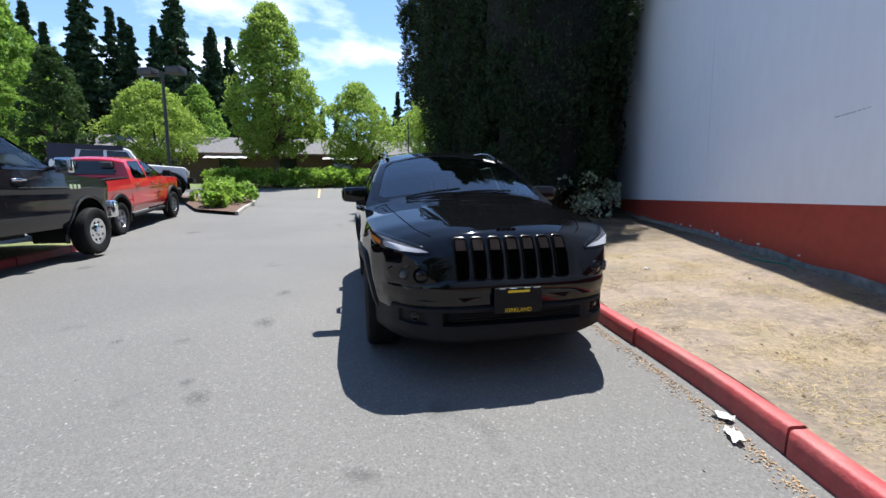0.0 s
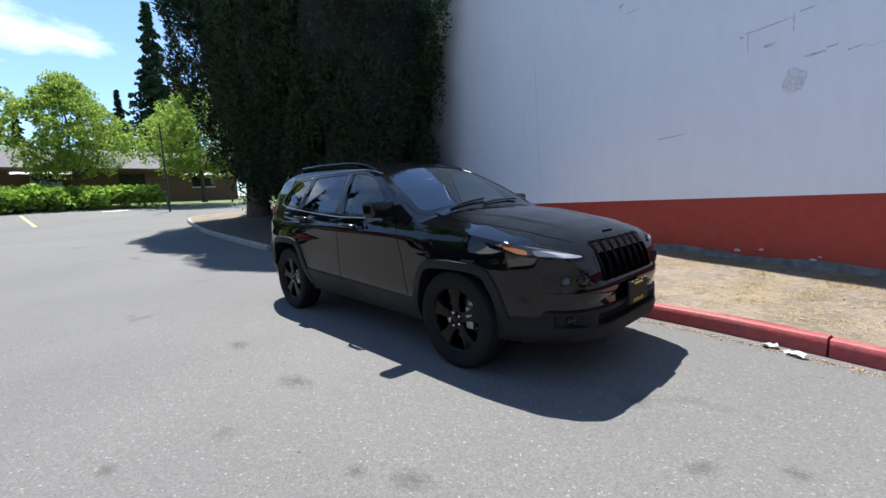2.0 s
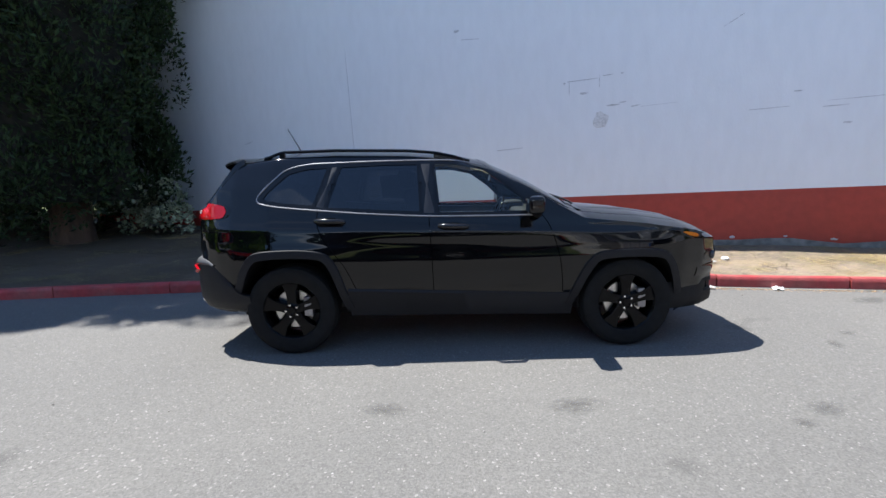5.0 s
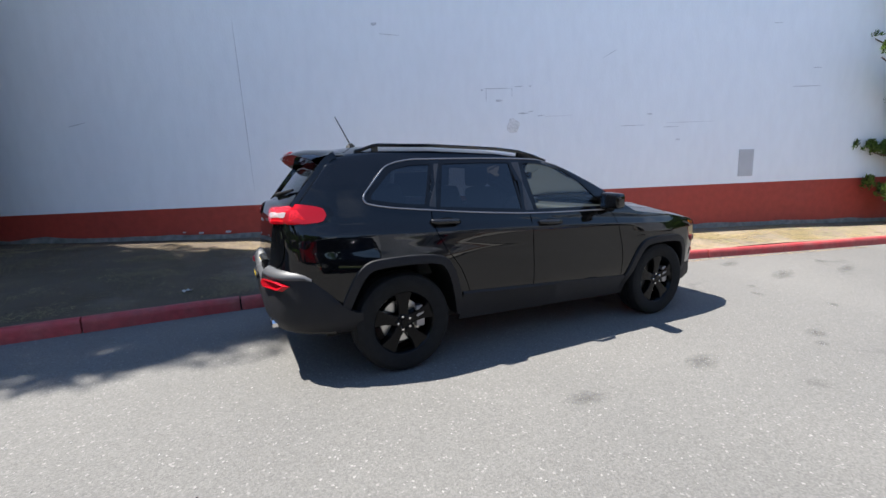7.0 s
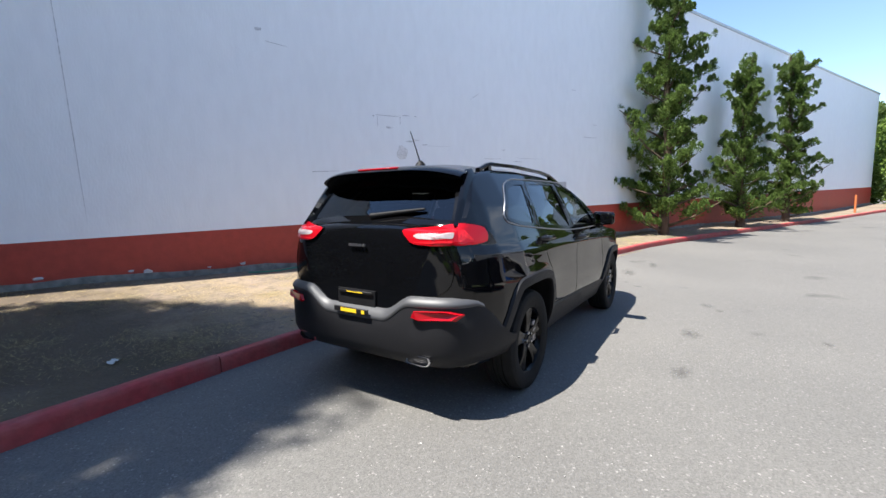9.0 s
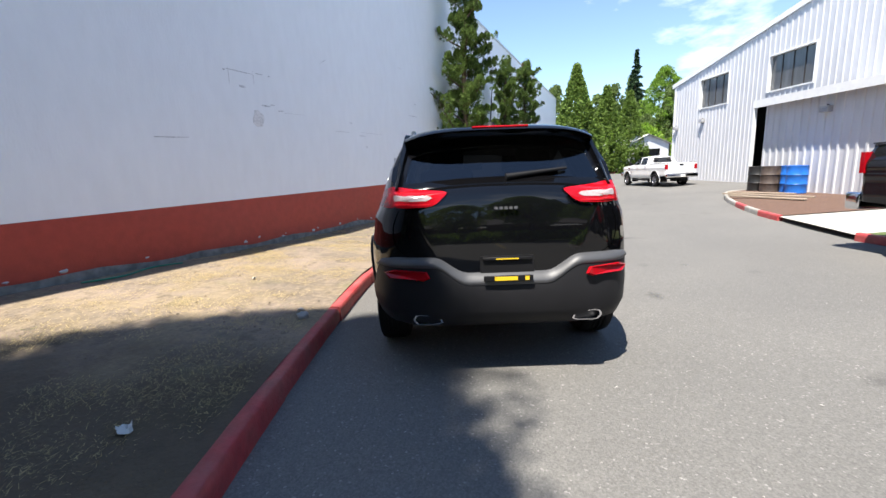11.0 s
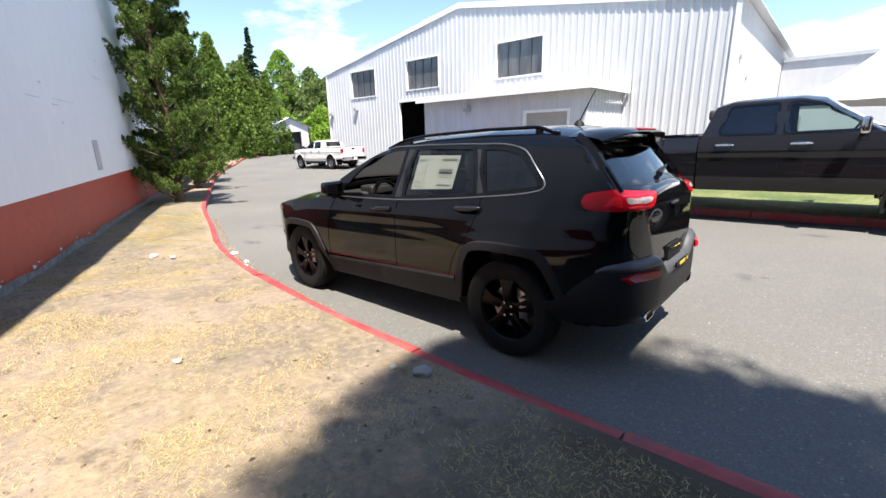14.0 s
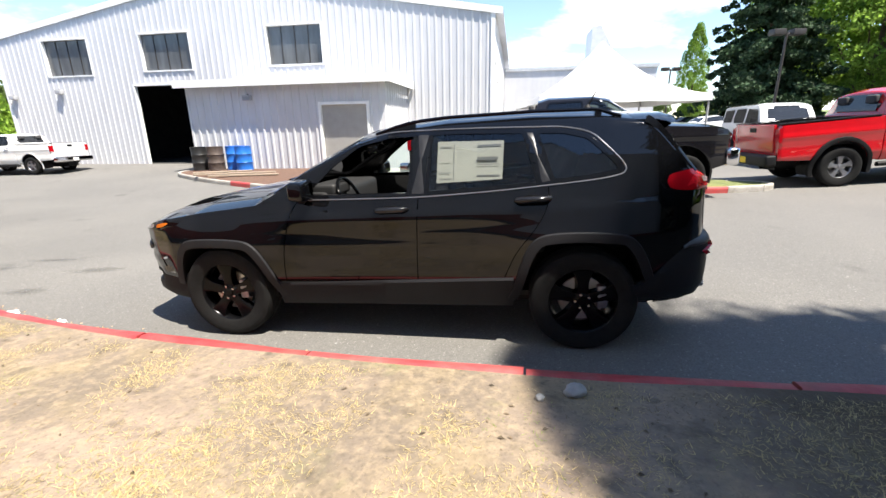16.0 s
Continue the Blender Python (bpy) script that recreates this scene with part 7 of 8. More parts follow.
def column_conifer(seed, height=16.0, radius=2.5, skirt=0.5, per=180, leaf=0.125, tucked=False):
    """Dense dark column-shaped conifer with clumpy billows; a tucked one narrows to its foot."""
    rng = random.Random(seed)
    shape = lambda t: radius * (0.72 + 0.5 * t if t < 0.18 else 0.81 + 0.19 * min(1, (t - 0.18) / 0.12) if t < 0.3 else 1.0 - 0.9 * ((t - 0.3) / 0.7) ** 2.1)
    if tucked:
        shape = lambda t: radius * ((0.08 + 0.92 * min(1.0, t / 0.28) ** 0.8) if t < 0.4 else 1.0 - 0.9 * ((t - 0.4) / 0.6) ** 2.1)
    lobes = []
    for i in range(600):
        t = rng.random() ** 0.9
        a = rng.uniform(0, 2 * math.pi)
        r = shape(t) * rng.choice((0.58, 0.72, 0.84, 0.94, 1.0)) * rng.uniform(0.95, 1.05)
        z = skirt + t * (height - skirt)
        k = rng.uniform(0.24, 0.74) * (1 - 0.35 * t) * min(1.0, 0.45 + shape(t) / radius)
        lobes.append(((r * math.cos(a), r * math.sin(a), z), (k, k, k * 1.5), (0, 0, z - 0.5)))
    p, o = lobes_to_leaves(lobes, per, seed)
    crown = leaf_mesh("crown", p, o, leaf, M_fol_dark, seed, droop=-0.7, narrow=0.20, spread=0.6)
    # Added near-black core: paints the shade between sprays and blocks the sun.
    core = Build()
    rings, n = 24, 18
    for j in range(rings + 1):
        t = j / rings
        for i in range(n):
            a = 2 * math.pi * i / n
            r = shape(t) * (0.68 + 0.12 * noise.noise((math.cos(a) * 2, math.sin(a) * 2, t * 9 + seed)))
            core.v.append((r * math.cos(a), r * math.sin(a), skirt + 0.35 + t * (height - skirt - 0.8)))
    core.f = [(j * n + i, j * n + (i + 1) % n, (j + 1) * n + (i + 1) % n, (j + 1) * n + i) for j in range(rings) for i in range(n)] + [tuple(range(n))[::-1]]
    return crown, core.mesh("inner_growth", M_core_shade, 60), trunk_mesh("trunk", height * 0.5, 0.36, 0.15, seed)


def layered_conifer(seed, height, radius, mat, tiers=26, per=34, leaf=0.5, sharp=1.1):
    """Spruce-like cone of drooping boughs."""
    rng = random.Random(seed)
    lobes = []
    for i in range(tiers):
        t = (i + 0.5) / tiers
        z, R = height * (0.10 + 0.88 * t), radius * (1 - t) ** sharp + 0.12
        for k in range(max(3, int(9 * (1 - t) + 2))):
            a = rng.uniform(0, 2 * math.pi)
            ln = R * rng.uniform(0.45, 1.3)
            for q in (0.3, 0.58, 0.82, 1.02):
                c = (ln * q * math.cos(a), ln * q * math.sin(a), z - 0.30 * ln * q)
                s = (0.11 * R + 0.16 * height / 18) * (1.25 - 0.65 * q)
                lobes.append((c, (s * 1.3, s * 1.3, s * 0.55), (0, 0, z)))
    p, o = lobes_to_leaves(lobes, per, seed)
    return leaf_mesh("crown", p, o, leaf, mat, seed, droop=0.35, narrow=0.38), trunk_mesh("trunk", height * 0.95, 0.02 * height, 0.03, seed)


def cone_cedar(seed, height, radius, mat):
    """Pyramid-shaped hedge cedar, dense to the ground."""
    rng = random.Random(seed)
    shape = lambda t: radius * (0.86 + 0.55 * t if t < 0.25 else max(0.04, 1.0 - ((t - 0.25) / 0.75) ** 0.95))
    lobes = []
    for i in range(420):
        t = rng.random() ** 1.35
        a = rng.uniform(0, 2 * math.pi)
        r = shape(t) * rng.uniform(0.75, 1.0)
        z = 0.2 + t * (height - 0.3)
        k = rng.uniform(0.22, 0.42)
        lobes.append(((r * math.cos(a), r * math.sin(a), z), (k, k, k * 1.9), (0, 0, z - 0.7)))
    p, o = lobes_to_leaves(lobes, 34, seed)
    return leaf_mesh("crown", p, o, 0.27, mat, seed, droop=-0.5, narrow=0.34), trunk_mesh("trunk", height * 0.6, 0.14, 0.05, seed)


def broadleaf(seed, height, radius, mat, base=0.22, count=130, per=42, leaf=0.42, narrow_top=0.55):
    """Broad-leaved tree: tapered trunk, limbs, an uneven crown with gaps."""
    rng = random.Random(seed)
    lobes, limbs = [], []
    z0 = height * base
    for i in range(int(count * 2.4)):
        t = rng.random()
        prof = 0.45 + 0.55 * (t / 0.32) ** 0.7 if t < 0.32 else max(0.03, 1 - (t - 0.32) / 0.68) ** narrow_top
        a = rng.uniform(0, 2 * math.pi)
        r = radius * prof * rng.uniform(0.05, 1.05) ** 0.6
        z = z0 + t * (height - z0)
        k = radius * rng.uniform(0.09, 0.20)
        lobes.append(((r * math.cos(a), r * math.sin(a), z), (k, k, k * 0.8), (0, 0, z - radius * 0.3)))
    for i in range(9):
        limbs.append((z0 * rng.uniform(0.75, 1.8), rng.uniform(0, 6.28), radius * rng.uniform(0.4, 0.75), height * rng.uniform(0.12, 0.3), 0.012 * height))
    p, o = lobes_to_leaves(lobes, int(per * 1.9), seed)
    return leaf_mesh("crown", p, o, leaf * 0.42, mat, seed, narrow=0.36), trunk_mesh("trunk", height * 0.75, 0.018 * height + 0.05, 0.04, seed, limbs)


def juniper(seed, height, reach):
    """Twisted juniper: upswept boughs carrying dense flat-bottomed pads that end in upright tips, with gaps between the boughs."""
    rng = random.Random(seed)
    lobes, limbs = [], []
    n = int(height * 6.5)
    for i in range(n):
        t = (i + rng.random()) / n
        z = 0.25 + t ** 1.05 * (height - 1.2)
        a = i * 2.399 + rng.uniform(-0.5, 0.5)
        ln = reach * (1.0 - 0.62 * t) * rng.choice((0.45, 0.65, 0.85, 1.05, 1.35))
        rise = ln * rng.uniform(0.15, 0.75)
        limbs.append((z - 0.15, a, ln, rise + 0.1, 0.05 * (1 - 0.6 * t)))
        for k in range(1, 6):
            q = 0.25 + 0.75 * k / 5
            sway = 0.25 * math.sin(4 * q + i)
            x, y = ln * q * math.cos(a + sway), ln * q * math.sin(a + sway)
            zz = z + rise * q ** 1.8
            s = (0.24 - 0.09 * q) * rng.uniform(0.75, 1.25) * (1 - 0.25 * t) * (reach / 1.4)
            lobes.append(((x, y, zz), (s * 1.15, s * 1.15, s * 0.62), (x, y, zz - 0.5)))
            for _ in range(3):
                u, v = rng.gauss(0, s * 0.7), rng.gauss(0, s * 0.7)
                lobes.append(((x + u, y + v, zz + s * rng.uniform(0.35, 0.8)), (s * 0.36, s * 0.36, s * 0.75), (x, y, zz - 0.3)))
    for i in range(150):
        t = rng.random()
        a, r = rng.uniform(0, 6.28), rng.uniform(0.05, 0.5) * reach * (1 - 0.75 * t)
        s = 0.25 * (1 - 0.5 * t)
        lobes.append(((r * math.cos(a), r * math.sin(a), 0.5 + t * (height - 0.9)), (s, s, s * 1.3), (0, 0, t * height - 0.4)))
    p, o = lobes_to_leaves(lobes, 100, seed)
    return leaf_mesh("crown", p, o, 0.07, M_fol_juniper, seed, droop=-0.8, narrow=0.2, spread=0.5), trunk_mesh("trunk", height - 0.5, 0.14, 0.04, seed, limbs)


def tree(meshes, label, x, y, z=None, turn=0.0, scale=1.0, group="", tall=1.0):
    t = thing("tree", label, "tree", group=group, matrix=Matrix.LocRotScale((x, y, land(x, y) if z is None else z), Euler((0, 0, turn)), (scale, scale, scale * tall)))
    part("trunk", meshes[-1], t, "brown bark trunk")
    part("crown", meshes[0], t)
    if len(meshes) > 2:
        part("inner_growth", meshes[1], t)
    return t


DARK = column_conifer(11)
DARK_B = column_conifer(12, 15.0, 2.3, 1.0)
DARK_C = column_conifer(14, 16.0, 1.9, 1.2, tucked=True)
DARK_FAR = column_conifer(13, 15.5, 2.4, 0.5, 60, 0.24)
for x, y, s, tall, turn, kind in ((-7.85, 4.75, 0.96, 1.06, 0.3, DARK), (-10.9, 3.95, 1.0, 1.05, 2.1, DARK_B), (-15.9, 4.35, 1.30, 0.85, 4.0, DARK_C), (-9.6, 6.6, 0.8, 1.15, 1.2, DARK_FAR), (-13.4, 7.4, 1.0, 1.05, 5.1, DARK_FAR), (-12.2, 10.2, 0.95, 1.0, 0.7, DARK_FAR), (-16.5, 10.6, 1.0, 1.0, 3.3, DARK_FAR), (-18.6, 7.4, 0.85, 1.0, 2.3, DARK_FAR), (-21.5, 11.5, 1.0, 1.0, 4.3, DARK_FAR), (-17.5, 14.0, 1.0, 1.0, 0.3, DARK_FAR)):
    tree(kind, "tall dense dark green columnar conifer on the dry strip", x, y, verge(x, y) - 0.05, turn, s, "conifer row", tall)

for x, y, h, r, sd in ((10.4, -0.6, 8.4, 1.45, 21), (14.9, -2.65, 6.4, 1.2, 22), (19.2, -4.4, 7.3, 1.35, 23)):
    tree(juniper(sd, h, r), "ragged green juniper with upswept boughs against the white wall", x, y, verge(x, y) - 0.05, sd, group="junipers along the wall")

CEDAR = cone_cedar(31, 10.4, 2.8, M_fol_cedar)
for x, y, s, turn in ((39.2, -13.4, 1.0, 0), (42.4, -17.6, 0.84, 2), (45.0, -21.2, 0.82, 4)):
    tree(CEDAR, "bright green pyramid cedar at the end of the lane", x, y, land(x, y), turn, s, "cedars at the lane's end")

MAPLE = broadleaf(41, 13.6, 3.7, M_fol_light, 0.17, 250, 52, 0.42, 0.62)
ROUND = broadleaf(42, 8.2, 4.2, M_fol_light, 0.24, 130, 46, 0.40, 0.62)
MID = broadleaf(43, 12.0, 4.2, M_fol_mid, 0.16, 130, 40, 0.5, 0.7)
tree(MAPLE, "tall bright green maple in the hedge", -33, -7.0, 2.3)
tree(ROUND, "rounded light green young tree", -37.5, -0.3, 2.7, 0.0, 0.95, tall=1.1)
tree(ROUND, "rounded light green young tree", -30.0, -14.6, 2.3, 2.0, 0.80)
tree(ROUND, "rounded light green young tree", -33.0, 6.8, 2.5, 4.0, 0.95)
DROOP = broadleaf(44, 12.0, 3.0, M_fol_droop, 0.10, 130, 46, 0.5, 0.6)
tree(DROOP, "dark green drooping broadleaf tree", -27.0, -18.9, 2.2, 1.0, 0.66)
tree(MID, "mid green broadleaf tree at the lot's edge", -29, -22.9, 2.2, 3.0, 0.52)
tree(MID, "mid green broadleaf tree behind the low buildings", -46, -16.5, 3.2, 0.5, 0.78)

SPRUCE = layered_conifer(51, 27, 4.2, M_fol_spruce, 46, 17, 0.46, 1.0)
for k, (x, y, s) in enumerate(((-50, -28.5, 0.84), (-53, -27.2, 0.74), (-52, -24.9, 0.66), (-50, -19.6, 0.88), (-54, -17.0, 0.70), (-56, -15.6, 0.68), (-56, -37, 0.66), (-62, -9.5, 0.50),
                               (-64, -7.0, 0.55), (-70, -5.5, 0.42), (-60, 6.0, 0.50), (-56, 9.2, 0.85), (-62, 13, 0.66), (-68, 0.5, 0.40), (-49, -31.5, 0.62),
                               (-58, -33, 0.86), (-61, -29.5, 0.80), (-60, -25.5, 0.76), (-58, -22, 0.84), (-62, -19, 0.78), (-63, -13, 0.66), (-60, -11, 0.52), (-66, -3, 0.44), (-63, 2.5, 0.42), (-57, -41, 0.8), (-70, -22, 0.85), (-72, -15, 0.7),
                               (-66, 4.5, 0.46), (-58, -8.0, 0.44), (-60, -4.8, 0.40), (-53, -35.5, 0.74))):
    tree(SPRUCE, "tall dark spruce behind the low buildings", x, y, land(x, y) - 0.3, k * 1.7, s, "spruces behind the buildings")


def woods(name, label, spots, proto, mat, seed, jitter=0.3):
    """A far stand of trees as one mesh, from one leaf cloud set down many times."""
    rng = np.random.default_rng(seed)
    co = np.empty(len(proto.vertices) * 3)
    proto.vertices.foreach_get("co", co)
    co = co.reshape(-1, 3)
    idx = np.array([tuple(p.vertices) for p in proto.polygons])
    vs, fs, base = [], [], 0
    for x, y, s, t in spots:
        a = rng.uniform(0, 6.28)
        c, n = math.cos(a), math.sin(a)
        q = co * np.array([s, s, s * t])
        q = np.stack([q[:, 0] * c - q[:, 1] * n, q[:, 0] * n + q[:, 1] * c, q[:, 2]], 1) + np.array([x, y, land(x, y) - 0.4])
        vs.append(q)
        fs.append(idx + base)
        base += len(co)
    me = mesh_of(name, np.concatenate(vs).tolist(), np.concatenate(fs).tolist(), mat)
    return single(name, me, label, "woods", kind="stuff")


far_crown = broadleaf(61, 12, 4.2, M_fol_far, 0.03, 34, 22, 1.3, 0.7)[0]
rng_w = random.Random(7)
woods("far_woods", "green wooded hillside beyond the lane", [(rng_w.uniform(62, 125), rng_w.uniform(-85, -18), rng_w.uniform(0.55, 0.95), rng_w.uniform(0.9, 1.3)) for _ in range(66)], far_crown, M_fol_far, 3)
low_crown = broadleaf(62, 5.5, 4.2, M_fol_light, 0.0, 30, 20, 1.0, 0.8)[0]
woods("hill_scrub", "bright green scrub on the near slope", [(rng_w.uniform(54, 80), rng_w.uniform(-62, -22), rng_w.uniform(0.6, 1.1), rng_w.uniform(0.8, 1.2)) for _ in range(46)], low_crown, M_fol_hedge, 4)
tree(SPRUCE, "dark conifer standing above the wooded slope", 95, -44, land(95, -44), 1, 0.78)
tree(MID, "dark broad tree standing above the wooded slope", 88, -47, land(88, -47), 2, 1.35)

BIGFIR = layered_conifer(71, 20, 4.6, M_fol_spruce, 36, 64, 0.30, 0.9)
tree(BIGFIR, "large dark fir across the road", -20.5, -37.0, 0.4, 0.4)
for x, y, s, k, tall in ((-27.5, -36, 1.25, 1, 1.1), (-31, -31, 1.3, 2, 1.1), (-35, -40, 1.4, 3, 1.1), (-25.5, -44, 1.2, 4, 1.2), (-40, -30, 1.2, 5, 1.2), (-34, -48, 1.5, 5.5, 1.1)):
    tree(MID, "leafy green street tree across the road", x, y, 0.5, k, s, "street trees across the road", tall)
tree(MID, "slender green poplar across the road", -24.0, -62, 0.3, 1, 0.55, tall=2.0)
tree(ROUND, "small round tree across the road", -29, -72, 0.3, 1, 0.7)
tree(ROUND, "small round tree across the road", -21, -78, 0.3, 2, 0.6)
woods("far_tree_line", "low line of distant trees", [(rng_w.uniform(-90, 15), rng_w.uniform(-150, -110), rng_w.uniform(0.6, 1.0), 0.8) for _ in range(36)], far_crown, M_fol_far, 8)


def bush_mass(name, label, category, lobes, per, leaf, mat, seed, kind="", group=""):
    p, o = lobes_to_leaves(lobes, per, seed)
    return single(name, leaf_mesh(name, p, o, leaf, mat, seed, narrow=0.42), label, category, group, kind)


def hedge(x0, x1, y0, y1, h, seed, n, mat=None):
    rng = random.Random(seed)
    lobes = []
    for _ in range(n):
        x, y = rng.uniform(x0, x1), rng.uniform(y0, y1)
        g = land(x, y)
        k = rng.uniform(0.35, 0.7)
        z = g + h * rng.uniform(0.25, 0.85)
        lobes.append(((x, y, z), (k, k, k * 0.8), (x - 0.5, y, g - 0.5)))
    bush_mass("hedge", "broad clipped bright green hedge at the end of the lot", "hedge", lobes, 46, 0.26, mat or M_fol_hedge, seed)


hedge(-33.6, -31.4, -11.5, 3.6, 1.35, 81, 260)
hedge(-36.5, -33.2, -12.5, 4.2, 1.2, 82, 180)
rng_b = random.Random(9)
for x, y, r, mat, lab in ((-13.3, -6.1, 0.5, M_fol_hedge, "leafy green shrub in the planting bed"), (-14.4, -6.2, 0.8, M_fol_hedge, "leafy green shrub in the planting bed"), (-15.8, -6.2, 0.7, M_fol_mid, "dark green shrub in the planting bed"),
                          (-17.2, -6.6, 0.85, M_fol_mid, "dark green shrub in the planting bed"), (-18.8, -7.2, 0.9, M_fol_hedge, "leafy green shrub in the planting bed")):
    g = land(x, y) + 0.1
    lobes = [((x + rng_b.gauss(0, r * 0.5), y + rng_b.gauss(0, r * 0.5), g + r * rng_b.uniform(0.15, 0.9)), (r * 0.4, r * 0.4, r * 0.34), (x, y, g - 0.3)) for _ in range(16)]
    bush_mass("shrub", lab, "shrub", lobes, 44, 0.19, mat, int(abs(x) * 10), group="shrubs in the planting bed")
x, y = -7.0, 6.0
lobes = [((x + rng_b.gauss(0, 0.42), y + rng_b.gauss(0, 0.4), verge(x, y) + rng_b.uniform(0.15, 1.15)), (0.28, 0.28, 0.24), (x, y, 0.2)) for _ in range(34)]
bush_mass("pale_bush", "pale flowering bush beside the wall", "bush", lobes, 46, 0.10, M_fol_silver, 91)


def blades(name, label, spots, size, mat, seed, rise=1.0):
    """Short grass blades standing in tufts, one mesh."""
    rng = np.random.default_rng(seed)
    v, f = [], []
    for i, (x, y, z) in enumerate(spots):
        a, h = rng.uniform(0, 6.28), size * rise * rng.uniform(0.15, 0.5)
        dx, dy = math.cos(a), math.sin(a)
        w, lean = 0.0022 + 0.0022 * rng.random(), size * rng.uniform(1.0, 2.6)
        v += [(x - dy * w, y + dx * w, z), (x + dy * w, y - dx * w, z), (x + dx * lean, y + dy * lean, z + h)]
        f.append((3 * i, 3 * i + 1, 3 * i + 2))
    return single(name, mesh_of(name, v, f, mat), label, "grass", kind="stuff")


def verge_spots(n, seed, keep, x0=-12.0, x1=12.0):
    rng, out = random.Random(seed), []
    while len(out) < n:
        x = rng.uniform(x0, x1)
        lo, hi = kerb_y(x) + 0.2, min(wall_y(x) - 0.03, 9.0)
        y = rng.uniform(lo, hi)
        if keep(x, y, lo, hi) > rng.random():
            out.append((x, y, verge(x, y) - 0.006))
    return out


patchy = lambda x, y: 0.5 + 0.5 * noise.noise((x * 0.8, y * 0.8, 3.0)) + 0.5 * noise.noise((x * 2.6, y * 2.6, 7.0))
blades("dry_grass", "sparse flattened dry yellow grass", verge_spots(130000, 1, lambda x, y, lo, hi: max(0.0, patchy(x, y) - 0.42) * 1.6, -9.0, 8.0), 0.028, M_blade, 1, 1.3)
blades("green_grass", "thin green grass along the wall and in patches",
       verge_spots(70000, 2, lambda x, y, lo, hi: max(0.0, patchy(y + 9, x) - 0.62) * 1.2 + (0.5 if hi - y < 0.9 else 0.0) * step(-4, -8, x) + 0.9 * step(2.2, 6, x) * max(0.0, 0.30 + patchy(x + 4, y))), 0.026, M_blade_green, 2)
# Tufts crowd towards -x, their brown also deepening the tree shade on the strip.
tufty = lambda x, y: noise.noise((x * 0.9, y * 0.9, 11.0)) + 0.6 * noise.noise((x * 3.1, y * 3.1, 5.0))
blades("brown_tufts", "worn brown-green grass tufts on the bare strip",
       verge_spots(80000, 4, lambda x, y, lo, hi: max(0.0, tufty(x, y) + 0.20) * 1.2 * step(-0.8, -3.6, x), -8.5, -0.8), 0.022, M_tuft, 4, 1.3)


# ---- loose things and far buildings ----
def island_sheet(name, poly, label, mat, lift=0.12):
    """A raised planted island inside a kerb outline."""
    n, c = len(poly), np.mean(poly, axis=0)
    b = Build()
    for q in (1.0, 0.66, 0.33, 0.0):
        for x, y in poly:
            u, w = c[0] + (x - c[0]) * q, c[1] + (y - c[1]) * q
            b.v.append((u, w, land(u, w) + lift + 0.04 * (1 - q)))
    b.f = [(r * n + i, r * n + (i + 1) % n, (r + 1) * n + (i + 1) % n, (r + 1) * n + i) for r in range(3) for i in range(n)]
    return single(name, b.mesh(name, mat, 60), label, "planting", kind="structure")


# grass strip under the dark pickup, red kerb along it
strip = [(2.3, -6.55, 0), (0.5, -6.42, 0), (-2.0, -6.35, 0), (-4.6, -6.35, 0), (-6.0, -6.5, 0), (-6.55, -6.85, 0), (-6.4, -7.35, 0), (-5.6, -7.7, 0)]
line = smooth_line(strip, 6)
kerb_run("kerb", [p for p in line if p.x > -5.45 and p.y > -6.8], "faded red kerb beside the grass strip", flip=1)
kerb_run("kerb", [p for p in line if p.x <= -5.4], "bare concrete kerb round the end of the grass strip", mats=(M_concrete,), flip=1, pitch=0.8)
island_sheet("grass_strip", [(p.x, p.y - 0.1) for p in line] + [(-4.6, -9.0), (-4.2, -11.3), (2.3, -11.3)], "mown green grass strip, yellowing in places", M_lawn)
strip2 = smooth_line([(5.0, -7.35, 0), (6.4, -7.75, 0), (9.0, -8.85, 0), (11.2, -10.2, 0), (11.75, -11.0, 0), (11.7, -11.8, 0)], 6)
kerb_run("kerb", strip2[:12], "short red painted kerb by the mulch bed", mats=(M_red_kerb, M_concrete), flip=-1, pitch=1.0)
kerb_run("kerb", strip2[11:], "bare concrete kerb round the mulch bed", mats=(M_concrete,), flip=-1)
island_sheet("mulch_bed", [(p.x, p.y - 0.1) for p in strip2] + [(5.0, -11.85)], "brown bark mulch bed in front of the annex", M_mulch)
island_sheet("walkway", [(2.35, -6.6), (5.0, -7.4), (5.0, -11.88), (2.4, -11.88)], "pale concrete walkway to the annex door", M_slab, 0.10)
bed_line = smooth_line([(-11.9, -5.0, 0), (-13.5, -5.15, 0), (-16, -5.3, 0), (-19, -5.9, 0), (-20.6, -6.9, 0), (-20.9, -8.2, 0)], 6)
kerb_run("kerb", bed_line, "bare concrete kerb round the planting bed", mats=(M_concrete,), flip=1)
island_sheet("planting_bed", [(p.x, p.y - 0.1) for p in bed_line] + [(-16, -8.6), (-12.5, -6.6)], "dark soil planting bed with shrubs", M_mulch)


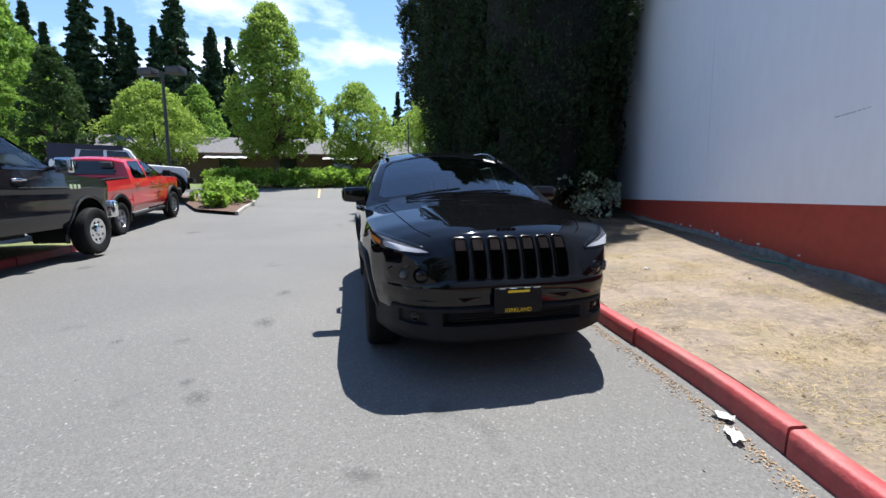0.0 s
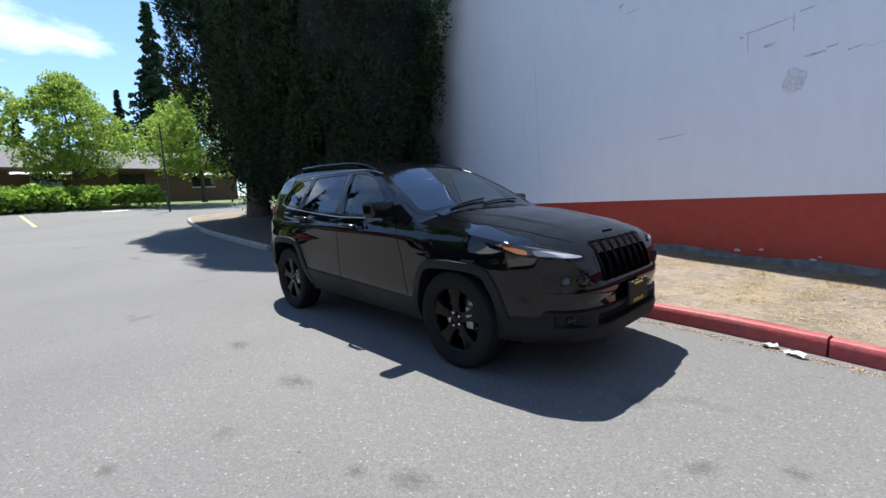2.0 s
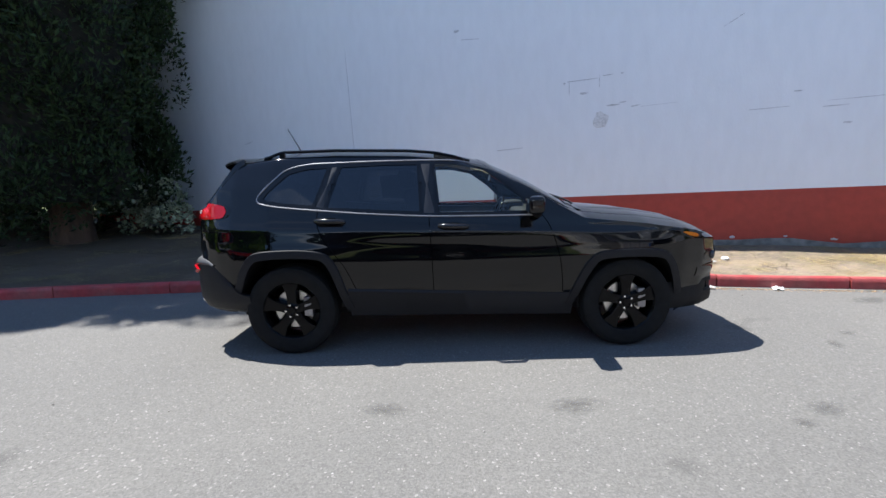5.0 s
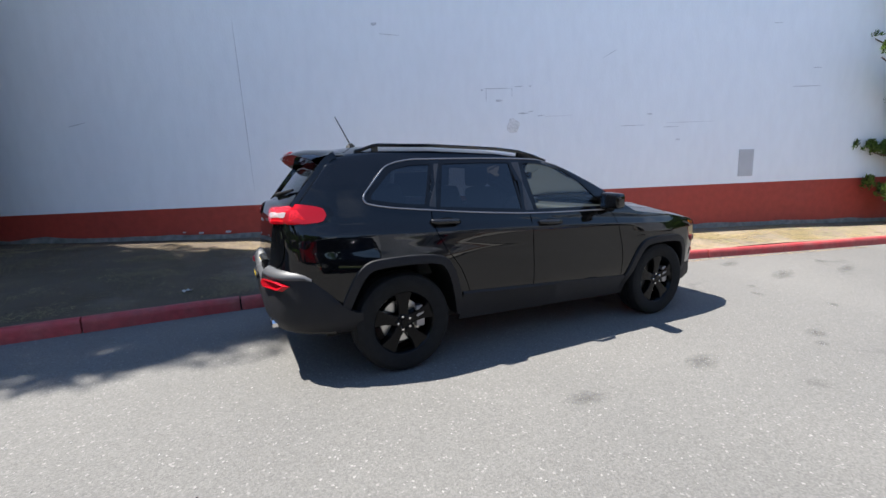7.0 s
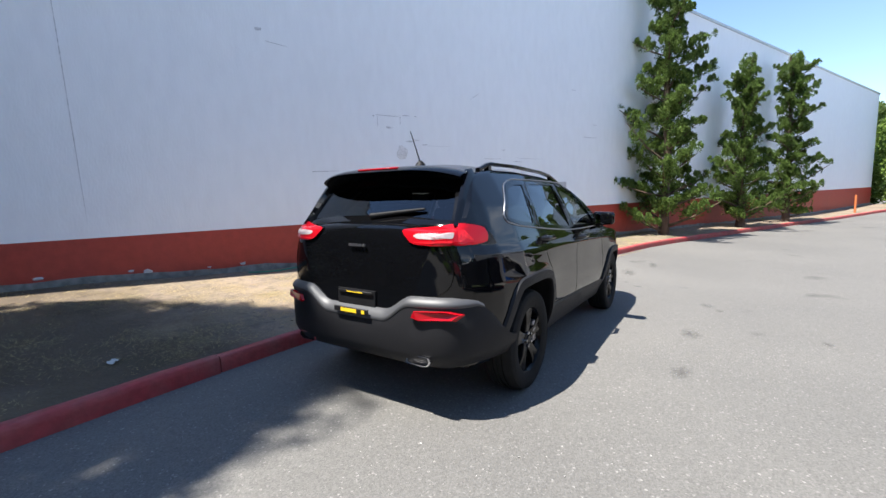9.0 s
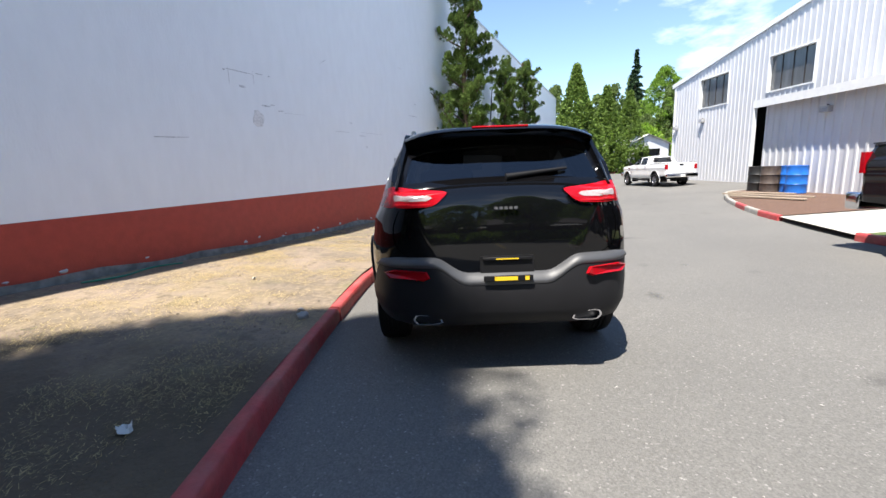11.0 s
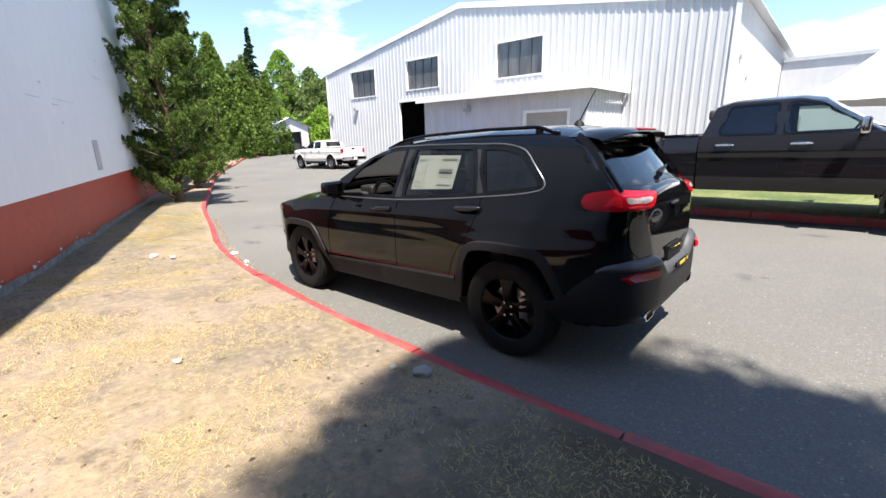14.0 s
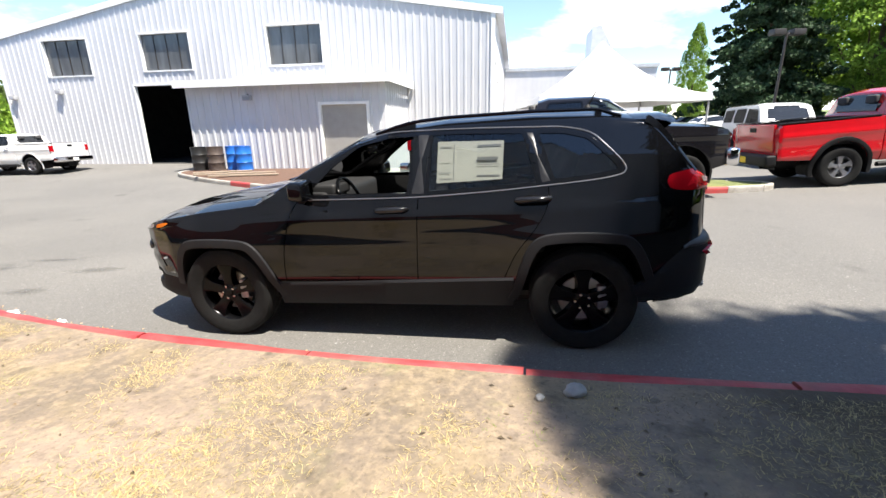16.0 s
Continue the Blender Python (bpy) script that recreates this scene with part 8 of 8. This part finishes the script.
def barrel(mat, label, x, y):
    t = thing("barrel", label, "barrel", (x, y, land(x, y) + 0.13), group="steel drums by the annex")
    b = Build().lathe([(0.0, 0.0), (0.28, 0.0), (0.29, 0.015), (0.285, 0.04), (0.285, 0.27), (0.298, 0.29), (0.285, 0.31), (0.285, 0.57), (0.298, 0.59), (0.285, 0.61), (0.285, 0.85), (0.293, 0.875), (0.28, 0.88), (0.275, 0.86), (0.0, 0.858)], 28)
    part("drum", b.mesh("drum", mat, 40), t)
    part("bung", Build().lathe([(0, 0.02), (0.03, 0.018), (0.032, 0)], 12, "z", Matrix.Translation((0.17, 0.05, 0.858))).mesh("bung", M_steel, 40), t)


barrel(M_barrel_black, "black steel drum standing by the annex", 11.1, -11.3)
barrel(M_barrel_brown, "dull brown steel drum standing by the annex", 10.35, -11.2)
barrel(M_barrel_blue, "bright blue steel drum standing by the annex", 9.75, -11.45)
barrel(M_barrel_blue, "bright blue steel drum standing by the annex", 9.15, -11.15)
for x, y, a, ln in ((8.6, -9.75, 24, 2.6), (8.0, -9.3, 18, 2.2), (9.4, -10.2, 33, 1.9)):
    single("plank", bevel_box("plank", ln, 0.14, 0.045, M_wood, 0.006, 1), "weathered loose plank lying on the mulch", "plank", "loose planks", m=pose(x, y, land(x, y) + 0.185, 0, 0, a))


def rock(x, y, z, r, mat, label, seed, name="rock", cat="rock"):
    bm = bmesh.new()
    bmesh.ops.create_icosphere(bm, subdivisions=3, radius=1.0)
    for v in bm.verts:
        k = 1 + 0.25 * noise.noise(v.co * 1.7 + Vector((seed, 0, 0)))
        v.co = Vector((v.co.x * r * 1.25 * k, v.co.y * r * k, v.co.z * r * 0.7 * k))
    single(name, from_bm(name, bm, mat, 50), label, cat, m=pose(x, y, z + r * 0.35, 0, 0, seed * 40))


rock(-1.21, 1.62, verge(-1.21, 1.62), 0.05, M_stone, "pale grey stone lying on the strip by the kerb", 1)
rock(-1.02, 1.7, verge(-1.02, 1.7), 0.024, M_stone, "small grey stone beside a larger one", 2)
rock(3.9, 1.75, verge(3.9, 1.75), 0.045, M_scuff, "broken grey lump of rubble on the dry strip", 3)
rock(7.35, 0.1, land(7.35, -0.3), 0.07, M_stone, "small pale stone against the kerb", 4)


def litter(x, y, z, w, h, turn, seed, mat=M_litter, label="crumpled white paper litter by the kerb"):
    rng = random.Random(seed)
    b, n = Build(), 5
    for i in range(n):
        for j in range(n):
            b.v.append((w * (i / (n - 1) - 0.5) + rng.uniform(-1, 1) * w * 0.06, h * (j / (n - 1) - 0.5) + rng.uniform(-1, 1) * h * 0.08, 0.008 + rng.random() * 0.03))
    b.f = [(i * n + j, (i + 1) * n + j, (i + 1) * n + j + 1, i * n + j + 1) for i in range(n - 1) for j in range(n - 1)]
    single("paper_litter", b.mesh("paper_litter", mat, 30), label, "litter", "paper scraps", m=pose(x, y, z, 0, 0, turn))


litter(2.94, 0.925, land(2.94, 0.96), 0.10, 0.06, 10, 1)
litter(3.10, 0.825, land(3.1, 0.86), 0.13, 0.055, -25, 2)
litter(-2.92, 1.92, verge(-2.92, 1.92), 0.08, 0.06, 40, 3)
litter(3.85, 0.72, land(3.85, 0.72), 0.16, 0.10, 60, 4, M_scuff, "dry leaf scraps gathered against the kerb")
litter(0.1, 2.6, verge(0.1, 2.6), 0.06, 0.035, 20, 5)
litter(3.6, 1.6, verge(3.6, 1.6), 0.12, 0.06, -10, 6, M_stone, "flat pale scrap on the dry strip")


def scraps(name, label, spots, size, mat, seed):
    """Small curled leaf scraps lying about, one mesh."""
    rng, v, f = random.Random(seed), [], []
    for x, y, z in spots:
        a, s_ = rng.uniform(0, 6.28), size * rng.uniform(0.5, 1.6)
        c_, n_ = math.cos(a) * s_, math.sin(a) * s_
        k = len(v)
        v += [(x - c_, y - n_, z + 0.002), (x + n_ * 0.5, y - c_ * 0.5, z + 0.003 + rng.random() * s_ * 0.6), (x + c_, y + n_, z + 0.003), (x - n_ * 0.5, y + c_ * 0.5, z + 0.003 + rng.random() * s_ * 0.6)]
        f.append((k, k + 1, k + 2, k + 3))
    return single(name, mesh_of(name, v, f, mat), label, "leaves", kind="stuff")


rng_s = random.Random(77)
gutter = []
for _ in range(2600):
    x = rng_s.uniform(0.5, 7.5)
    y = kerb_y(x) - 0.07 - abs(rng_s.gauss(0, 0.05))
    gutter.append((x, y, land(x, y)))
scraps("leaf_litter", "dry brown leaf scraps gathered along the kerb foot", gutter, 0.008, M_leaf_dry, 5)
bits = []
for _ in range(420):
    x = rng_s.uniform(-6, 6)
    y = rng_s.uniform(kerb_y(x) + 0.2, wall_y(x) - 0.1)
    bits.append((x, y, verge(x, y)))
scraps("twig_litter", "scattered dark bits and dry leaves on the strip", bits, 0.012, M_leaf_dark, 6)
pale = []
for _ in range(700):
    x, y = rng_s.uniform(-9, 9), rng_s.uniform(-8, 1.0)
    if y < kerb_y(x) - 0.1:
        pale.append((x, y, land(x, y)))
scraps("grit", "scattered pale grit on the asphalt", pale, 0.007, M_stone, 8)


def stain(x, y, r, squash, turn, seed):
    n, b = 28, Build()
    m = Matrix.LocRotScale((x, y, land(x, y) + 0.005), Euler((0, 0, radians(turn))), (r * 1.5, r * 1.5 * squash, r))
    inv = m.inverted()
    for k in (1.0, 0.5, 0.0):
        for i in range(n):
            a = 2 * math.pi * i / n
            p = m @ Vector((k * math.cos(a), k * math.sin(a), 0))
            b.v.append(tuple(inv @ Vector((p.x, p.y, land(p.x, p.y) + 0.005))))
    b.f = [(j * n + i, j * n + (i + 1) % n, (j + 1) * n + (i + 1) % n, (j + 1) * n + i) for j in range(2) for i in range(n)]
    single("oil_stain", b.mesh("oil_stain", M_stain), "soft dark oil stain on the asphalt", "stain", "oil stains", "structure", m)


for i, (x, y, r, q, a) in enumerate(((0.65, -1.81, 0.17, 0.5, 5), (-0.5, -1.8, 0.14, 0.5, 170), (2.07, -1.92, 0.11, 0.6, 20), (1.83, -2.06, 0.06, 0.7, 0), (2.98, -0.98, 0.09, 0.5, 60), (4.4, 0.15, 0.22, 0.45, 10), (4.3, -0.62, 0.34, 0.3, 15),
                                     (5.3, -0.92, 0.35, 0.2, 10), (3.3, -0.75, 0.07, 0.6, 0), (3.2, -1.6, 0.08, 0.6, 40), (5.6, -0.5, 0.15, 0.5, 30), (-2.6, -2.3, 0.06, 0.7, 0), (0.9, -2.9, 0.07, 0.6, 0))):
    stain(x, y, r, q, a, i)


def line_on_ground(name, pts, w, mat, label, cat):
    b, pts = Build(), [Vector(p) for p in pts]
    for i, p in enumerate(pts):
        d = (pts[min(i + 1, len(pts) - 1)] - pts[max(i - 1, 0)]).normalized()
        for k in (-1, 1):
            q = p + Vector((-d.y, d.x, 0)) * w / 2 * k
            b.v.append((q.x, q.y, land(q.x, q.y) + 0.006))
    b.f = [(2 * i, 2 * i + 1, 2 * i + 3, 2 * i + 2) for i in range(len(pts) - 1)]
    single(name, b.mesh(name, mat), label, cat, kind="structure")


line_on_ground("parking_line", [(-21.5 - i, -2.9 - 0.06 * i, 0) for i in range(9)], 0.13, M_yellow_line, "worn yellow parking line", "line")
line_on_ground("parking_line", [(-29.6, 0.2, 0), (-29.7, 1.5, 0)], 0.5, M_white_line, "worn white paint mark", "line")
hose = smooth_line([(-0.2, 4.35, 0), (0.15, 4.15, 0), (0.6, 4.12, 0), (0.9, 3.9, 0)], 6)
single("garden_hose", Build().tube([(p.x, p.y, verge(p.x, p.y) + 0.012) for p in hose], 0.010, 8).mesh("garden_hose", M_hose, 50), "thin green hose lying on the dry grass", "hose")
post = thing("hydrant_post", "short orange marker post by the far kerb", "post", (27.5, -8.2, land(27.5, -8.2)))
part("pole", Build().tube([(0, 0, 0), (0, 0, 1.1)], 0.05, 10).mesh("pole", material("orange_paint", (0.55, 0.16, 0.05), 0.6), 50), post)


def lamp_post(x, y, z, h, label, heads, mat=M_pole, turn=0.0):
    t = thing("street_lamp", label, "lamp", (x, y, z), (0, 0, turn))
    part("pole", Build().tube([(0, 0, -0.2), (0, 0, h)], [0.09, 0.07], 12).mesh("pole", mat, 50), t)
    for dx in heads:
        part("arm", Build().tube([(0, 0, h - 0.1), (dx * 0.7, 0, h - 0.05)], 0.04, 8).mesh("arm", mat, 50), t)
        part("lamp_head", bevel_box("lamp_head", 0.75, 0.55, 0.34, mat, 0.04, 2, (dx, 0, h)), t, "dark box lamp head")


lamp_post(-19.3, -9.85, land(-19.3, -9.85), 6.2, "dark bronze parking lot lamp with two box heads", (-0.75, 0.75), turn=70)
lamp_post(-17.2, -49.5, 0.3, 6.9, "dark bronze parking lot lamp with two box heads", (-0.6, 0.6), turn=10)
lamp_post(-22.5, -48, 0.3, 8.6, "dark bronze parking lot lamp with box head", (-0.6, 0.6), turn=20)
lamp_post(-17.0, -28, 0.4, 6.4, "dark bronze parking lot lamp with box head", (-0.6, 0.6), turn=10)
lamp_post(-13.5, -62, 0.3, 6.0, "dark bronze parking lot lamp with box head", (-0.6, 0.6), turn=0)
t = thing("street_light", "tall grey curved street light across the road", "lamp", (-21.8, -38.5, 0.4))
part("pole", Build().tube(smooth_line([(0, 0, 0), (-0.05, 0, 6), (-0.2, 0, 9.0), (-1.2, -0.3, 10.0), (-2.6, -0.6, 10.3)], 6), 0.09, 10).mesh("pole", M_pole_grey, 50), t)
part("lamp_head", bevel_box("lamp_head", 0.7, 0.3, 0.14, M_pole_grey, 0.04, 2, (-2.9, -0.65, 10.28)), t)
t = thing("sign_pole", "thin dark pole standing by the hedge", "pole", (-26.5, 3.1, land(-26.5, 3.1)))
part("pole", Build().tube([(0, 0, 0), (0, 0, 5.2)], [0.06, 0.04], 10).mesh("pole", M_pole, 50), t)


def low_building():
    h = thing("low_building", "long low brown buildings with grey shingle roofs and pale awnings", "building", (-44, -14, 3.0), kind="structure")
    part("wall", Build().box(-4, -34, -1, 3, 26, 2.6).mesh("wall", M_brown_wall), h, "brown wall")
    b = Build().add([(3.8, -34.5, 2.4), (3.8, 26.5, 2.4), (-0.5, 26.5, 4.4), (-0.5, -34.5, 4.4), (-4.8, -34.5, 2.4), (-4.8, 26.5, 2.4)], ((0, 1, 2, 3), (3, 2, 5, 4)))
    part("roof", b.mesh("roof", M_shingle), h, "grey shingle roof")
    part("fascia", Build().box(3.72, -34.5, 2.2, 3.82, 26.5, 2.42).mesh("fascia", M_brown_wall), h)
    for k in range(11):
        y = -31 + 5.4 * k
        w = part("window", Build().box(3.0, y - 0.9, 0.9, 3.04, y + 0.9, 2.0).mesh("window", M_window_dark), h, "dark window")
        part("frame", Build().box(3.03, y - 1.0, 0.8, 3.07, y + 1.0, 0.88).mesh("frame", M_trim_white), w)
        if k % 2 == 0:
            b = Build()
            for i in range(9):
                yy = y - 1.9 + 3.8 * i / 8
                b.v += [(3.1, yy, 2.35), (4.5, yy, 1.85 + 0.05 * (i % 2))]
            b.f = [(2 * i, 2 * i + 1, 2 * i + 3, 2 * i + 2) for i in range(8)]
            part("awning", b.mesh("awning", M_trim_white), h, "pale ribbed awning")
    return h


low_building()


def garage():
    x0, x1, y0, y1, g = 43.5, 52, -25.2, -20.2, -0.6
    h = thing("garage", "small white gabled garage with an open dark doorway", "building", kind="structure")
    ym = (y0 + y1) / 2
    b = Build().box(x0, y0, g, x0 + 0.15, y0 + 1.1, 3.0).box(x0, y1 - 1.1, g, x0 + 0.15, y1, 3.0).box(x0, y0 + 1.1, 2.5, x0 + 0.15, y1 - 1.1, 3.0)
    b.add([(x0, y0, 3.0), (x0, y1, 3.0), (x0, ym, 4.0), (x0 + 0.15, y0, 3.0), (x0 + 0.15, y1, 3.0), (x0 + 0.15, ym, 4.0)], ((0, 1, 2), (5, 4, 3), (0, 2, 5, 3), (1, 4, 5, 2)))
    b.box(x0, y1 - 0.15, g, x1, y1, 3.0).box(x0, y0, g, x1, y0 + 0.15, 3.0).box(x1 - 0.1, y0, g, x1, y1, 3.0)
    part("wall", b.mesh("wall", M_siding), h, "white wall")
    b = Build().add([(x0 - 0.3, y0 - 0.3, 2.9), (x1, y0 - 0.3, 2.9), (x1, ym, 4.08), (x0 - 0.3, ym, 4.08), (x1, y1 + 0.3, 2.9), (x0 - 0.3, y1 + 0.3, 2.9)], ((0, 1, 2, 3), (3, 2, 4, 5)))
    part("roof", b.mesh("roof", M_trim_white), h)
    # Near-black sheet half a metre in, painted as the doorway's shade.
    part("doorway", Build().box(x0 + 0.5, y0 + 1.1, g, x0 + 0.55, y1 - 1.1, 2.5).mesh("doorway", M_inside_shade), h, "near-black sheet painted as the doorway's shade")


garage()


def tent():
    cx, cy, r, g = -4.6, -18.3, 3.35, 0.15
    h = thing("canopy_tent", "white peaked canopy tent on slim poles", "tent", (cx, cy, g), (0, 0, 8))
    b, n, m = Build(), 24, 10
    for j in range(m + 1):
        t = j / m
        for i in range(n):
            a = 2 * math.pi * i / n
            k = r / max(abs(math.cos(a)), abs(math.sin(a)))
            k = k * (1 - t) + 0.05 * t
            b.v.append((k * math.cos(a), k * math.sin(a), 2.55 + 2.45 * t ** 1.7))
    b.f = [(j * n + i, j * n + (i + 1) % n, (j + 1) * n + (i + 1) % n, (j + 1) * n + i) for j in range(m) for i in range(n)]
    part("canopy", b.mesh("canopy", M_tent, 60), h, "white vinyl canopy")
    b = Build()
    for i in range(n):
        a = 2 * math.pi * i / n
        k = r / max(abs(math.cos(a)), abs(math.sin(a)))
        b.v += [(k * math.cos(a), k * math.sin(a), 2.55), (k * 1.005 * math.cos(a), k * 1.005 * math.sin(a), 2.25 + 0.03 * (i % 2))]
    b.f = [(2 * i, 2 * ((i + 1) % n), 2 * ((i + 1) % n) + 1, 2 * i + 1) for i in range(n)]
    part("valance", b.mesh("valance", M_tent), h)
    for sx in (1, -1):
        for sy in (1, -1):
            part("pole", Build().tube([(sx * r * 0.98, sy * r * 0.98, -0.2), (sx * r * 0.98, sy * r * 0.98, 2.55)], 0.04, 8).mesh("pole", M_pole_grey, 50), h)


tent()
